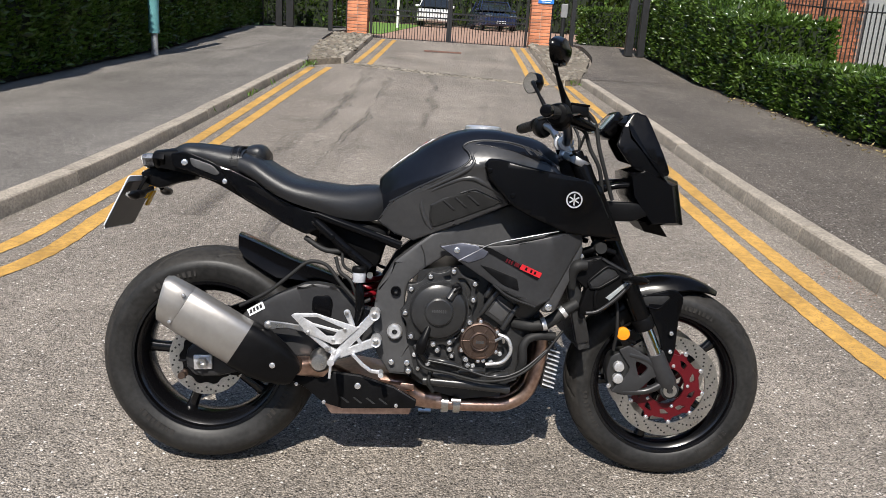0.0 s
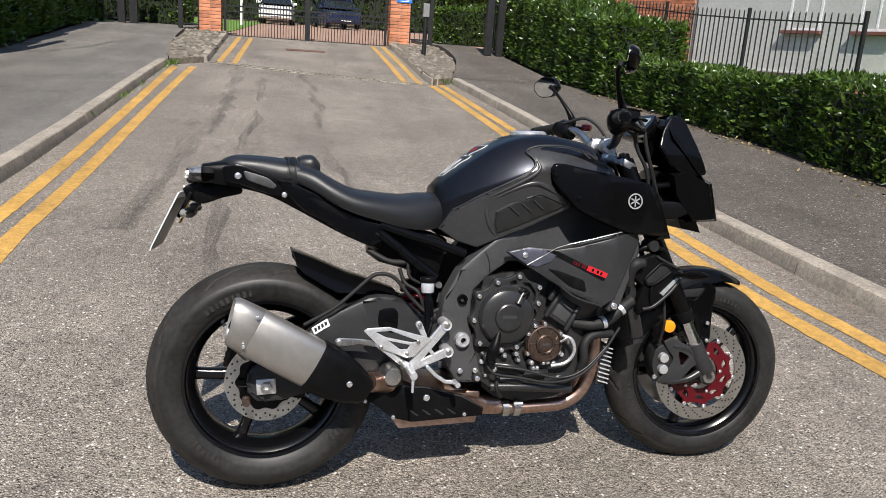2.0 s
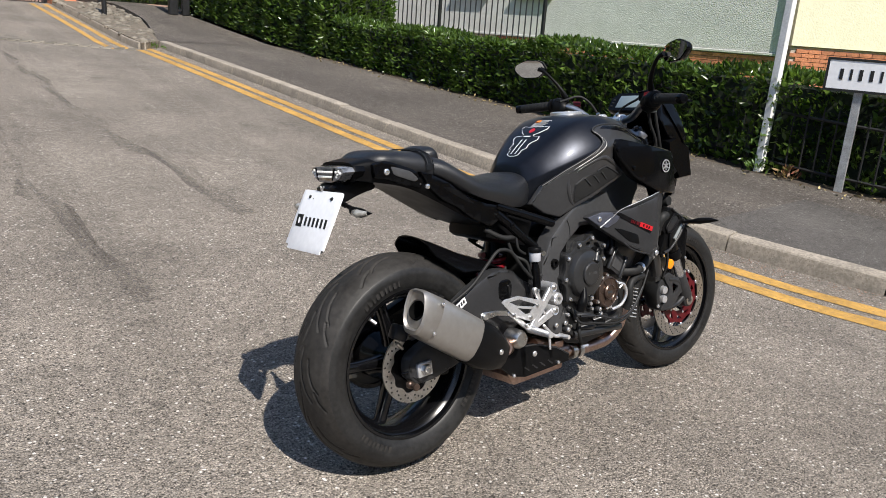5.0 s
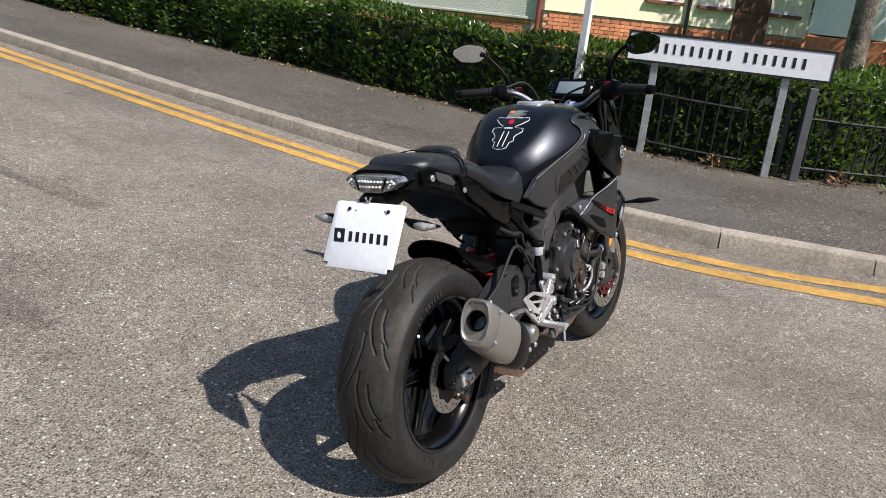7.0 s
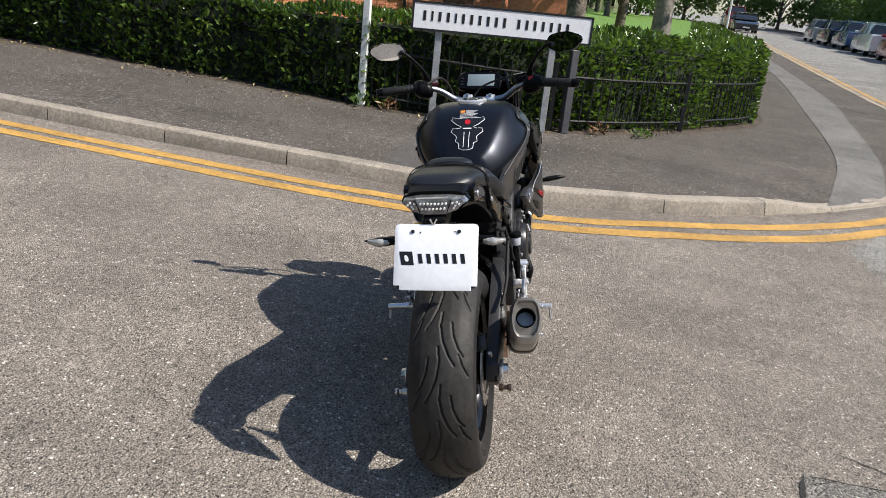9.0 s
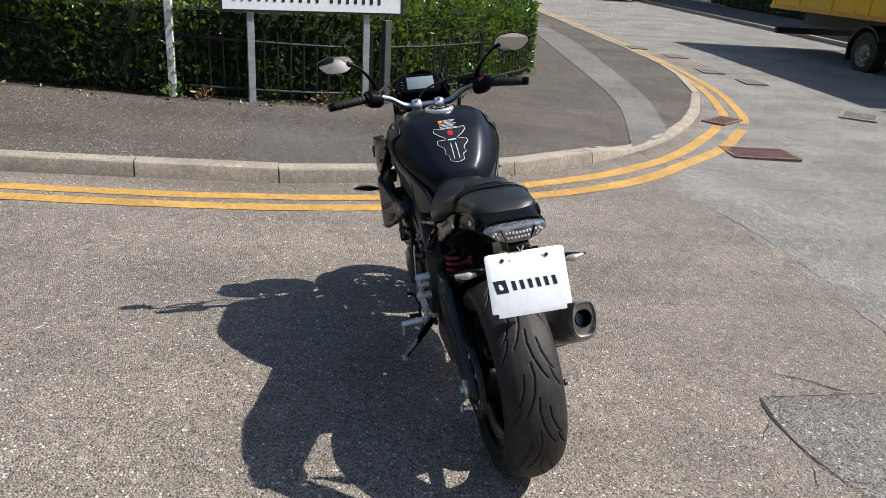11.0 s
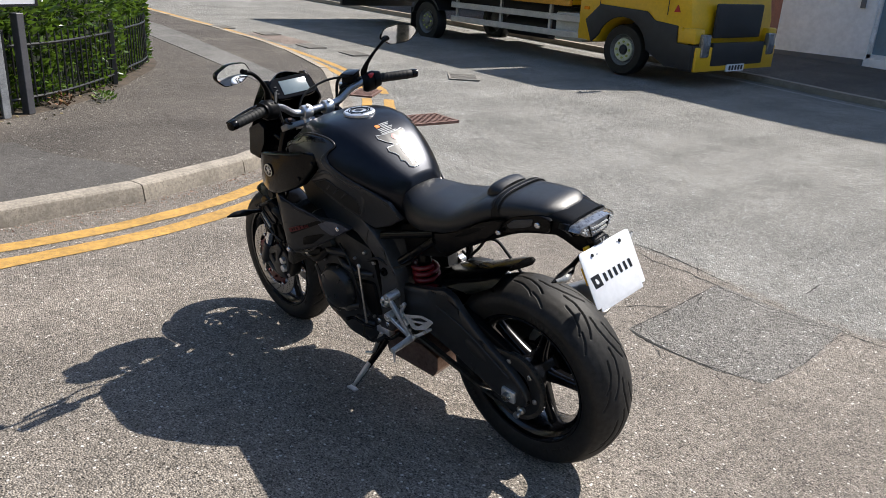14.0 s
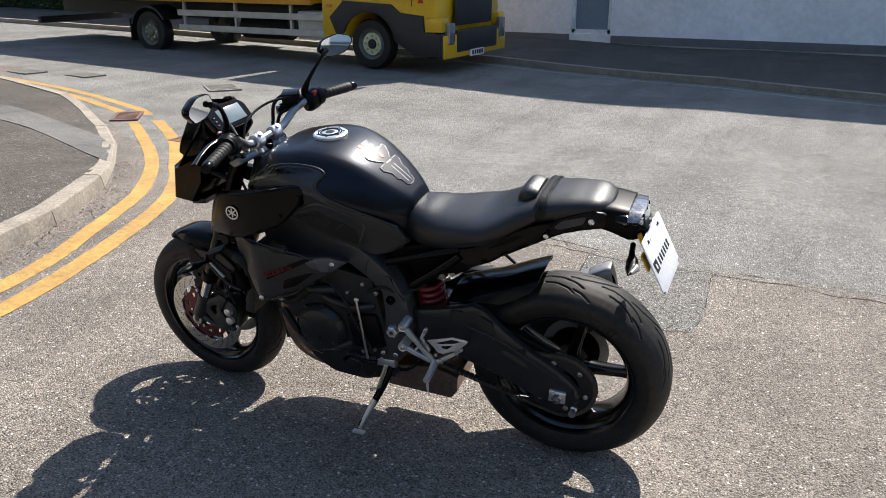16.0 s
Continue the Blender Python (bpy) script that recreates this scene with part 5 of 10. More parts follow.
wall_bricks("brickwork", house, (-11.6, 0.035, 0.85), (1, 0, 0), 7.95, 3.0, "red brick wall courses", 120)
part("drain_pipe", cyl_bm((6.34, -0.07, 0.3), (6.34, -0.07, 8.2), 0.05, None, 12), mat("red_brown_pipe", (0.22, 0.05, 0.035), 0.5), house, "red-brown drain pipe")
part("roof", loft_bm([[(x, -0.6, 8.4), (x, 6.6, 8.4), (x, 3.0, 11.0)] for x in (-12, 6.8)]), mat("brown_roof_tile", (0.15, 0.07, 0.05), 0.8, 0, 0.3, 3), house, "brown tiled roof")

# the cream wing turns towards the sun
wing = empty("house", pose(11.98, 8.38, 0, 0, 0, -42), "cream rendered house wing with a red brick base", "house")
part("wall", box_bm(6.1, 6.0, 7.0, (3.05, 3.02, 4.9)), RENDER_C, wing, "cream rendered wall")
part("base_wall", box_bm(6.06, 5.9, 1.30, (3.05, 3.02, 0.74)), MORTAR, wing)
wall_bricks("brickwork", wing, (0.0, 0.055, 0.45), (1, 0, 0), 6.1, 0.94, "red brick base courses")
for x in (2.55, 3.75, 5.4):
    window(wing, (x, 0.04, 2.5), 0.62, 1.3, 0)
DOOR_B = mat("brown_door", (0.10, 0.045, 0.03), 0.5, 0, 0.2, 6)
part("door", box_bm(0.85, 0.06, 2.6, (4.65, 0.02, 1.75), None, 0.01, 1), DOOR_B, wing, "brown wooden door")
for x in (4.47, 4.83):
    part("door_panel", box_bm(0.24, 0.03, 0.8, (x, -0.02, 2.2), None, 0.008, 1), DOOR_B, wing)
part("drain_pipe", cyl_bm((3.12, -0.05, 0.4), (3.12, -0.05, 8.0), 0.04, None, 10), IRON, wing, "thin black drain pipe")
part("roof", loft_bm([[(x, -0.5, 8.3), (x, 6.5, 8.3), (x, 3.0, 10.6)] for x in (-0.4, 6.6)]), bpy.data.materials["brown_roof_tile"], wing, "brown tiled roof")
side_w = empty("house", pose(16.52, 4.28, 0, 0, 0, -84), "grey-shaded side wing of the house", "house")
part("wall", box_bm(1.5, 4.0, 6.8, (0.75, 2.0, 4.9)), WHITE_WALL, side_w, "plain pale wall")
part("base_wall", box_bm(1.52, 4.02, 1.1, (0.75, 2.0, 0.90)), BRICK, side_w, "red brick base")

house2 = empty("house", pose(26.9, 3.05, 0, 0, 0, -50), "far cream house beyond the lawn", "house")
part("wall", box_bm(9, 7, 7, (-4.5, 3.5, 4.6)), RENDER_C, house2, "cream rendered wall")
part("base_wall", box_bm(9.1, 7.1, 1.3, (-4.5, 3.5, 0.95)), BRICK, house2, "red brick base")
for x in (-1.2, -3.2, -5.2):
    window(house2, (x, -0.02, 2.9), 0.8, 1.3, 0)
part("drain_pipe", cyl_bm((-0.5, -0.05, 0.4), (-0.5, -0.05, 8.0), 0.05, None, 10), IRON, house2)
part("roof", loft_bm([[(x, -0.5, 8.0), (x, 7.5, 8.0), (x, 3.5, 10.8)] for x in (-9.5, 0.5)]), bpy.data.materials["brown_roof_tile"], house2)

white = empty("building", pose(0, 0, 0), "long white-painted building across the street", "building")
wallm = plate_bm([(-60, -0.4), (5.75, -0.4), (5.75, 9.1), (-60, 9.1)], -13.3, -13.0, holes=[[(2.98, 0.12), (3.86, 0.12), (3.86, 2.15), (2.98, 2.15)]])
part("wall", wallm, WHITE_WALL, white, "white painted wall")
part("body", box_bm(65.7, 12, 9.4, (-27.1, -19.5, 4.40)), WHITE_WALL, white)
part("plinth", box_bm(62.9, 0.05, 0.16, (-28.5, -12.98, 0.02)), mat("grey_plinth", (0.16, 0.16, 0.16), 0.8), white, "dark grey plinth")
part("plinth", box_bm(1.85, 0.05, 0.16, (4.82, -12.98, 0.02)), bpy.data.materials["grey_plinth"], white, "dark grey plinth")
dr = new("door")
dr.parent = white
tagged(dr, "grey-blue glazed door in a white frame")
part("pane", box_bm(0.80, 0.03, 1.95, (3.42, -13.12, 1.12)), mat("blue_grey_glass", (0.20, 0.27, 0.32), 0.2, 0, 0.05, 2), dr, "blue-grey glass")
for sx, sz, x, z in ((0.88, 0.07, 3.42, 2.11), (0.88, 0.09, 3.42, 0.165), (0.07, 2.0, 3.015, 1.13), (0.07, 2.0, 3.825, 1.13)):
    part("frame", box_bm(sx, 0.09, sz, (x, -13.08, z)), WINDOW_F, dr)
part("lock", box_bm(0.10, 0.03, 0.16, (4.12, -12.98, 1.15), None, 0.01), mat("grey_box_dark", (0.16, 0.16, 0.17), 0.5), dr, "small grey entry box")
for k in range(6):
    window(white, (-3.0 - 5.2 * k, -12.99, 1.9), 1.1, 1.3, 180)
for k in range(9):
    window(white, (3.0 - 5.2 * k, -12.99, 5.6), 1.1, 1.4, 180)

block = empty("building", pose(0, 0, 0), "far apartment building at the end of the street", "building")
part("wall", box_bm(22, 14, 12, (95, -30, 5.8)), mat("buff_brick", (0.34, 0.24, 0.18), 0.85, 0, 0.15, 2), block)
part("roof", box_bm(23, 15, 0.5, (95, -30, 12.0)), IRON, block)
for r in range(4):
    for k in range(6):
        window(block, (83.98, -36 + 2.3 * k, 1.8 + 2.8 * r), 1.1, 1.4, -90)
block2 = empty("building", pose(0, 0, 0), "pale building far along the street", "building")
part("wall", box_bm(18, 12, 9, (110, 6, 4.3)), RENDER_C, block2)
part("roof", box_bm(19, 13, 0.5, (110, 6, 9.0)), IRON, block2)
for r in range(3):
    for k in range(4):
        window(block2, (100.98, 1.8 + 2.6 * k, 1.8 + 2.7 * r), 1.1, 1.4, -90)


dark = empty("building", pose(21, -16.2, 0, 0, 0, -4), "brick building with grey panels across the street", "building")
part("wall", box_bm(25, 6, 7.2, (0, -3, 3.4)), mat("dark_red_brick", (0.16, 0.055, 0.035), 0.85, 0, 0.25, 3, 0.4, 60), dark, "dark red brick wall")
for k in range(6):
    part("panel", box_bm(2.6, 0.06, 1.5, (-10.4 + 4.1 * k, 0.0, 3.4)), mat("grey_panel", (0.30, 0.30, 0.31), 0.6, 0, 0.1, 2) if k == 0 else bpy.data.materials["grey_panel"], dark, "pale grey panel")
    window(dark, (-8.4 + 4.1 * k, -0.02, 1.6), 1.2, 1.2, 180)
part("roof", box_bm(25.4, 6.4, 0.2, (0, -3, 7.1)), IRON, dark)


# ---- vehicles ----
CAR_GLASS = GLASS_D
HUB = mat("alloy_wheel", (0.35, 0.35, 0.36), 0.35, 0.9)


def wheel_thing(par, at, r, w, hub=None):
    ob = new("wheel")
    ob.parent = par
    ob.matrix_basis = pose(*at)
    part("tyre", lathe_bm([(r * 0.62, -w / 2), (r * 0.93, -w / 2), (r, -w * 0.35), (r, w * 0.35), (r * 0.93, w / 2), (r * 0.62, w / 2)], 32, closed=True), TYRE, ob, smooth=40)
    part("rim", lathe_bm([(0, -w * 0.30), (r * 0.2, -w * 0.34), (r * 0.30, -w * 0.30), (r * 0.5, -w * 0.2), (r * 0.63, -w * 0.5), (r * 0.63, w * 0.5), (r * 0.5, w * 0.2), (r * 0.30, w * 0.30), (r * 0.2, w * 0.34), (0, w * 0.30)], 28), hub or HUB, ob, smooth=35)
    return ob


def car(name, at, paint, label, L=4.3, Wd=1.76, H=1.48, estate=False):
    """A parked car, its nose along +x."""
    par = empty(name, at, label, "car", "parked cars")
    h = H
    roof_end = -0.44 if estate else -0.30
    prof = [(-0.5, 0.32, 0.80), (-0.485, 0.25, 0.84), (-0.40, 0.24, 0.86), (0.40, 0.24, 0.86), (0.485, 0.26, 0.78), (0.5, 0.34, 0.70)]
    rings = []
    for fx, zl, wk in prof:
        top = np.interp(fx, [-0.5, -0.47, 0.20, 0.42, 0.5], [0.62, 0.66, 0.66, 0.56, 0.44]) * h
        w = Wd / 2 * (wk + 0.14)
        rings.append([(fx * L, -w, zl * 0.9), (fx * L, -w * 1.02, (zl + top) / 2), (fx * L, -w * 0.95, top), (fx * L, w * 0.95, top), (fx * L, w * 1.02, (zl + top) / 2), (fx * L, w, zl * 0.9)])
    part("body", loft_bm(rings), paint, par, smooth=30)
    cab = []
    for fx, top in ((roof_end - 0.04, 0.68), (roof_end, 0.93), (-0.05, 1.0), (0.08, 0.97), (0.24, 0.66)):
        w0, w1 = Wd / 2 * 0.93, Wd / 2 * (0.74 if top > 0.8 else 0.9)
        cab.append([(fx * L, -w0, 0.64 * h), (fx * L, -w1, top * h), (fx * L, w1, top * h), (fx * L, w0, 0.64 * h)])
    part("cabin_glass", loft_bm(cab), CAR_GLASS, par, "dark car windows", 30)
    rf = []
    for fx, top in ((roof_end + 0.02, 0.95), (-0.06, 1.012), (0.09, 0.985)):
        w1 = Wd / 2 * 0.75
        rf.append([(fx * L, -w1, top * h - 0.03), (fx * L, -w1, top * h + 0.005), (fx * L, w1, top * h + 0.005), (fx * L, w1, top * h - 0.03)])
    part("roof", loft_bm(rf), paint, par, smooth=30)
    for s in (-1, 1):
        for fx in (roof_end + 0.02, -0.04, 0.10):
            part("pillar", tube_bm([(fx * L, s * Wd / 2 * 0.755, 0.985 * h), ((fx + (0.10 if fx > 0.05 else -0.02)) * L, s * Wd / 2 * 0.935, 0.66 * h)], 0.028, 6, 2), paint, par)
        part("head_lamp", box_bm(0.16, 0.34, 0.15, (0.475 * L, s * Wd * 0.36, 0.44 * h), None, 0.03), LENS, par, "clear head lamp")
        part("tail_lamp", box_bm(0.12, 0.26, 0.22, (-0.478 * L, s * Wd * 0.38, 0.52 * h), None, 0.03), RED_P, par, "red tail lamp")
        part("door_mirror", box_bm(0.12, 0.18, 0.11, (0.17 * L, s * Wd * 0.55, 0.68 * h), None, 0.03), paint, par)
        for fx in (-0.30, 0.31):
            wheel_thing(par, (fx * L, s * (Wd / 2 - 0.10), 0.31), 0.31, 0.2)
    part("grille", box_bm(0.06, 0.7, 0.14, (0.492 * L, 0, 0.36 * h), None, 0.02), IRON, par)
    part("number_plate", box_bm(0.03, 0.5, 0.11, (0.505 * L, 0, 0.27 * h)), SIGN_W, par, "plain white plate")
    part("number_plate", box_bm(0.03, 0.5, 0.11, (-0.505 * L, 0, 0.42 * h)), YELLOW_P2, par, "plain yellow plate")
    return par


YELLOW_P2 = mat("yellow_plate", (0.65, 0.45, 0.03), 0.4)


def paint(name, c):
    return mat("car_paint_" + name, c, 0.25, 0.2, 0.05, 3, coat=0.8)


P_WHITE, P_NAVY, P_RED, P_BLUE, P_SILVER, P_BLACK = paint("white", (0.75, 0.75, 0.74)), paint("navy", (0.02, 0.03, 0.08)), paint("red", (0.28, 0.012, 0.015)), paint("blue", (0.03, 0.07, 0.18)), paint("silver", (0.40, 0.41, 0.42)), paint("black", (0.012, 0.012, 0.014))
car("car", pose(-1.4, 43, gz(0, 43) + 0.01, 0, 0, -92), P_WHITE, "white hatchback parked behind the gate", 4.0, 1.7, 1.5)
car("car", pose(1.6, 42.5, gz(0, 42.5) + 0.01, 0, 0, -80), P_NAVY, "dark blue saloon parked behind the gate", 4.5)
car("car", pose(-9.5, 38, gz(0, 38) + 0.01, 0, 0, 10), P_BLUE, "blue car behind the side gate")
xs = [(33.0, P_RED, "dark red estate car parked at the kerb", True), (38.7, P_WHITE, "white car parked at the kerb", False), (44.4, P_BLUE, "blue car parked at the kerb", False), (50.0, P_BLACK, "black car parked at the kerb", False), (56.0, P_SILVER, "silver car parked at the kerb", False)]
for x, p_, lb, es in xs:
    y = float(np.interp(x, [q[0] for q in far_k], [q[1] for q in far_k])) + 1.05
    car("car", pose(x, y, gz(x, y) + 0.01, 0, 0, -5.3), p_, lb, 4.4, 1.78, 1.5, es)
for x, p_, lb in ((66, P_BLACK, "dark car far along the street"), (73, P_RED, "red car far along the street"), (80, P_RED, "red van far along the street"), (87, P_SILVER, "silver car far along the street")):
    y = float(np.interp(x, [q[0] for q in kr], [q[1] for q in kr])) - 1.2
    car("car", pose(x, y, gz(x, y) + 0.01, 0, 0, 175), p_, lb, 4.6, 1.85, 2.1 if "van" in lb else 1.5, "van" in lb)


# flatbed lorry
def lorry():
    tk = empty("lorry", pose(0, 0, gz(6, -6.8) - 0.0) @ Matrix.Translation((0.36, -6.45, 0)) @ Matrix.Rotation(radians(-3.2), 4, "Z"), "yellow flatbed lorry parked across the street", "lorry")
    GL = CAR_GLASS
    # cab: side outline with the wheel arch, front at x = 3.75
    arch = [(5.02 + 0.50 * math.cos(a), 0.40 + 0.50 * math.sin(a)) for a in np.linspace(0.12, math.pi - 0.12, 13)]
    low = [(5.95, 0.46)] + arch + [(4.15, 0.42), (3.82, 0.42)]
    cab = plate_bm(low + [(3.78, 0.95), (3.86, 1.35), (4.20, 2.62), (4.45, 2.80), (5.95, 2.80)], -2.28, -0.02, 0.03)
    part("cab", cab, TRUCK_Y, tk, "yellow cab", 30)
    lowp = plate_bm([(5.62, 0.46)] + arch[1:] + [(4.15, 0.26), (3.70, 0.26), (3.70, 0.60), (3.98, 0.62), (4.00, 0.86), (4.42, 0.90), (4.58, 1.02), (5.50, 1.06), (5.78, 0.80)], -0.03, 0.012, 0.01)
    part("cab_step", lowp, TRUCK_K, tk, "black lower cab panel", 30)
    part("front_bumper", box_bm(0.28, 2.27, 0.40, (3.80, -1.15, 0.42), None, 0.05), TRUCK_K, tk, "black bumper", 40)
    part("bumper_face", box_bm(0.05, 2.24, 0.36, (3.655, -1.15, 0.40), None, 0.02), TRUCK_Y, tk, "yellow bumper face", 40)
    for y in (-0.115, -2.185):
        part("lamp_surround", box_bm(0.30, 0.25, 0.22, (3.82, y, 0.73), None, 0.03), TRUCK_Y, tk, "yellow lamp surround", 40)
    part("grille", box_bm(0.06, 1.30, 0.50, (3.705, -1.15, 0.95), None, 0.03), TRUCK_K, tk, "black grille", 40)
    part("grille", box_bm(0.06, 1.45, 0.34, (3.640, -1.15, 0.47), None, 0.02), TRUCK_K, tk, "black grille", 40)
    part("wind_screen", box_bm(0.03, 2.0, 0.75, (3.955, -1.15, 1.85), Matrix.Rotation(radians(15.6), 4, "Y"), 0.01), GL, tk, "dark windscreen")
    part("side_window", plate_bm([(4.28, 1.45), (4.42, 2.20), (5.30, 2.20), (5.30, 1.45)], -0.03, 0.004), GL, tk)
    for y in (-0.22, -2.08):
        part("head_lamp", box_bm(0.10, 0.20, 0.34, (3.645, y, 0.60), None, 0.03), LENS, tk, "clear head lamp", 40)
    part("warning_label", plate_bm([(4.00, 1.05), (4.10, 1.05), (4.05, 1.15)], -0.03, 0.004), RED_P, tk, "small red warning triangle")
    part("number_plate", box_bm(0.02, 0.5, 0.11, (3.622, -1.12, 0.26)), SIGN_W, tk, "plain white plate")
    for k in range(5):
        part("plate_bar", box_bm(0.005, 0.05, 0.07, (3.610, -1.30 + 0.085 * k, 0.26)), SIGN_K, tk)
    part("door_seam", box_bm(0.012, 0.006, 1.35, (5.50, 0.012, 1.65)), IRON, tk)
    part("door_seam", box_bm(0.012, 0.006, 1.1, (4.20, 0.012, 1.55)), IRON, tk)
    # flatbed
    part("bed_side", box_bm(7.5, 0.05, 1.76, (9.9, -0.02, 1.93), None, 0.01), TRUCK_Y, tk, "yellow drop side")
    part("bed_side", box_bm(7.5, 0.05, 1.76, (9.9, -2.28, 1.93), None, 0.01), TRUCK_Y, tk, "yellow drop side")
    part("bed_floor", box_bm(7.5, 2.25, 0.10, (9.9, -1.15, 1.03)), TRUCK_K, tk)
    part("bed_lip", box_bm(7.52, 0.07, 0.09, (9.9, -0.01, 1.02), None, 0.01), mat("orange_rail", (0.62, 0.28, 0.02), 0.4), tk, "orange bed rail")
    part("headboard", box_bm(0.08, 2.2, 1.8, (6.18, -1.15, 1.9)), TRUCK_Y, tk)
    for x in (6.5, 7.7, 8.9, 10.1, 11.3, 12.5, 13.5):
        part("bed_stake", box_bm(0.07, 0.03, 1.76, (x, 0.015, 1.93), None, 0.005, 1), TRUCK_Y, tk)
    for y in (-0.75, -1.55):
        part("chassis_rail", box_bm(9.4, 0.10, 0.24, (8.7, y, 0.80)), TRUCK_K, tk)
    for z in (0.78, 0.52):
        part("side_guard", box_bm(3.55, 0.035, 0.105, (7.50, -0.04, z), None, 0.006, 1), TRUCK_S, tk, "pale grey side guard rail")
    for x in (5.90, 6.65, 7.9, 9.15):
        part("guard_upright", box_bm(0.05, 0.05, 0.62, (x, -0.09, 0.78)), TRUCK_S, tk)
    part("tool_box", box_bm(0.62, 0.45, 0.46, (6.22, -0.33, 0.64), None, 0.02), mat("pale_box", (0.55, 0.54, 0.50), 0.6, 0, 0.1, 4), tk, "pale grey tool box", 40)
    part("marker_lamp", box_bm(0.10, 0.03, 0.05, (5.78, 0.0, 0.98), None, 0.008), AMBER, tk, "amber marker lamp")
    part("rear_bumper", box_bm(0.12, 2.1, 0.14, (13.45, -1.15, 0.52), None, 0.02), TRUCK_K, tk)
    part("mud_flap", box_bm(0.03, 0.5, 0.42, (10.68, -0.36, 0.42)), RUBBER, tk)
    part("wheel_guard", plate_bm([(10.1 + 0.50 * math.cos(a), 0.39 + 0.50 * math.sin(a)) for a in np.linspace(0.3, 2.6, 12)] + [(10.1 + 0.46 * math.cos(a), 0.39 + 0.46 * math.sin(a)) for a in np.linspace(2.6, 0.3, 12)], -0.50, -0.04), TRUCK_K, tk, smooth=40)
    part("axle_tank", box_bm(0.9, 0.5, 0.42, (8.7, -1.9, 0.60), None, 0.08), TRUCK_K, tk, smooth=40)
    part("exhaust_box", cyl_bm((7.3, -0.9, 0.50), (8.4, -0.9, 0.50), 0.2, None, 16), TRUCK_K, tk, smooth=40)
    RIM_D = mat("worn_dark_steel_rim", (0.20, 0.20, 0.19), 0.55, 0.4, 0.25, 8)
    GREEN = mat("pale_green_rim", (0.60, 0.62, 0.48), 0.5, 0.3, 0.15, 12)
    for x in (5.02, 10.1):
        for y in (-0.19, -2.10):
            w = wheel_thing(tk, (x, y, 0.395), 0.395, 0.24, RIM_D)
            face = 0.115 if y > -1 else -0.115
            part("wheel_face", ring_holes_bm(0.085, 0.175, face * 0.5, face * 0.8, 0.0, 1, 40), GREEN if x < 6 else RIM_D, w, smooth=30)
            for k in range(8):
                a = 2 * math.pi * k / 8
                part("wheel_nut", cyl_bm((0.125 * math.cos(a), face * 0.4, 0.125 * math.sin(a)), (0.125 * math.cos(a), face * 1.0, 0.125 * math.sin(a)), 0.022, 0.018, 6), mat("nut_marker", (0.45, 0.50, 0.12), 0.5) if (k == 0 and "nut_marker" not in bpy.data.materials) else bpy.data.materials["nut_marker"], w)
            part("hub_cap", cyl_bm((0, face * 0.2, 0), (0, face * 1.0, 0), 0.085, 0.065, 16, bevel=0.01), TRUCK_K if x < 6 else RIM_D, w, smooth=40)
    for s, y in ((1, 0.22), (-1, -2.5)):
        part("cab_mirror", box_bm(0.08, 0.20, 0.42, (3.95, y, 1.95), None, 0.03), TRUCK_K, tk, smooth=40)
        part("mirror_arm", tube_bm([(4.05, y * 0.4 - (0 if s > 0 else 1.1), 2.2), (3.97, y, 2.15)], 0.015, 6, 2), TRUCK_K, tk)


lorry()


# ---- trees ----
def tree(at, trunk_r, trunk_h, crown_r, crown_h, leaves, seed, label, size=0.16, bark=None, name="tree"):
    par = empty(name, pose(*at), label, "tree")
    rng = np.random.default_rng(seed)
    lean = rng.normal(0, 0.02, 2)
    top = Vector((lean[0] * trunk_h, lean[1] * trunk_h, trunk_h))
    part("trunk", tube_bm([(0, 0, -0.1), (top.x * 0.3, top.y * 0.3, trunk_h * 0.3), tuple(top), (top.x * 1.4, top.y * 1.4, trunk_h + crown_h * 0.6)], [trunk_r * 1.25, trunk_r, trunk_r * 0.8, trunk_r * 0.25], 12), bark or BARK, par, "rough grey-brown trunk", 60)
    P, N = [], []
    limbs = 9
    for k in range(limbs):
        a = 2 * math.pi * k / limbs + rng.uniform(-0.3, 0.3)
        z0 = trunk_h * rng.uniform(0.85, 1.05) + crown_h * 0.3 * rng.uniform(0, 1)
        reach = crown_r * rng.uniform(0.55, 0.95)
        tip = Vector((math.cos(a) * reach, math.sin(a) * reach, trunk_h + crown_h * rng.uniform(0.15, 0.75)))
        part("limb", tube_bm([(top.x, top.y, z0 * 0.95), tuple(tip * 0.5 + Vector((0, 0, z0 * 0.5 + 0.2))), tuple(tip)], [trunk_r * 0.4, trunk_r * 0.22, trunk_r * 0.06], 7), bark or BARK, par, smooth=60)
    clumps = rng.uniform(-1, 1, (46, 3))
    clumps /= np.maximum(1, np.linalg.norm(clumps, axis=1))[:, None]
    clumps = clumps * [crown_r * 0.85, crown_r * 0.85, crown_h * 0.5] + [0, 0, trunk_h + crown_h * 0.52]
    rad = rng.uniform(0.22, 0.42, len(clumps)) * crown_r
    idx = rng.integers(0, len(clumps), leaves)
    d = rng.normal(0, 1, (leaves, 3))
    d /= np.linalg.norm(d, axis=1)[:, None]
    P = clumps[idx] + d * (rad[idx] * rng.uniform(0.5, 1, leaves) ** 0.5)[:, None] * [1, 1, 0.8]
    lv = leaf_mesh("crown", P, d + [0, 0, 0.2], size, LEAF2, seed, par, 0.7, 0.6)
    tagged(lv, "green leafy crown with gaps")
    return par


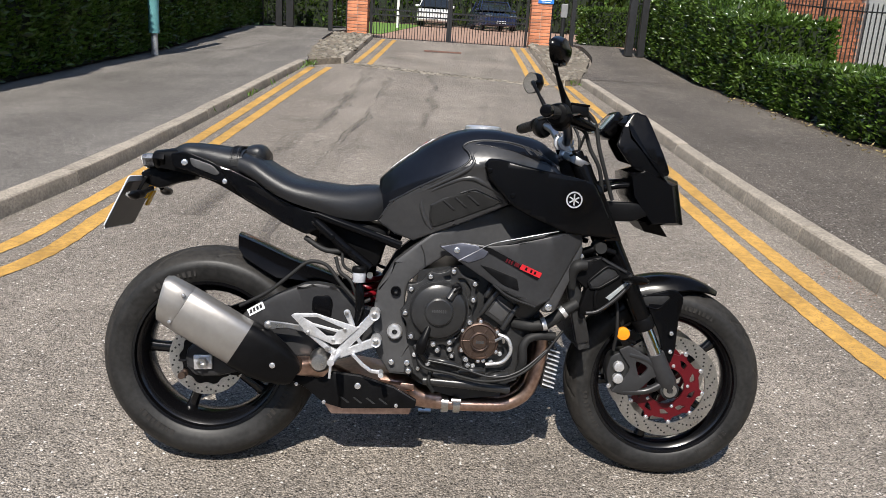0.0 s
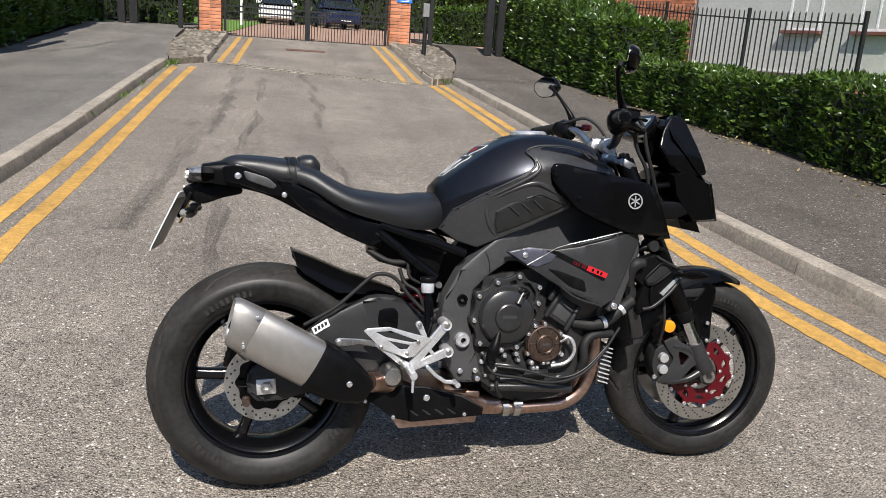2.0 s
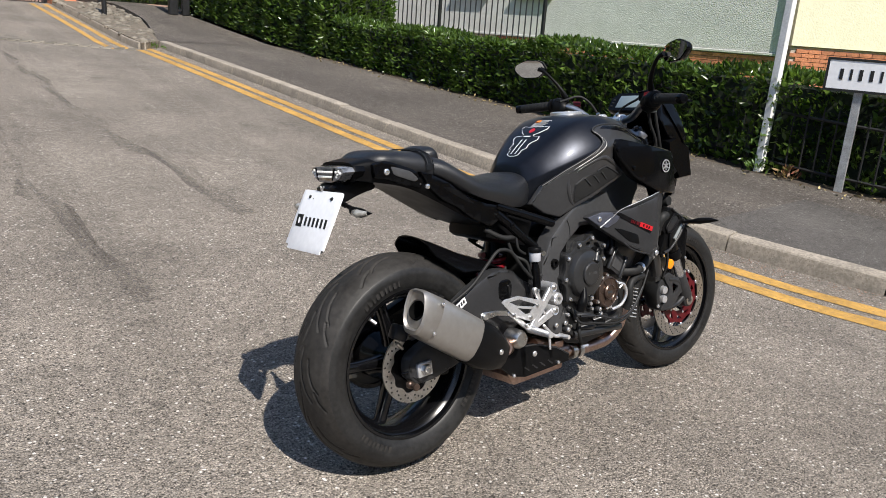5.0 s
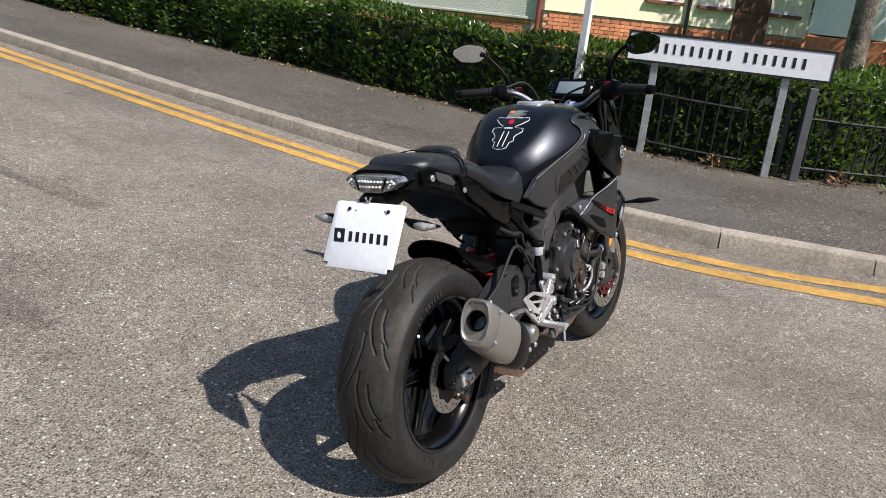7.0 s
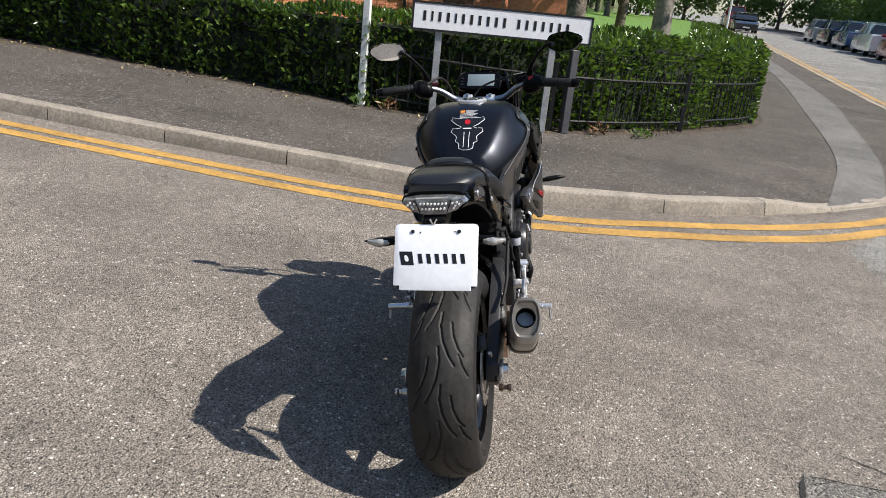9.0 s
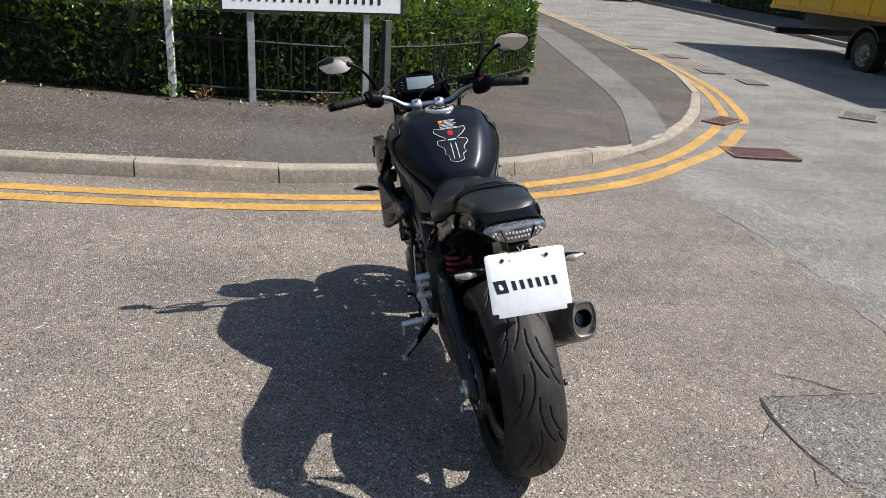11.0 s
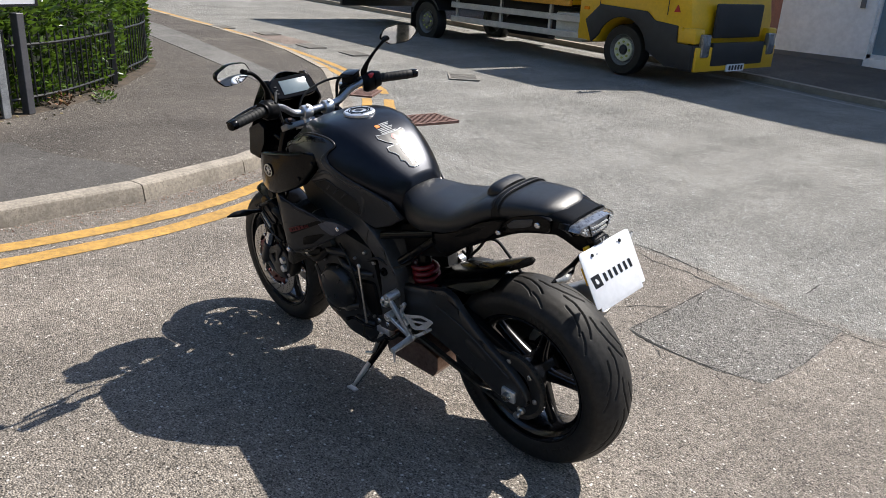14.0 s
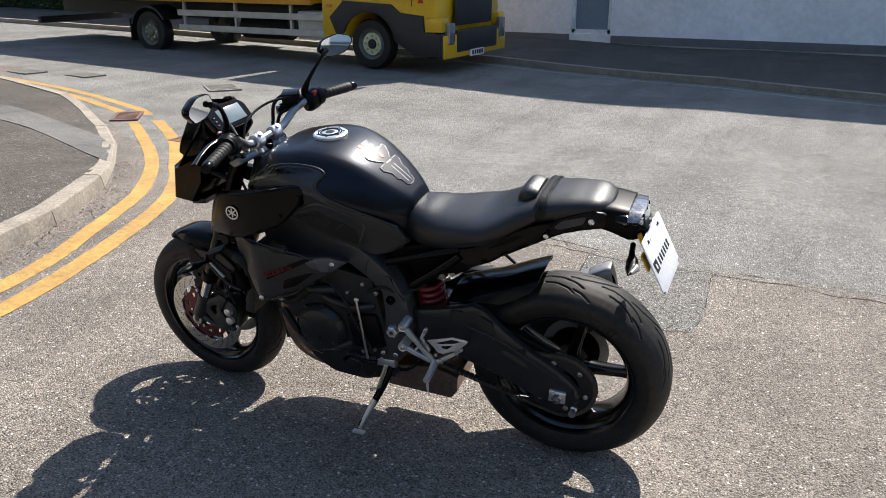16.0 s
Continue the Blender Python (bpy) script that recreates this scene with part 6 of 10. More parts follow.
BIRCH = mat("birch_bark", (0.32, 0.29, 0.25), 0.85, 0, 0.5, 9, 1.0, 26, color2=(0.07, 0.06, 0.05))
tree((8.5, 2.35, gz(8.5, 2.35) + 0.08), 0.135, 3.4, 1.9, 3.0, 6000, 31, "young street tree behind the hedge")
tree((15.5, 0.72, gz(15.5, 0.72) + 0.08), 0.21, 3.2, 3.0, 4.4, 10000, 32, "old tree with a fissured trunk on the lawn", bark=BIRCH)
tree((22, 5.5, gz(22, 5.5) + 0.08), 0.2, 2.2, 3.4, 4.6, 8000, 33, "tree on the lawn", 0.2)
tree((24, 1.5, gz(24, 1.5) + 0.08), 0.16, 2.0, 3.0, 4.4, 7000, 34, "tree on the lawn", 0.2)
for k, (x, y, r) in enumerate(((-16, 50, 6), (-9, 53, 6), (-3, 56, 6.5), (4, 54, 6), (10, 51, 6), (17, 49, 6), (-22, 44, 5.5), (24, 45, 6), (-12, 32, 4), (-8.5, 26, 3.5), (8.5, 32, 3.5))):
    tree((x, y, gz(x, y)), 0.25, 1.2, r, r * 2.0, 7000, 50 + k, "leafy tree beyond the gate", 0.42)
hedge([(x, 47.5) for x in np.linspace(-22, 22, 20)], 2.0, [3.2, 3.0, 3.4, 3.0], 34, 0.34, 9, "dense shrubs behind the car park", back=False)
for k, (x, y) in enumerate(((60, 2), (70, 4), (52, -20), (62, -22), (75, -24), (45, -19.5), (40, 6))):
    tree((x, y, gz(x, y)), 0.22, 2.0, 4.2, 6.5, 4500, 70 + k, "leafy tree far along the street", 0.4)
for k, (x, y) in enumerate(((-14, 6), (-18, 11), (-13, 16), (-22, 3))):
    tree((x, y, gz(x, y)), 0.22, 2.2, 3.6, 5.5, 4500, 90 + k, "leafy tree behind the tall hedge", 0.3)
for k in range(9):
    x = 36 + 7.5 * k
    y = float(np.interp(x, [q[0] for q in far_b], [q[1] for q in far_b])) - 2.2
    tree((x, y, gz(x, y)), 0.2, 0.8, 3.6, 7.0, 3800, 110 + k, "dark leafy tree along the street", 0.36)
for k, (x, y) in enumerate(((88, 0), (97, 4), (84, 6), (76, 3), (106, -14), (109, -8), (104, -19), (112, -2))):
    tree((x, y, gz(x, y)), 0.25, 1.0, 5.0, 9.0, 3800, 130 + k, "leafy tree at the end of the street", 0.5)
lampf = empty("street_lamp", pose(46, -4.9, gz(46, -4.9)), "slim white street lamp far along the street", "street lamp")
part("column", cyl_bm((0, 0, 0), (0, 0, 7), 0.07, 0.045, 10), POLE_W, lampf)
part("head", box_bm(0.7, 0.2, 0.1, (-0.3, -0.1, 7), None, 0.03), GALV, lampf)
stake = empty("marker_post", pose(-2.6, 33, gz(0, 33)), "short white marker post on the verge", "post")
part("post", cyl_bm((0, 0, 0), (0, 0, 1.1), 0.07, 0.06, 10), POLE_W, stake)
strip("ground_verge", [(-30, 22), (-30, 46)], [(-2.2, 22), (-2.2, 46)], 0.02, GRASS, "green verge beside the car park", "lawn", 4)

# ---- the motorcycle: x ahead, y to its left, z up, from under its rear axle ----
BIKE = pose(-0.669, 2.160, -0.023, 0, 0, 3.2) @ pose(0, 0, 0, -9.0, 0.35, 0)
bike = empty("motorcycle", BIKE, "matt black naked sports motorcycle leaning on its side stand", "motorcycle")
RR, RF, WB = 0.320, 0.300, 1.372


def cells_bm(own, cell):
    """Cuts a flat sheet in x-z along a square grid, so that it can bend."""
    xs = [v.co.x for v in own.verts]
    zs = [v.co.z for v in own.verts]
    for k in range(math.floor(min(xs) / cell) + 1, math.ceil(max(xs) / cell)):
        bmesh.ops.bisect_plane(own, geom=own.verts[:] + own.edges[:] + own.faces[:], plane_co=(k * cell, 0, 0), plane_no=(1, 0, 0))
    for k in range(math.floor(min(zs) / cell) + 1, math.ceil(max(zs) / cell)):
        bmesh.ops.bisect_plane(own, geom=own.verts[:] + own.edges[:] + own.faces[:], plane_co=(0, 0, k * cell), plane_no=(0, 0, 1))


def panel(name, outline, side, y, thick, material, parent, bend=None, bevel=0.004, cell=0.03, holes=(), label="", smooth=35):
    """A body panel of a side: outline in x-z, its outer face at distance y (plus bend) from the middle plane."""
    own = bmesh.new()
    edges = []
    for ring in (outline, *holes):
        vs = [own.verts.new((x, 0, z)) for x, z in ring]
        edges += [own.edges.new((vs[i], vs[(i + 1) % len(vs)])) for i in range(len(vs))]
    bmesh.ops.triangle_fill(own, edges=edges, use_beauty=True)
    if bend:
        cells_bm(own, cell)
    ret = bmesh.ops.extrude_face_region(own, geom=own.faces[:])
    outer = {v for v in ret["geom"] if isinstance(v, bmesh.types.BMVert)}
    rim = [e for e in own.edges if e.verts[0] in outer and e.verts[1] in outer and any(not all(v in outer for v in f.verts) for f in e.link_faces)]
    for v in own.verts:
        v.co.y = y if v in outer else y - thick
    bmesh.ops.recalc_face_normals(own, faces=own.faces)
    if bevel:
        bmesh.ops.bevel(own, geom=rim, offset=bevel, segments=2, affect="EDGES", profile=0.5)
    for v in own.verts:
        v.co.y = side * (v.co.y + (bend(v.co.x, v.co.z) if bend else 0))
    bmesh.ops.recalc_face_normals(own, faces=own.faces)
    return part(name, own, material, parent, label, smooth)


def bolt(at, parent, r=0.007, side=-1, material=None, h=0.006, name="bolt"):
    """A round-headed screw with a socket, its axis across the machine."""
    a = Vector(at)
    bm = cyl_bm(a, a + Vector((0, side * h, 0)), r, r * 0.9, 12, bevel=r * 0.2)
    cyl_bm(a + Vector((0, side * (h - 0.001), 0)), a + Vector((0, side * (h + 0.0006), 0)), r * 0.45, r * 0.45, 6, bm)
    return part(name, bm, material or ZINC, parent, smooth=40)


def smooth_rows(rows, n):
    """Rows of numbers, spread to n rows by a smooth curve through them, with the first number as the way along."""
    rows = np.array(rows, float)
    x = np.linspace(rows[0, 0], rows[-1, 0], n)
    out = [x]
    t = rows[:, 0]
    for k in range(1, rows.shape[1]):
        v = rows[:, k]
        m = np.gradient(v, t)
        i = np.clip(np.searchsorted(t, x) - 1, 0, len(t) - 2)
        h = t[i + 1] - t[i]
        s = (x - t[i]) / h
        out.append((2 * s**3 - 3 * s**2 + 1) * v[i] + (s**3 - 2 * s**2 + s) * h * m[i] + (-2 * s**3 + 3 * s**2) * v[i + 1] + (s**3 - s**2) * h * m[i + 1])
    return np.array(out).T


def body_loft(rows, n=28, m=9, power=2.4):
    """A closed body along x from rows (x, top, widest z, half width, bottom z, bottom half width)."""
    rings = []
    for x, top, zm, w, zb, wb in smooth_rows(rows, n):
        half = []
        for k in range(m + 1):
            a = math.pi / 2 * k / m
            half.append((w * math.cos(a) ** (2 / power), zm + (top - zm) * math.sin(a) ** (2 / power)))
        right = [(-y, z) for y, z in half]
        ring = [(-wb, zb), ((-wb - w) / 2, (zb + zm) / 2)] + right + [(y, z) for y, z in half[::-1]][1:] + [((wb + w) / 2, (zb + zm) / 2), (wb, zb)]
        rings.append([(x, y, z) for y, z in ring])
    return loft_bm(rings)


# -- wheels --
def tyre_mesh(name, parent, R, profile, nu, nv, grooves, pitch_n, depth):
    """A tyre whose tread is cut with curved grooves; profile: (radius, half width) from the bead to the crown."""
    prof = np.array(profile)
    full = np.vstack([prof * (1, -1), (prof * (1, 1))[::-1][1:]])
    seg = np.r_[0, np.cumsum(np.hypot(*np.diff(full, axis=0).T))]
    s = np.linspace(0, seg[-1], nv)
    rr, yy = np.interp(s, seg, full[:, 0]), np.interp(s, seg, full[:, 1])
    for _ in range(6):
        rr[1:-1] = 0.5 * rr[1:-1] + 0.25 * (rr[:-2] + rr[2:])
        yy[1:-1] = 0.5 * yy[1:-1] + 0.25 * (yy[:-2] + yy[2:])
    mid = seg[-1] / 2
    lat = s - mid
    period = 2 * math.pi * R / pitch_n
    u = np.arange(nu) * 2 * math.pi * R / nu
    U, V = np.meshgrid(u, lat, indexing="ij")
    cut = np.zeros_like(U)
    for side, shift in ((1, 0.0), (-1, 0.5)):
        uu = (U / period + shift) % 1.0 * period
        for line, wide in grooves:
            for (a0, b0), (a1, b1) in zip(line, line[1:]):
                for wrap in (-period, 0, period):
                    px, py = uu + wrap - a0, side * V - b0
                    dx, dy = a1 - a0, b1 - b0
                    t = np.clip((px * dx + py * dy) / (dx * dx + dy * dy), 0, 1)
                    d = np.hypot(px - t * dx, py - t * dy)
                    cut = np.maximum(cut, np.clip((wide / 2 + 0.0012 - d) / 0.0014, 0, 1))
    rad = rr[None, :] - depth * cut
    ang = u[:, None] / R
    verts = np.stack([rad * np.cos(ang), np.broadcast_to(yy, rad.shape), rad * np.sin(ang)], -1).reshape(-1, 3)
    i, j = np.meshgrid(np.arange(nu), np.arange(nv - 1), indexing="ij")
    i2 = (i + 1) % nu
    faces = np.stack([i * nv + j, i * nv + j + 1, i2 * nv + j + 1, i2 * nv + j], -1).reshape(-1, 4)
    me = bpy.data.meshes.new(name)
    me.vertices.add(len(verts))
    me.vertices.foreach_set("co", verts.ravel())
    me.loops.add(faces.size)
    me.loops.foreach_set("vertex_index", faces.ravel())
    me.polygons.add(len(faces))
    me.polygons.foreach_set("loop_start", np.arange(len(faces)) * 4)
    me.polygons.foreach_set("loop_total", np.full(len(faces), 4))
    me.materials.append(TYRE)
    me.materials.append(TYRE_T)
    tread = (np.abs(lat[:-1]) < seg[-1] / 2 * 0.56).astype(int)
    me.polygons.foreach_set("material_index", np.tile(tread, nu))
    me.polygons.foreach_set("use_smooth", np.ones(len(faces), bool))
    me.update()
    me.validate()
    ob = new(name, me)
    ob.parent = parent
    return tagged(ob, "black rubber tyre with curved tread grooves")


def spoke_bm(a, r0, r1, w0, w1, t0, t1, twist=0.0):
    """One tapered wheel spoke at angle a."""
    rings = []
    for s in np.linspace(0, 1, 7):
        r, w, t = r0 + (r1 - r0) * s, w0 + (w1 - w0) * s + 0.012 * (abs(2 * s - 1) ** 3), t0 + (t1 - t0) * s
        ca, sa = math.cos(a + twist * s), math.sin(a + twist * s)
        ring = []
        for k in range(10):
            q = 2 * math.pi * k / 10
            e, f = math.copysign(abs(math.cos(q)) ** 0.6, math.cos(q)) * w / 2, math.copysign(abs(math.sin(q)) ** 0.6, math.sin(q)) * t / 2
            ring.append((r * ca - e * sa, f, r * sa + e * ca))
        rings.append(ring)
    return loft_bm(rings)


def disc_dots(parent, r_list, y, side, count, r=0.0032):
    bm = None
    for i in range(count):
        a = 2 * math.pi * i / count
        rad = r_list[i % len(r_list)]
        p = Vector((rad * math.cos(a), y, rad * math.sin(a)))
        bm = cyl_bm(p, p + Vector((0, side * 0.0007, 0)), r, r, 8, bm)
    return part("drilled_hole", bm, IRON, parent, "dark row of drilled holes")


rear_wheel = new("rear_wheel")
rear_wheel.parent = bike
rear_wheel.matrix_basis = pose(0, 0, RR)
RGROOVES = [([(0.00, 0.004), (0.040, 0.000), (0.085, 0.008), (0.125, 0.024), (0.150, 0.040)], 0.0040),
            ([(0.030, 0.030), (0.070, 0.036), (0.105, 0.050), (0.125, 0.064)], 0.0036),
            ([(0.120, 0.052), (0.150, 0.062), (0.180, 0.080)], 0.0034)]
tyre_mesh("tyre", rear_wheel, RR, [(0.214, 0.070), (0.226, 0.082), (0.245, 0.090), (0.268, 0.0945), (0.284, 0.090), (0.299, 0.074), (0.311, 0.052), (0.318, 0.027), (0.320, 0.0)], 860, 136, RGROOVES, 10, 0.0050)
rim = part("rim", lathe_bm([(0.224, 0.074), (0.222, 0.081), (0.214, 0.080), (0.211, 0.066), (0.200, 0.058), (0.190, 0.040), (0.186, 0.0), (0.190, -0.040), (0.200, -0.058), (0.211, -0.066), (0.214, -0.080), (0.222, -0.081), (0.224, -0.074), (0.216, -0.06), (0.198, 0), (0.216, 0.06)], 96, closed=True), GLOSS_K, rear_wheel, "gloss black cast rim", 40)
for k in range(5):
    part("spoke", spoke_bm(radians(250 + 72 * k), 0.04, 0.196, 0.040, 0.026, 0.050, 0.034), GLOSS_K, rear_wheel, smooth=50)
part("hub", lathe_bm([(0.0, -0.085), (0.045, -0.085), (0.05, -0.06), (0.058, -0.02), (0.058, 0.03), (0.075, 0.06), (0.075, 0.112), (0.0, 0.112)], 40), SATIN_K, rear_wheel, smooth=35)
rdisc = part("brake_disc", ring_holes_bm(0.078, 0.110, -0.092, -0.087, 0.004, 10), STEEL, rear_wheel, "drilled steel brake disc", 30)
disc_dots(rdisc, (0.089, 0.096, 0.103), -0.092, -1, 48)
part("disc_carrier", ring_holes_bm(0.04, 0.081, -0.090, -0.080, 0.003, 5, 60), SATIN_K, rear_wheel, smooth=30)
spb = lathe_bm([(0.06, 0.113), (0.108, 0.113), (0.110, 0.116), (0.108, 0.119), (0.06, 0.119)], 84, closed=True)
for k in range(42):
    a = 2 * math.pi * k / 42
    box_bm(0.012, 0.005, 0.008, (0.112 * math.cos(a), 0.116, 0.112 * math.sin(a)), Matrix.Rotation(-a, 4, "Y"), 0.0, bm=spb)
sprocket = part("sprocket", spb, ENGINE_K, rear_wheel, "dark toothed chain sprocket", 30)
for k in range(6):
    a = 2 * math.pi * k / 6 + 0.3
    bolt((0.084 * math.cos(a), 0.119, 0.084 * math.sin(a)), sprocket, 0.009, 1, STEEL)
part("valve", cyl_bm((-0.118, -0.03, 0.155), (-0.10, -0.055, 0.135), 0.005, 0.005, 10), ALU, rear_wheel)

front_wheel = new("front_wheel")
front_wheel.parent = bike
front_wheel.matrix_basis = pose(WB, 0, RF)
FGROOVES = [([(0.00, 0.012), (0.03, 0.010), (0.065, 0.022), (0.09, 0.042)], 0.005), ([(0.085, 0.012), (0.12, 0.026), (0.14, 0.045)], 0.0042), ([(0.14, 0.042), (0.16, 0.056)], 0.0038)]
tyre_mesh("tyre", front_wheel, RF, [(0.214, 0.044), (0.224, 0.053), (0.240, 0.058), (0.254, 0.060), (0.268, 0.056), (0.282, 0.046), (0.293, 0.031), (0.299, 0.015), (0.300, 0.0)], 680, 84, FGROOVES, 10, 0.004)
part("rim", lathe_bm([(0.224, 0.046), (0.222, 0.053), (0.214, 0.052), (0.211, 0.040), (0.202, 0.034), (0.193, 0.02), (0.191, 0.0), (0.193, -0.02), (0.202, -0.034), (0.211, -0.040), (0.214, -0.052), (0.222, -0.053), (0.224, -0.046), (0.214, -0.03), (0.200, 0), (0.214, 0.03)], 96, closed=True), GLOSS_K, front_wheel, "gloss black cast rim", 40)
for k in range(5):
    part("spoke", spoke_bm(radians(40 + 72 * k), 0.03, 0.200, 0.032, 0.022, 0.036, 0.026), GLOSS_K, front_wheel, smooth=50)
part("hub", lathe_bm([(0.0, -0.065), (0.03, -0.065), (0.036, -0.05), (0.04, 0.0), (0.036, 0.05), (0.03, 0.065), (0.0, 0.065)], 36), SATIN_K, front_wheel, smooth=35)
for s in (-1, 1):
    fd = part("brake_disc", ring_holes_bm(0.1185, 0.157, s * 0.068, s * 0.073, 0.0, 10), STEEL, front_wheel, "drilled steel brake disc", 30)
    disc_dots(fd, (0.127, 0.134, 0.141, 0.148), s * 0.073, s, 88, 0.003)
    def polar(r, a):
        return (r * math.cos(a), r * math.sin(a))
    rim_line = [polar(0.1005 + 0.0145 * max(0.0, math.cos(10 * a)) ** 2, a + 0.48) for a in np.linspace(0, 2 * math.pi, 121)[:-1]]
    wins = [rounded([polar(0.074, a0 + 0.16), polar(0.074, a0 + 0.36), polar(0.091, a0 + 0.54), polar(0.091, a0 + 0.24)], 0.25) for a0 in np.arange(10) * 2 * math.pi / 10]
    cb = plate_bm(rim_line, min(s * 0.066, s * 0.074), max(s * 0.066, s * 0.074), 0.0, holes=[[polar(0.056, a) for a in np.linspace(0, 2 * math.pi, 41)[:-1]], *wins])
    fc = part("disc_carrier", cb, RED, fd, "red anodised brake disc carrier", 30)
    for k in range(10):
        a = 2 * math.pi * k / 10 + 0.48
        bolt((0.1135 * math.cos(a), s * 0.074, 0.1135 * math.sin(a)), fd, 0.0078, s, ZINC, 0.004, "rivet")
        if k % 2:
            bolt((0.0655 * math.cos(a + 0.2), s * 0.074, 0.0655 * math.sin(a + 0.2)), fc, 0.006, s, ZINC, 0.004)

def wall_bars(wheel, r, y, h, arcs):
    """Raised moulded bars on the walls of a tyre."""
    for s in (-1, 1):
        bm = None
        for a0, n, step in arcs:
            for k in range(n):
                a = radians(a0 + step * k)
                bm = box_bm(h, 0.0026, r * radians(step) * (0.62 if k % 3 else 0.40), (r * math.cos(a), s * y, r * math.sin(a)), Matrix.Rotation(-a, 4, "Y"), bm=bm)
        tagged(part("wall_lettering", bm, TYRE_T, wheel), "raised moulded marks on the tyre wall", kind="stuff")


wall_bars(rear_wheel, 0.250, 0.0912, 0.018, ((100, 9, 3.6), (222, 8, 3.6), (318, 9, 3.6)))
wall_bars(front_wheel, 0.243, 0.0588, 0.013, ((60, 8, 3.4), (190, 9, 3.4), (300, 8, 3.4)))

# -- forks, fender, brakes --
for s in (-1, 1):
    fork = part("fork_tube", cyl_bm((1.045, s * 0.103, 0.965), (1.278, s * 0.103, 0.495), 0.027, 0.0275, 24, bevel=0.003), SATIN_K, bike, "black upside-down fork tube", 40)
    part("fork_seal", cyl_bm((1.270, s * 0.103, 0.511), (1.286, s * 0.103, 0.478), 0.031, 0.030, 24, bevel=0.003), MATT_K, fork, smooth=40)
    part("fork_slider", cyl_bm((1.283, s * 0.103, 0.485), (1.348, s * 0.103, 0.352), 0.0215, None, 24), CHROME, fork, "polished chrome fork slider", 40)
    foot = tube_bm([(1.322, s * 0.103, 0.405), (1.342, s * 0.103, 0.362), (1.364, s * 0.101, 0.322), (1.374, s * 0.100, 0.292)], [0.0265, 0.028, 0.030, 0.020], 16)
    cyl_bm((WB, s * 0.070, 0.300), (WB, s * 0.118, 0.300), 0.030, 0.028, 24, foot, 0.003)
    part("fork_foot", foot, GREY_P, fork, "dark grey cast fork foot", 40)
    part("axle_nut", lathe_bm([(0.010, s * 0.112), (0.020, s * 0.112), (0.020, s * 0.124), (0.010, s * 0.124), (0.009, s * 0.114)], 24, closed=True, m=pose(WB, 0, 0.300)), STEEL, fork, smooth=30)
    # radial caliper behind the leg
    cal = part("brake_caliper", plate_bm(rounded([(1.190, 0.392), (1.232, 0.412), (1.262, 0.392), (1.262, 0.300), (1.235, 0.268), (1.196, 0.286), (1.180, 0.340)], 0.3), s * 0.048, s * 0.110, 0.006), ENGINE_K, bike, "black radial brake caliper", 40)
    arm = tube_bm([(1.345, s * 0.108, 0.345), (1.300, s * 0.110, 0.385), (1.245, s * 0.108, 0.400)], [0.013, 0.011, 0.013], 10)
    tube_bm([(1.350, s * 0.108, 0.315), (1.300, s * 0.110, 0.290), (1.235, s * 0.108, 0.285)], [0.013, 0.010, 0.012], 10, bm=arm)
    part("caliper_bracket", arm, ENGINE_K, cal, smooth=40)
    part("caliper_mount", plate_bm(rounded([(1.210, 0.414), (1.240, 0.429), (1.324, 0.385), (1.377, 0.350), (1.319, 0.335), (1.288, 0.301), (1.259, 0.276), (1.195, 0.284), (1.234, 0.329), (1.250, 0.360)], 0.15), min(s * 0.108, s * 0.119), max(s * 0.108, s * 0.119), 0.003, holes=[rounded([(1.262, 0.385), (1.305, 0.365), (1.278, 0.330)], 0.25)]), GREY_P, cal, "dark grey cast caliper mount", 30)
    for zz in (0.362, 0.326):
        cap = lathe_bm([(0.0, s * 0.124), (0.008, s * 0.125), (0.0145, s * 0.123), (0.0165, s * 0.108)], 24, m=pose(1.216, 0, zz))
        part("piston_cap", cap, ALU, cal, "bare aluminium piston cap", 40)
    bolt((1.192, s * 0.108, 0.300), cal, 0.008, s)
    bolt((1.248, s * 0.108, 0.400), cal, 0.008, s)
    # amber reflector and its bracket
    if s < 0:
        refl = part("reflector", lathe_bm([(0.0, s * 0.146), (0.012, s * 0.1465), (0.0185, s * 0.144), (0.0195, s * 0.140), (0.0195, s * 0.134), (0.0, s * 0.134)], 28, m=pose(1.214, 0, 0.468)), AMBER, bike, "round amber side reflector", 40)
        part("reflector_bracket", tube_bm([(1.214, s * 0.134, 0.462), (1.230, s * 0.125, 0.448), (1.258, s * 0.112, 0.435)], 0.005, 8), MATT_K, refl)
    # front turn lamp
    part("indicator", tube_bm([(1.175, s * 0.205, 0.632), (1.185, s * 0.235, 0.636), (1.192, s * 0.265, 0.640), (1.198, s * 0.305, 0.645), (1.200, s * 0.336, 0.646)], [0.007, 0.009, 0.016, 0.013, 0.003], 12, flat=(1.25, 0.75)), MATT_K, bike, "slim black front turn lamp", 50)
    # leg of the fender
    panel("fender_leg", rounded([(1.286, 0.575), (1.370, 0.600), (1.400, 0.575), (1.388, 0.500), (1.386, 0.414), (1.374, 0.371), (1.352, 0.395), (1.330, 0.470), (1.296, 0.530)], 0.25), s, 0.078, 0.008, SATIN_K, bike, lambda x, z: 0.010 * (0.6 - z) / 0.2)
    inset = [(1.272, 0.574), (1.352, 0.582), (1.360, 0.572), (1.323, 0.534), (1.282, 0.544)]
    recess = panel("fender_recess", rounded(inset, 0.2), s, 0.0805, 0.004, IRON, bike, None, 0.001)
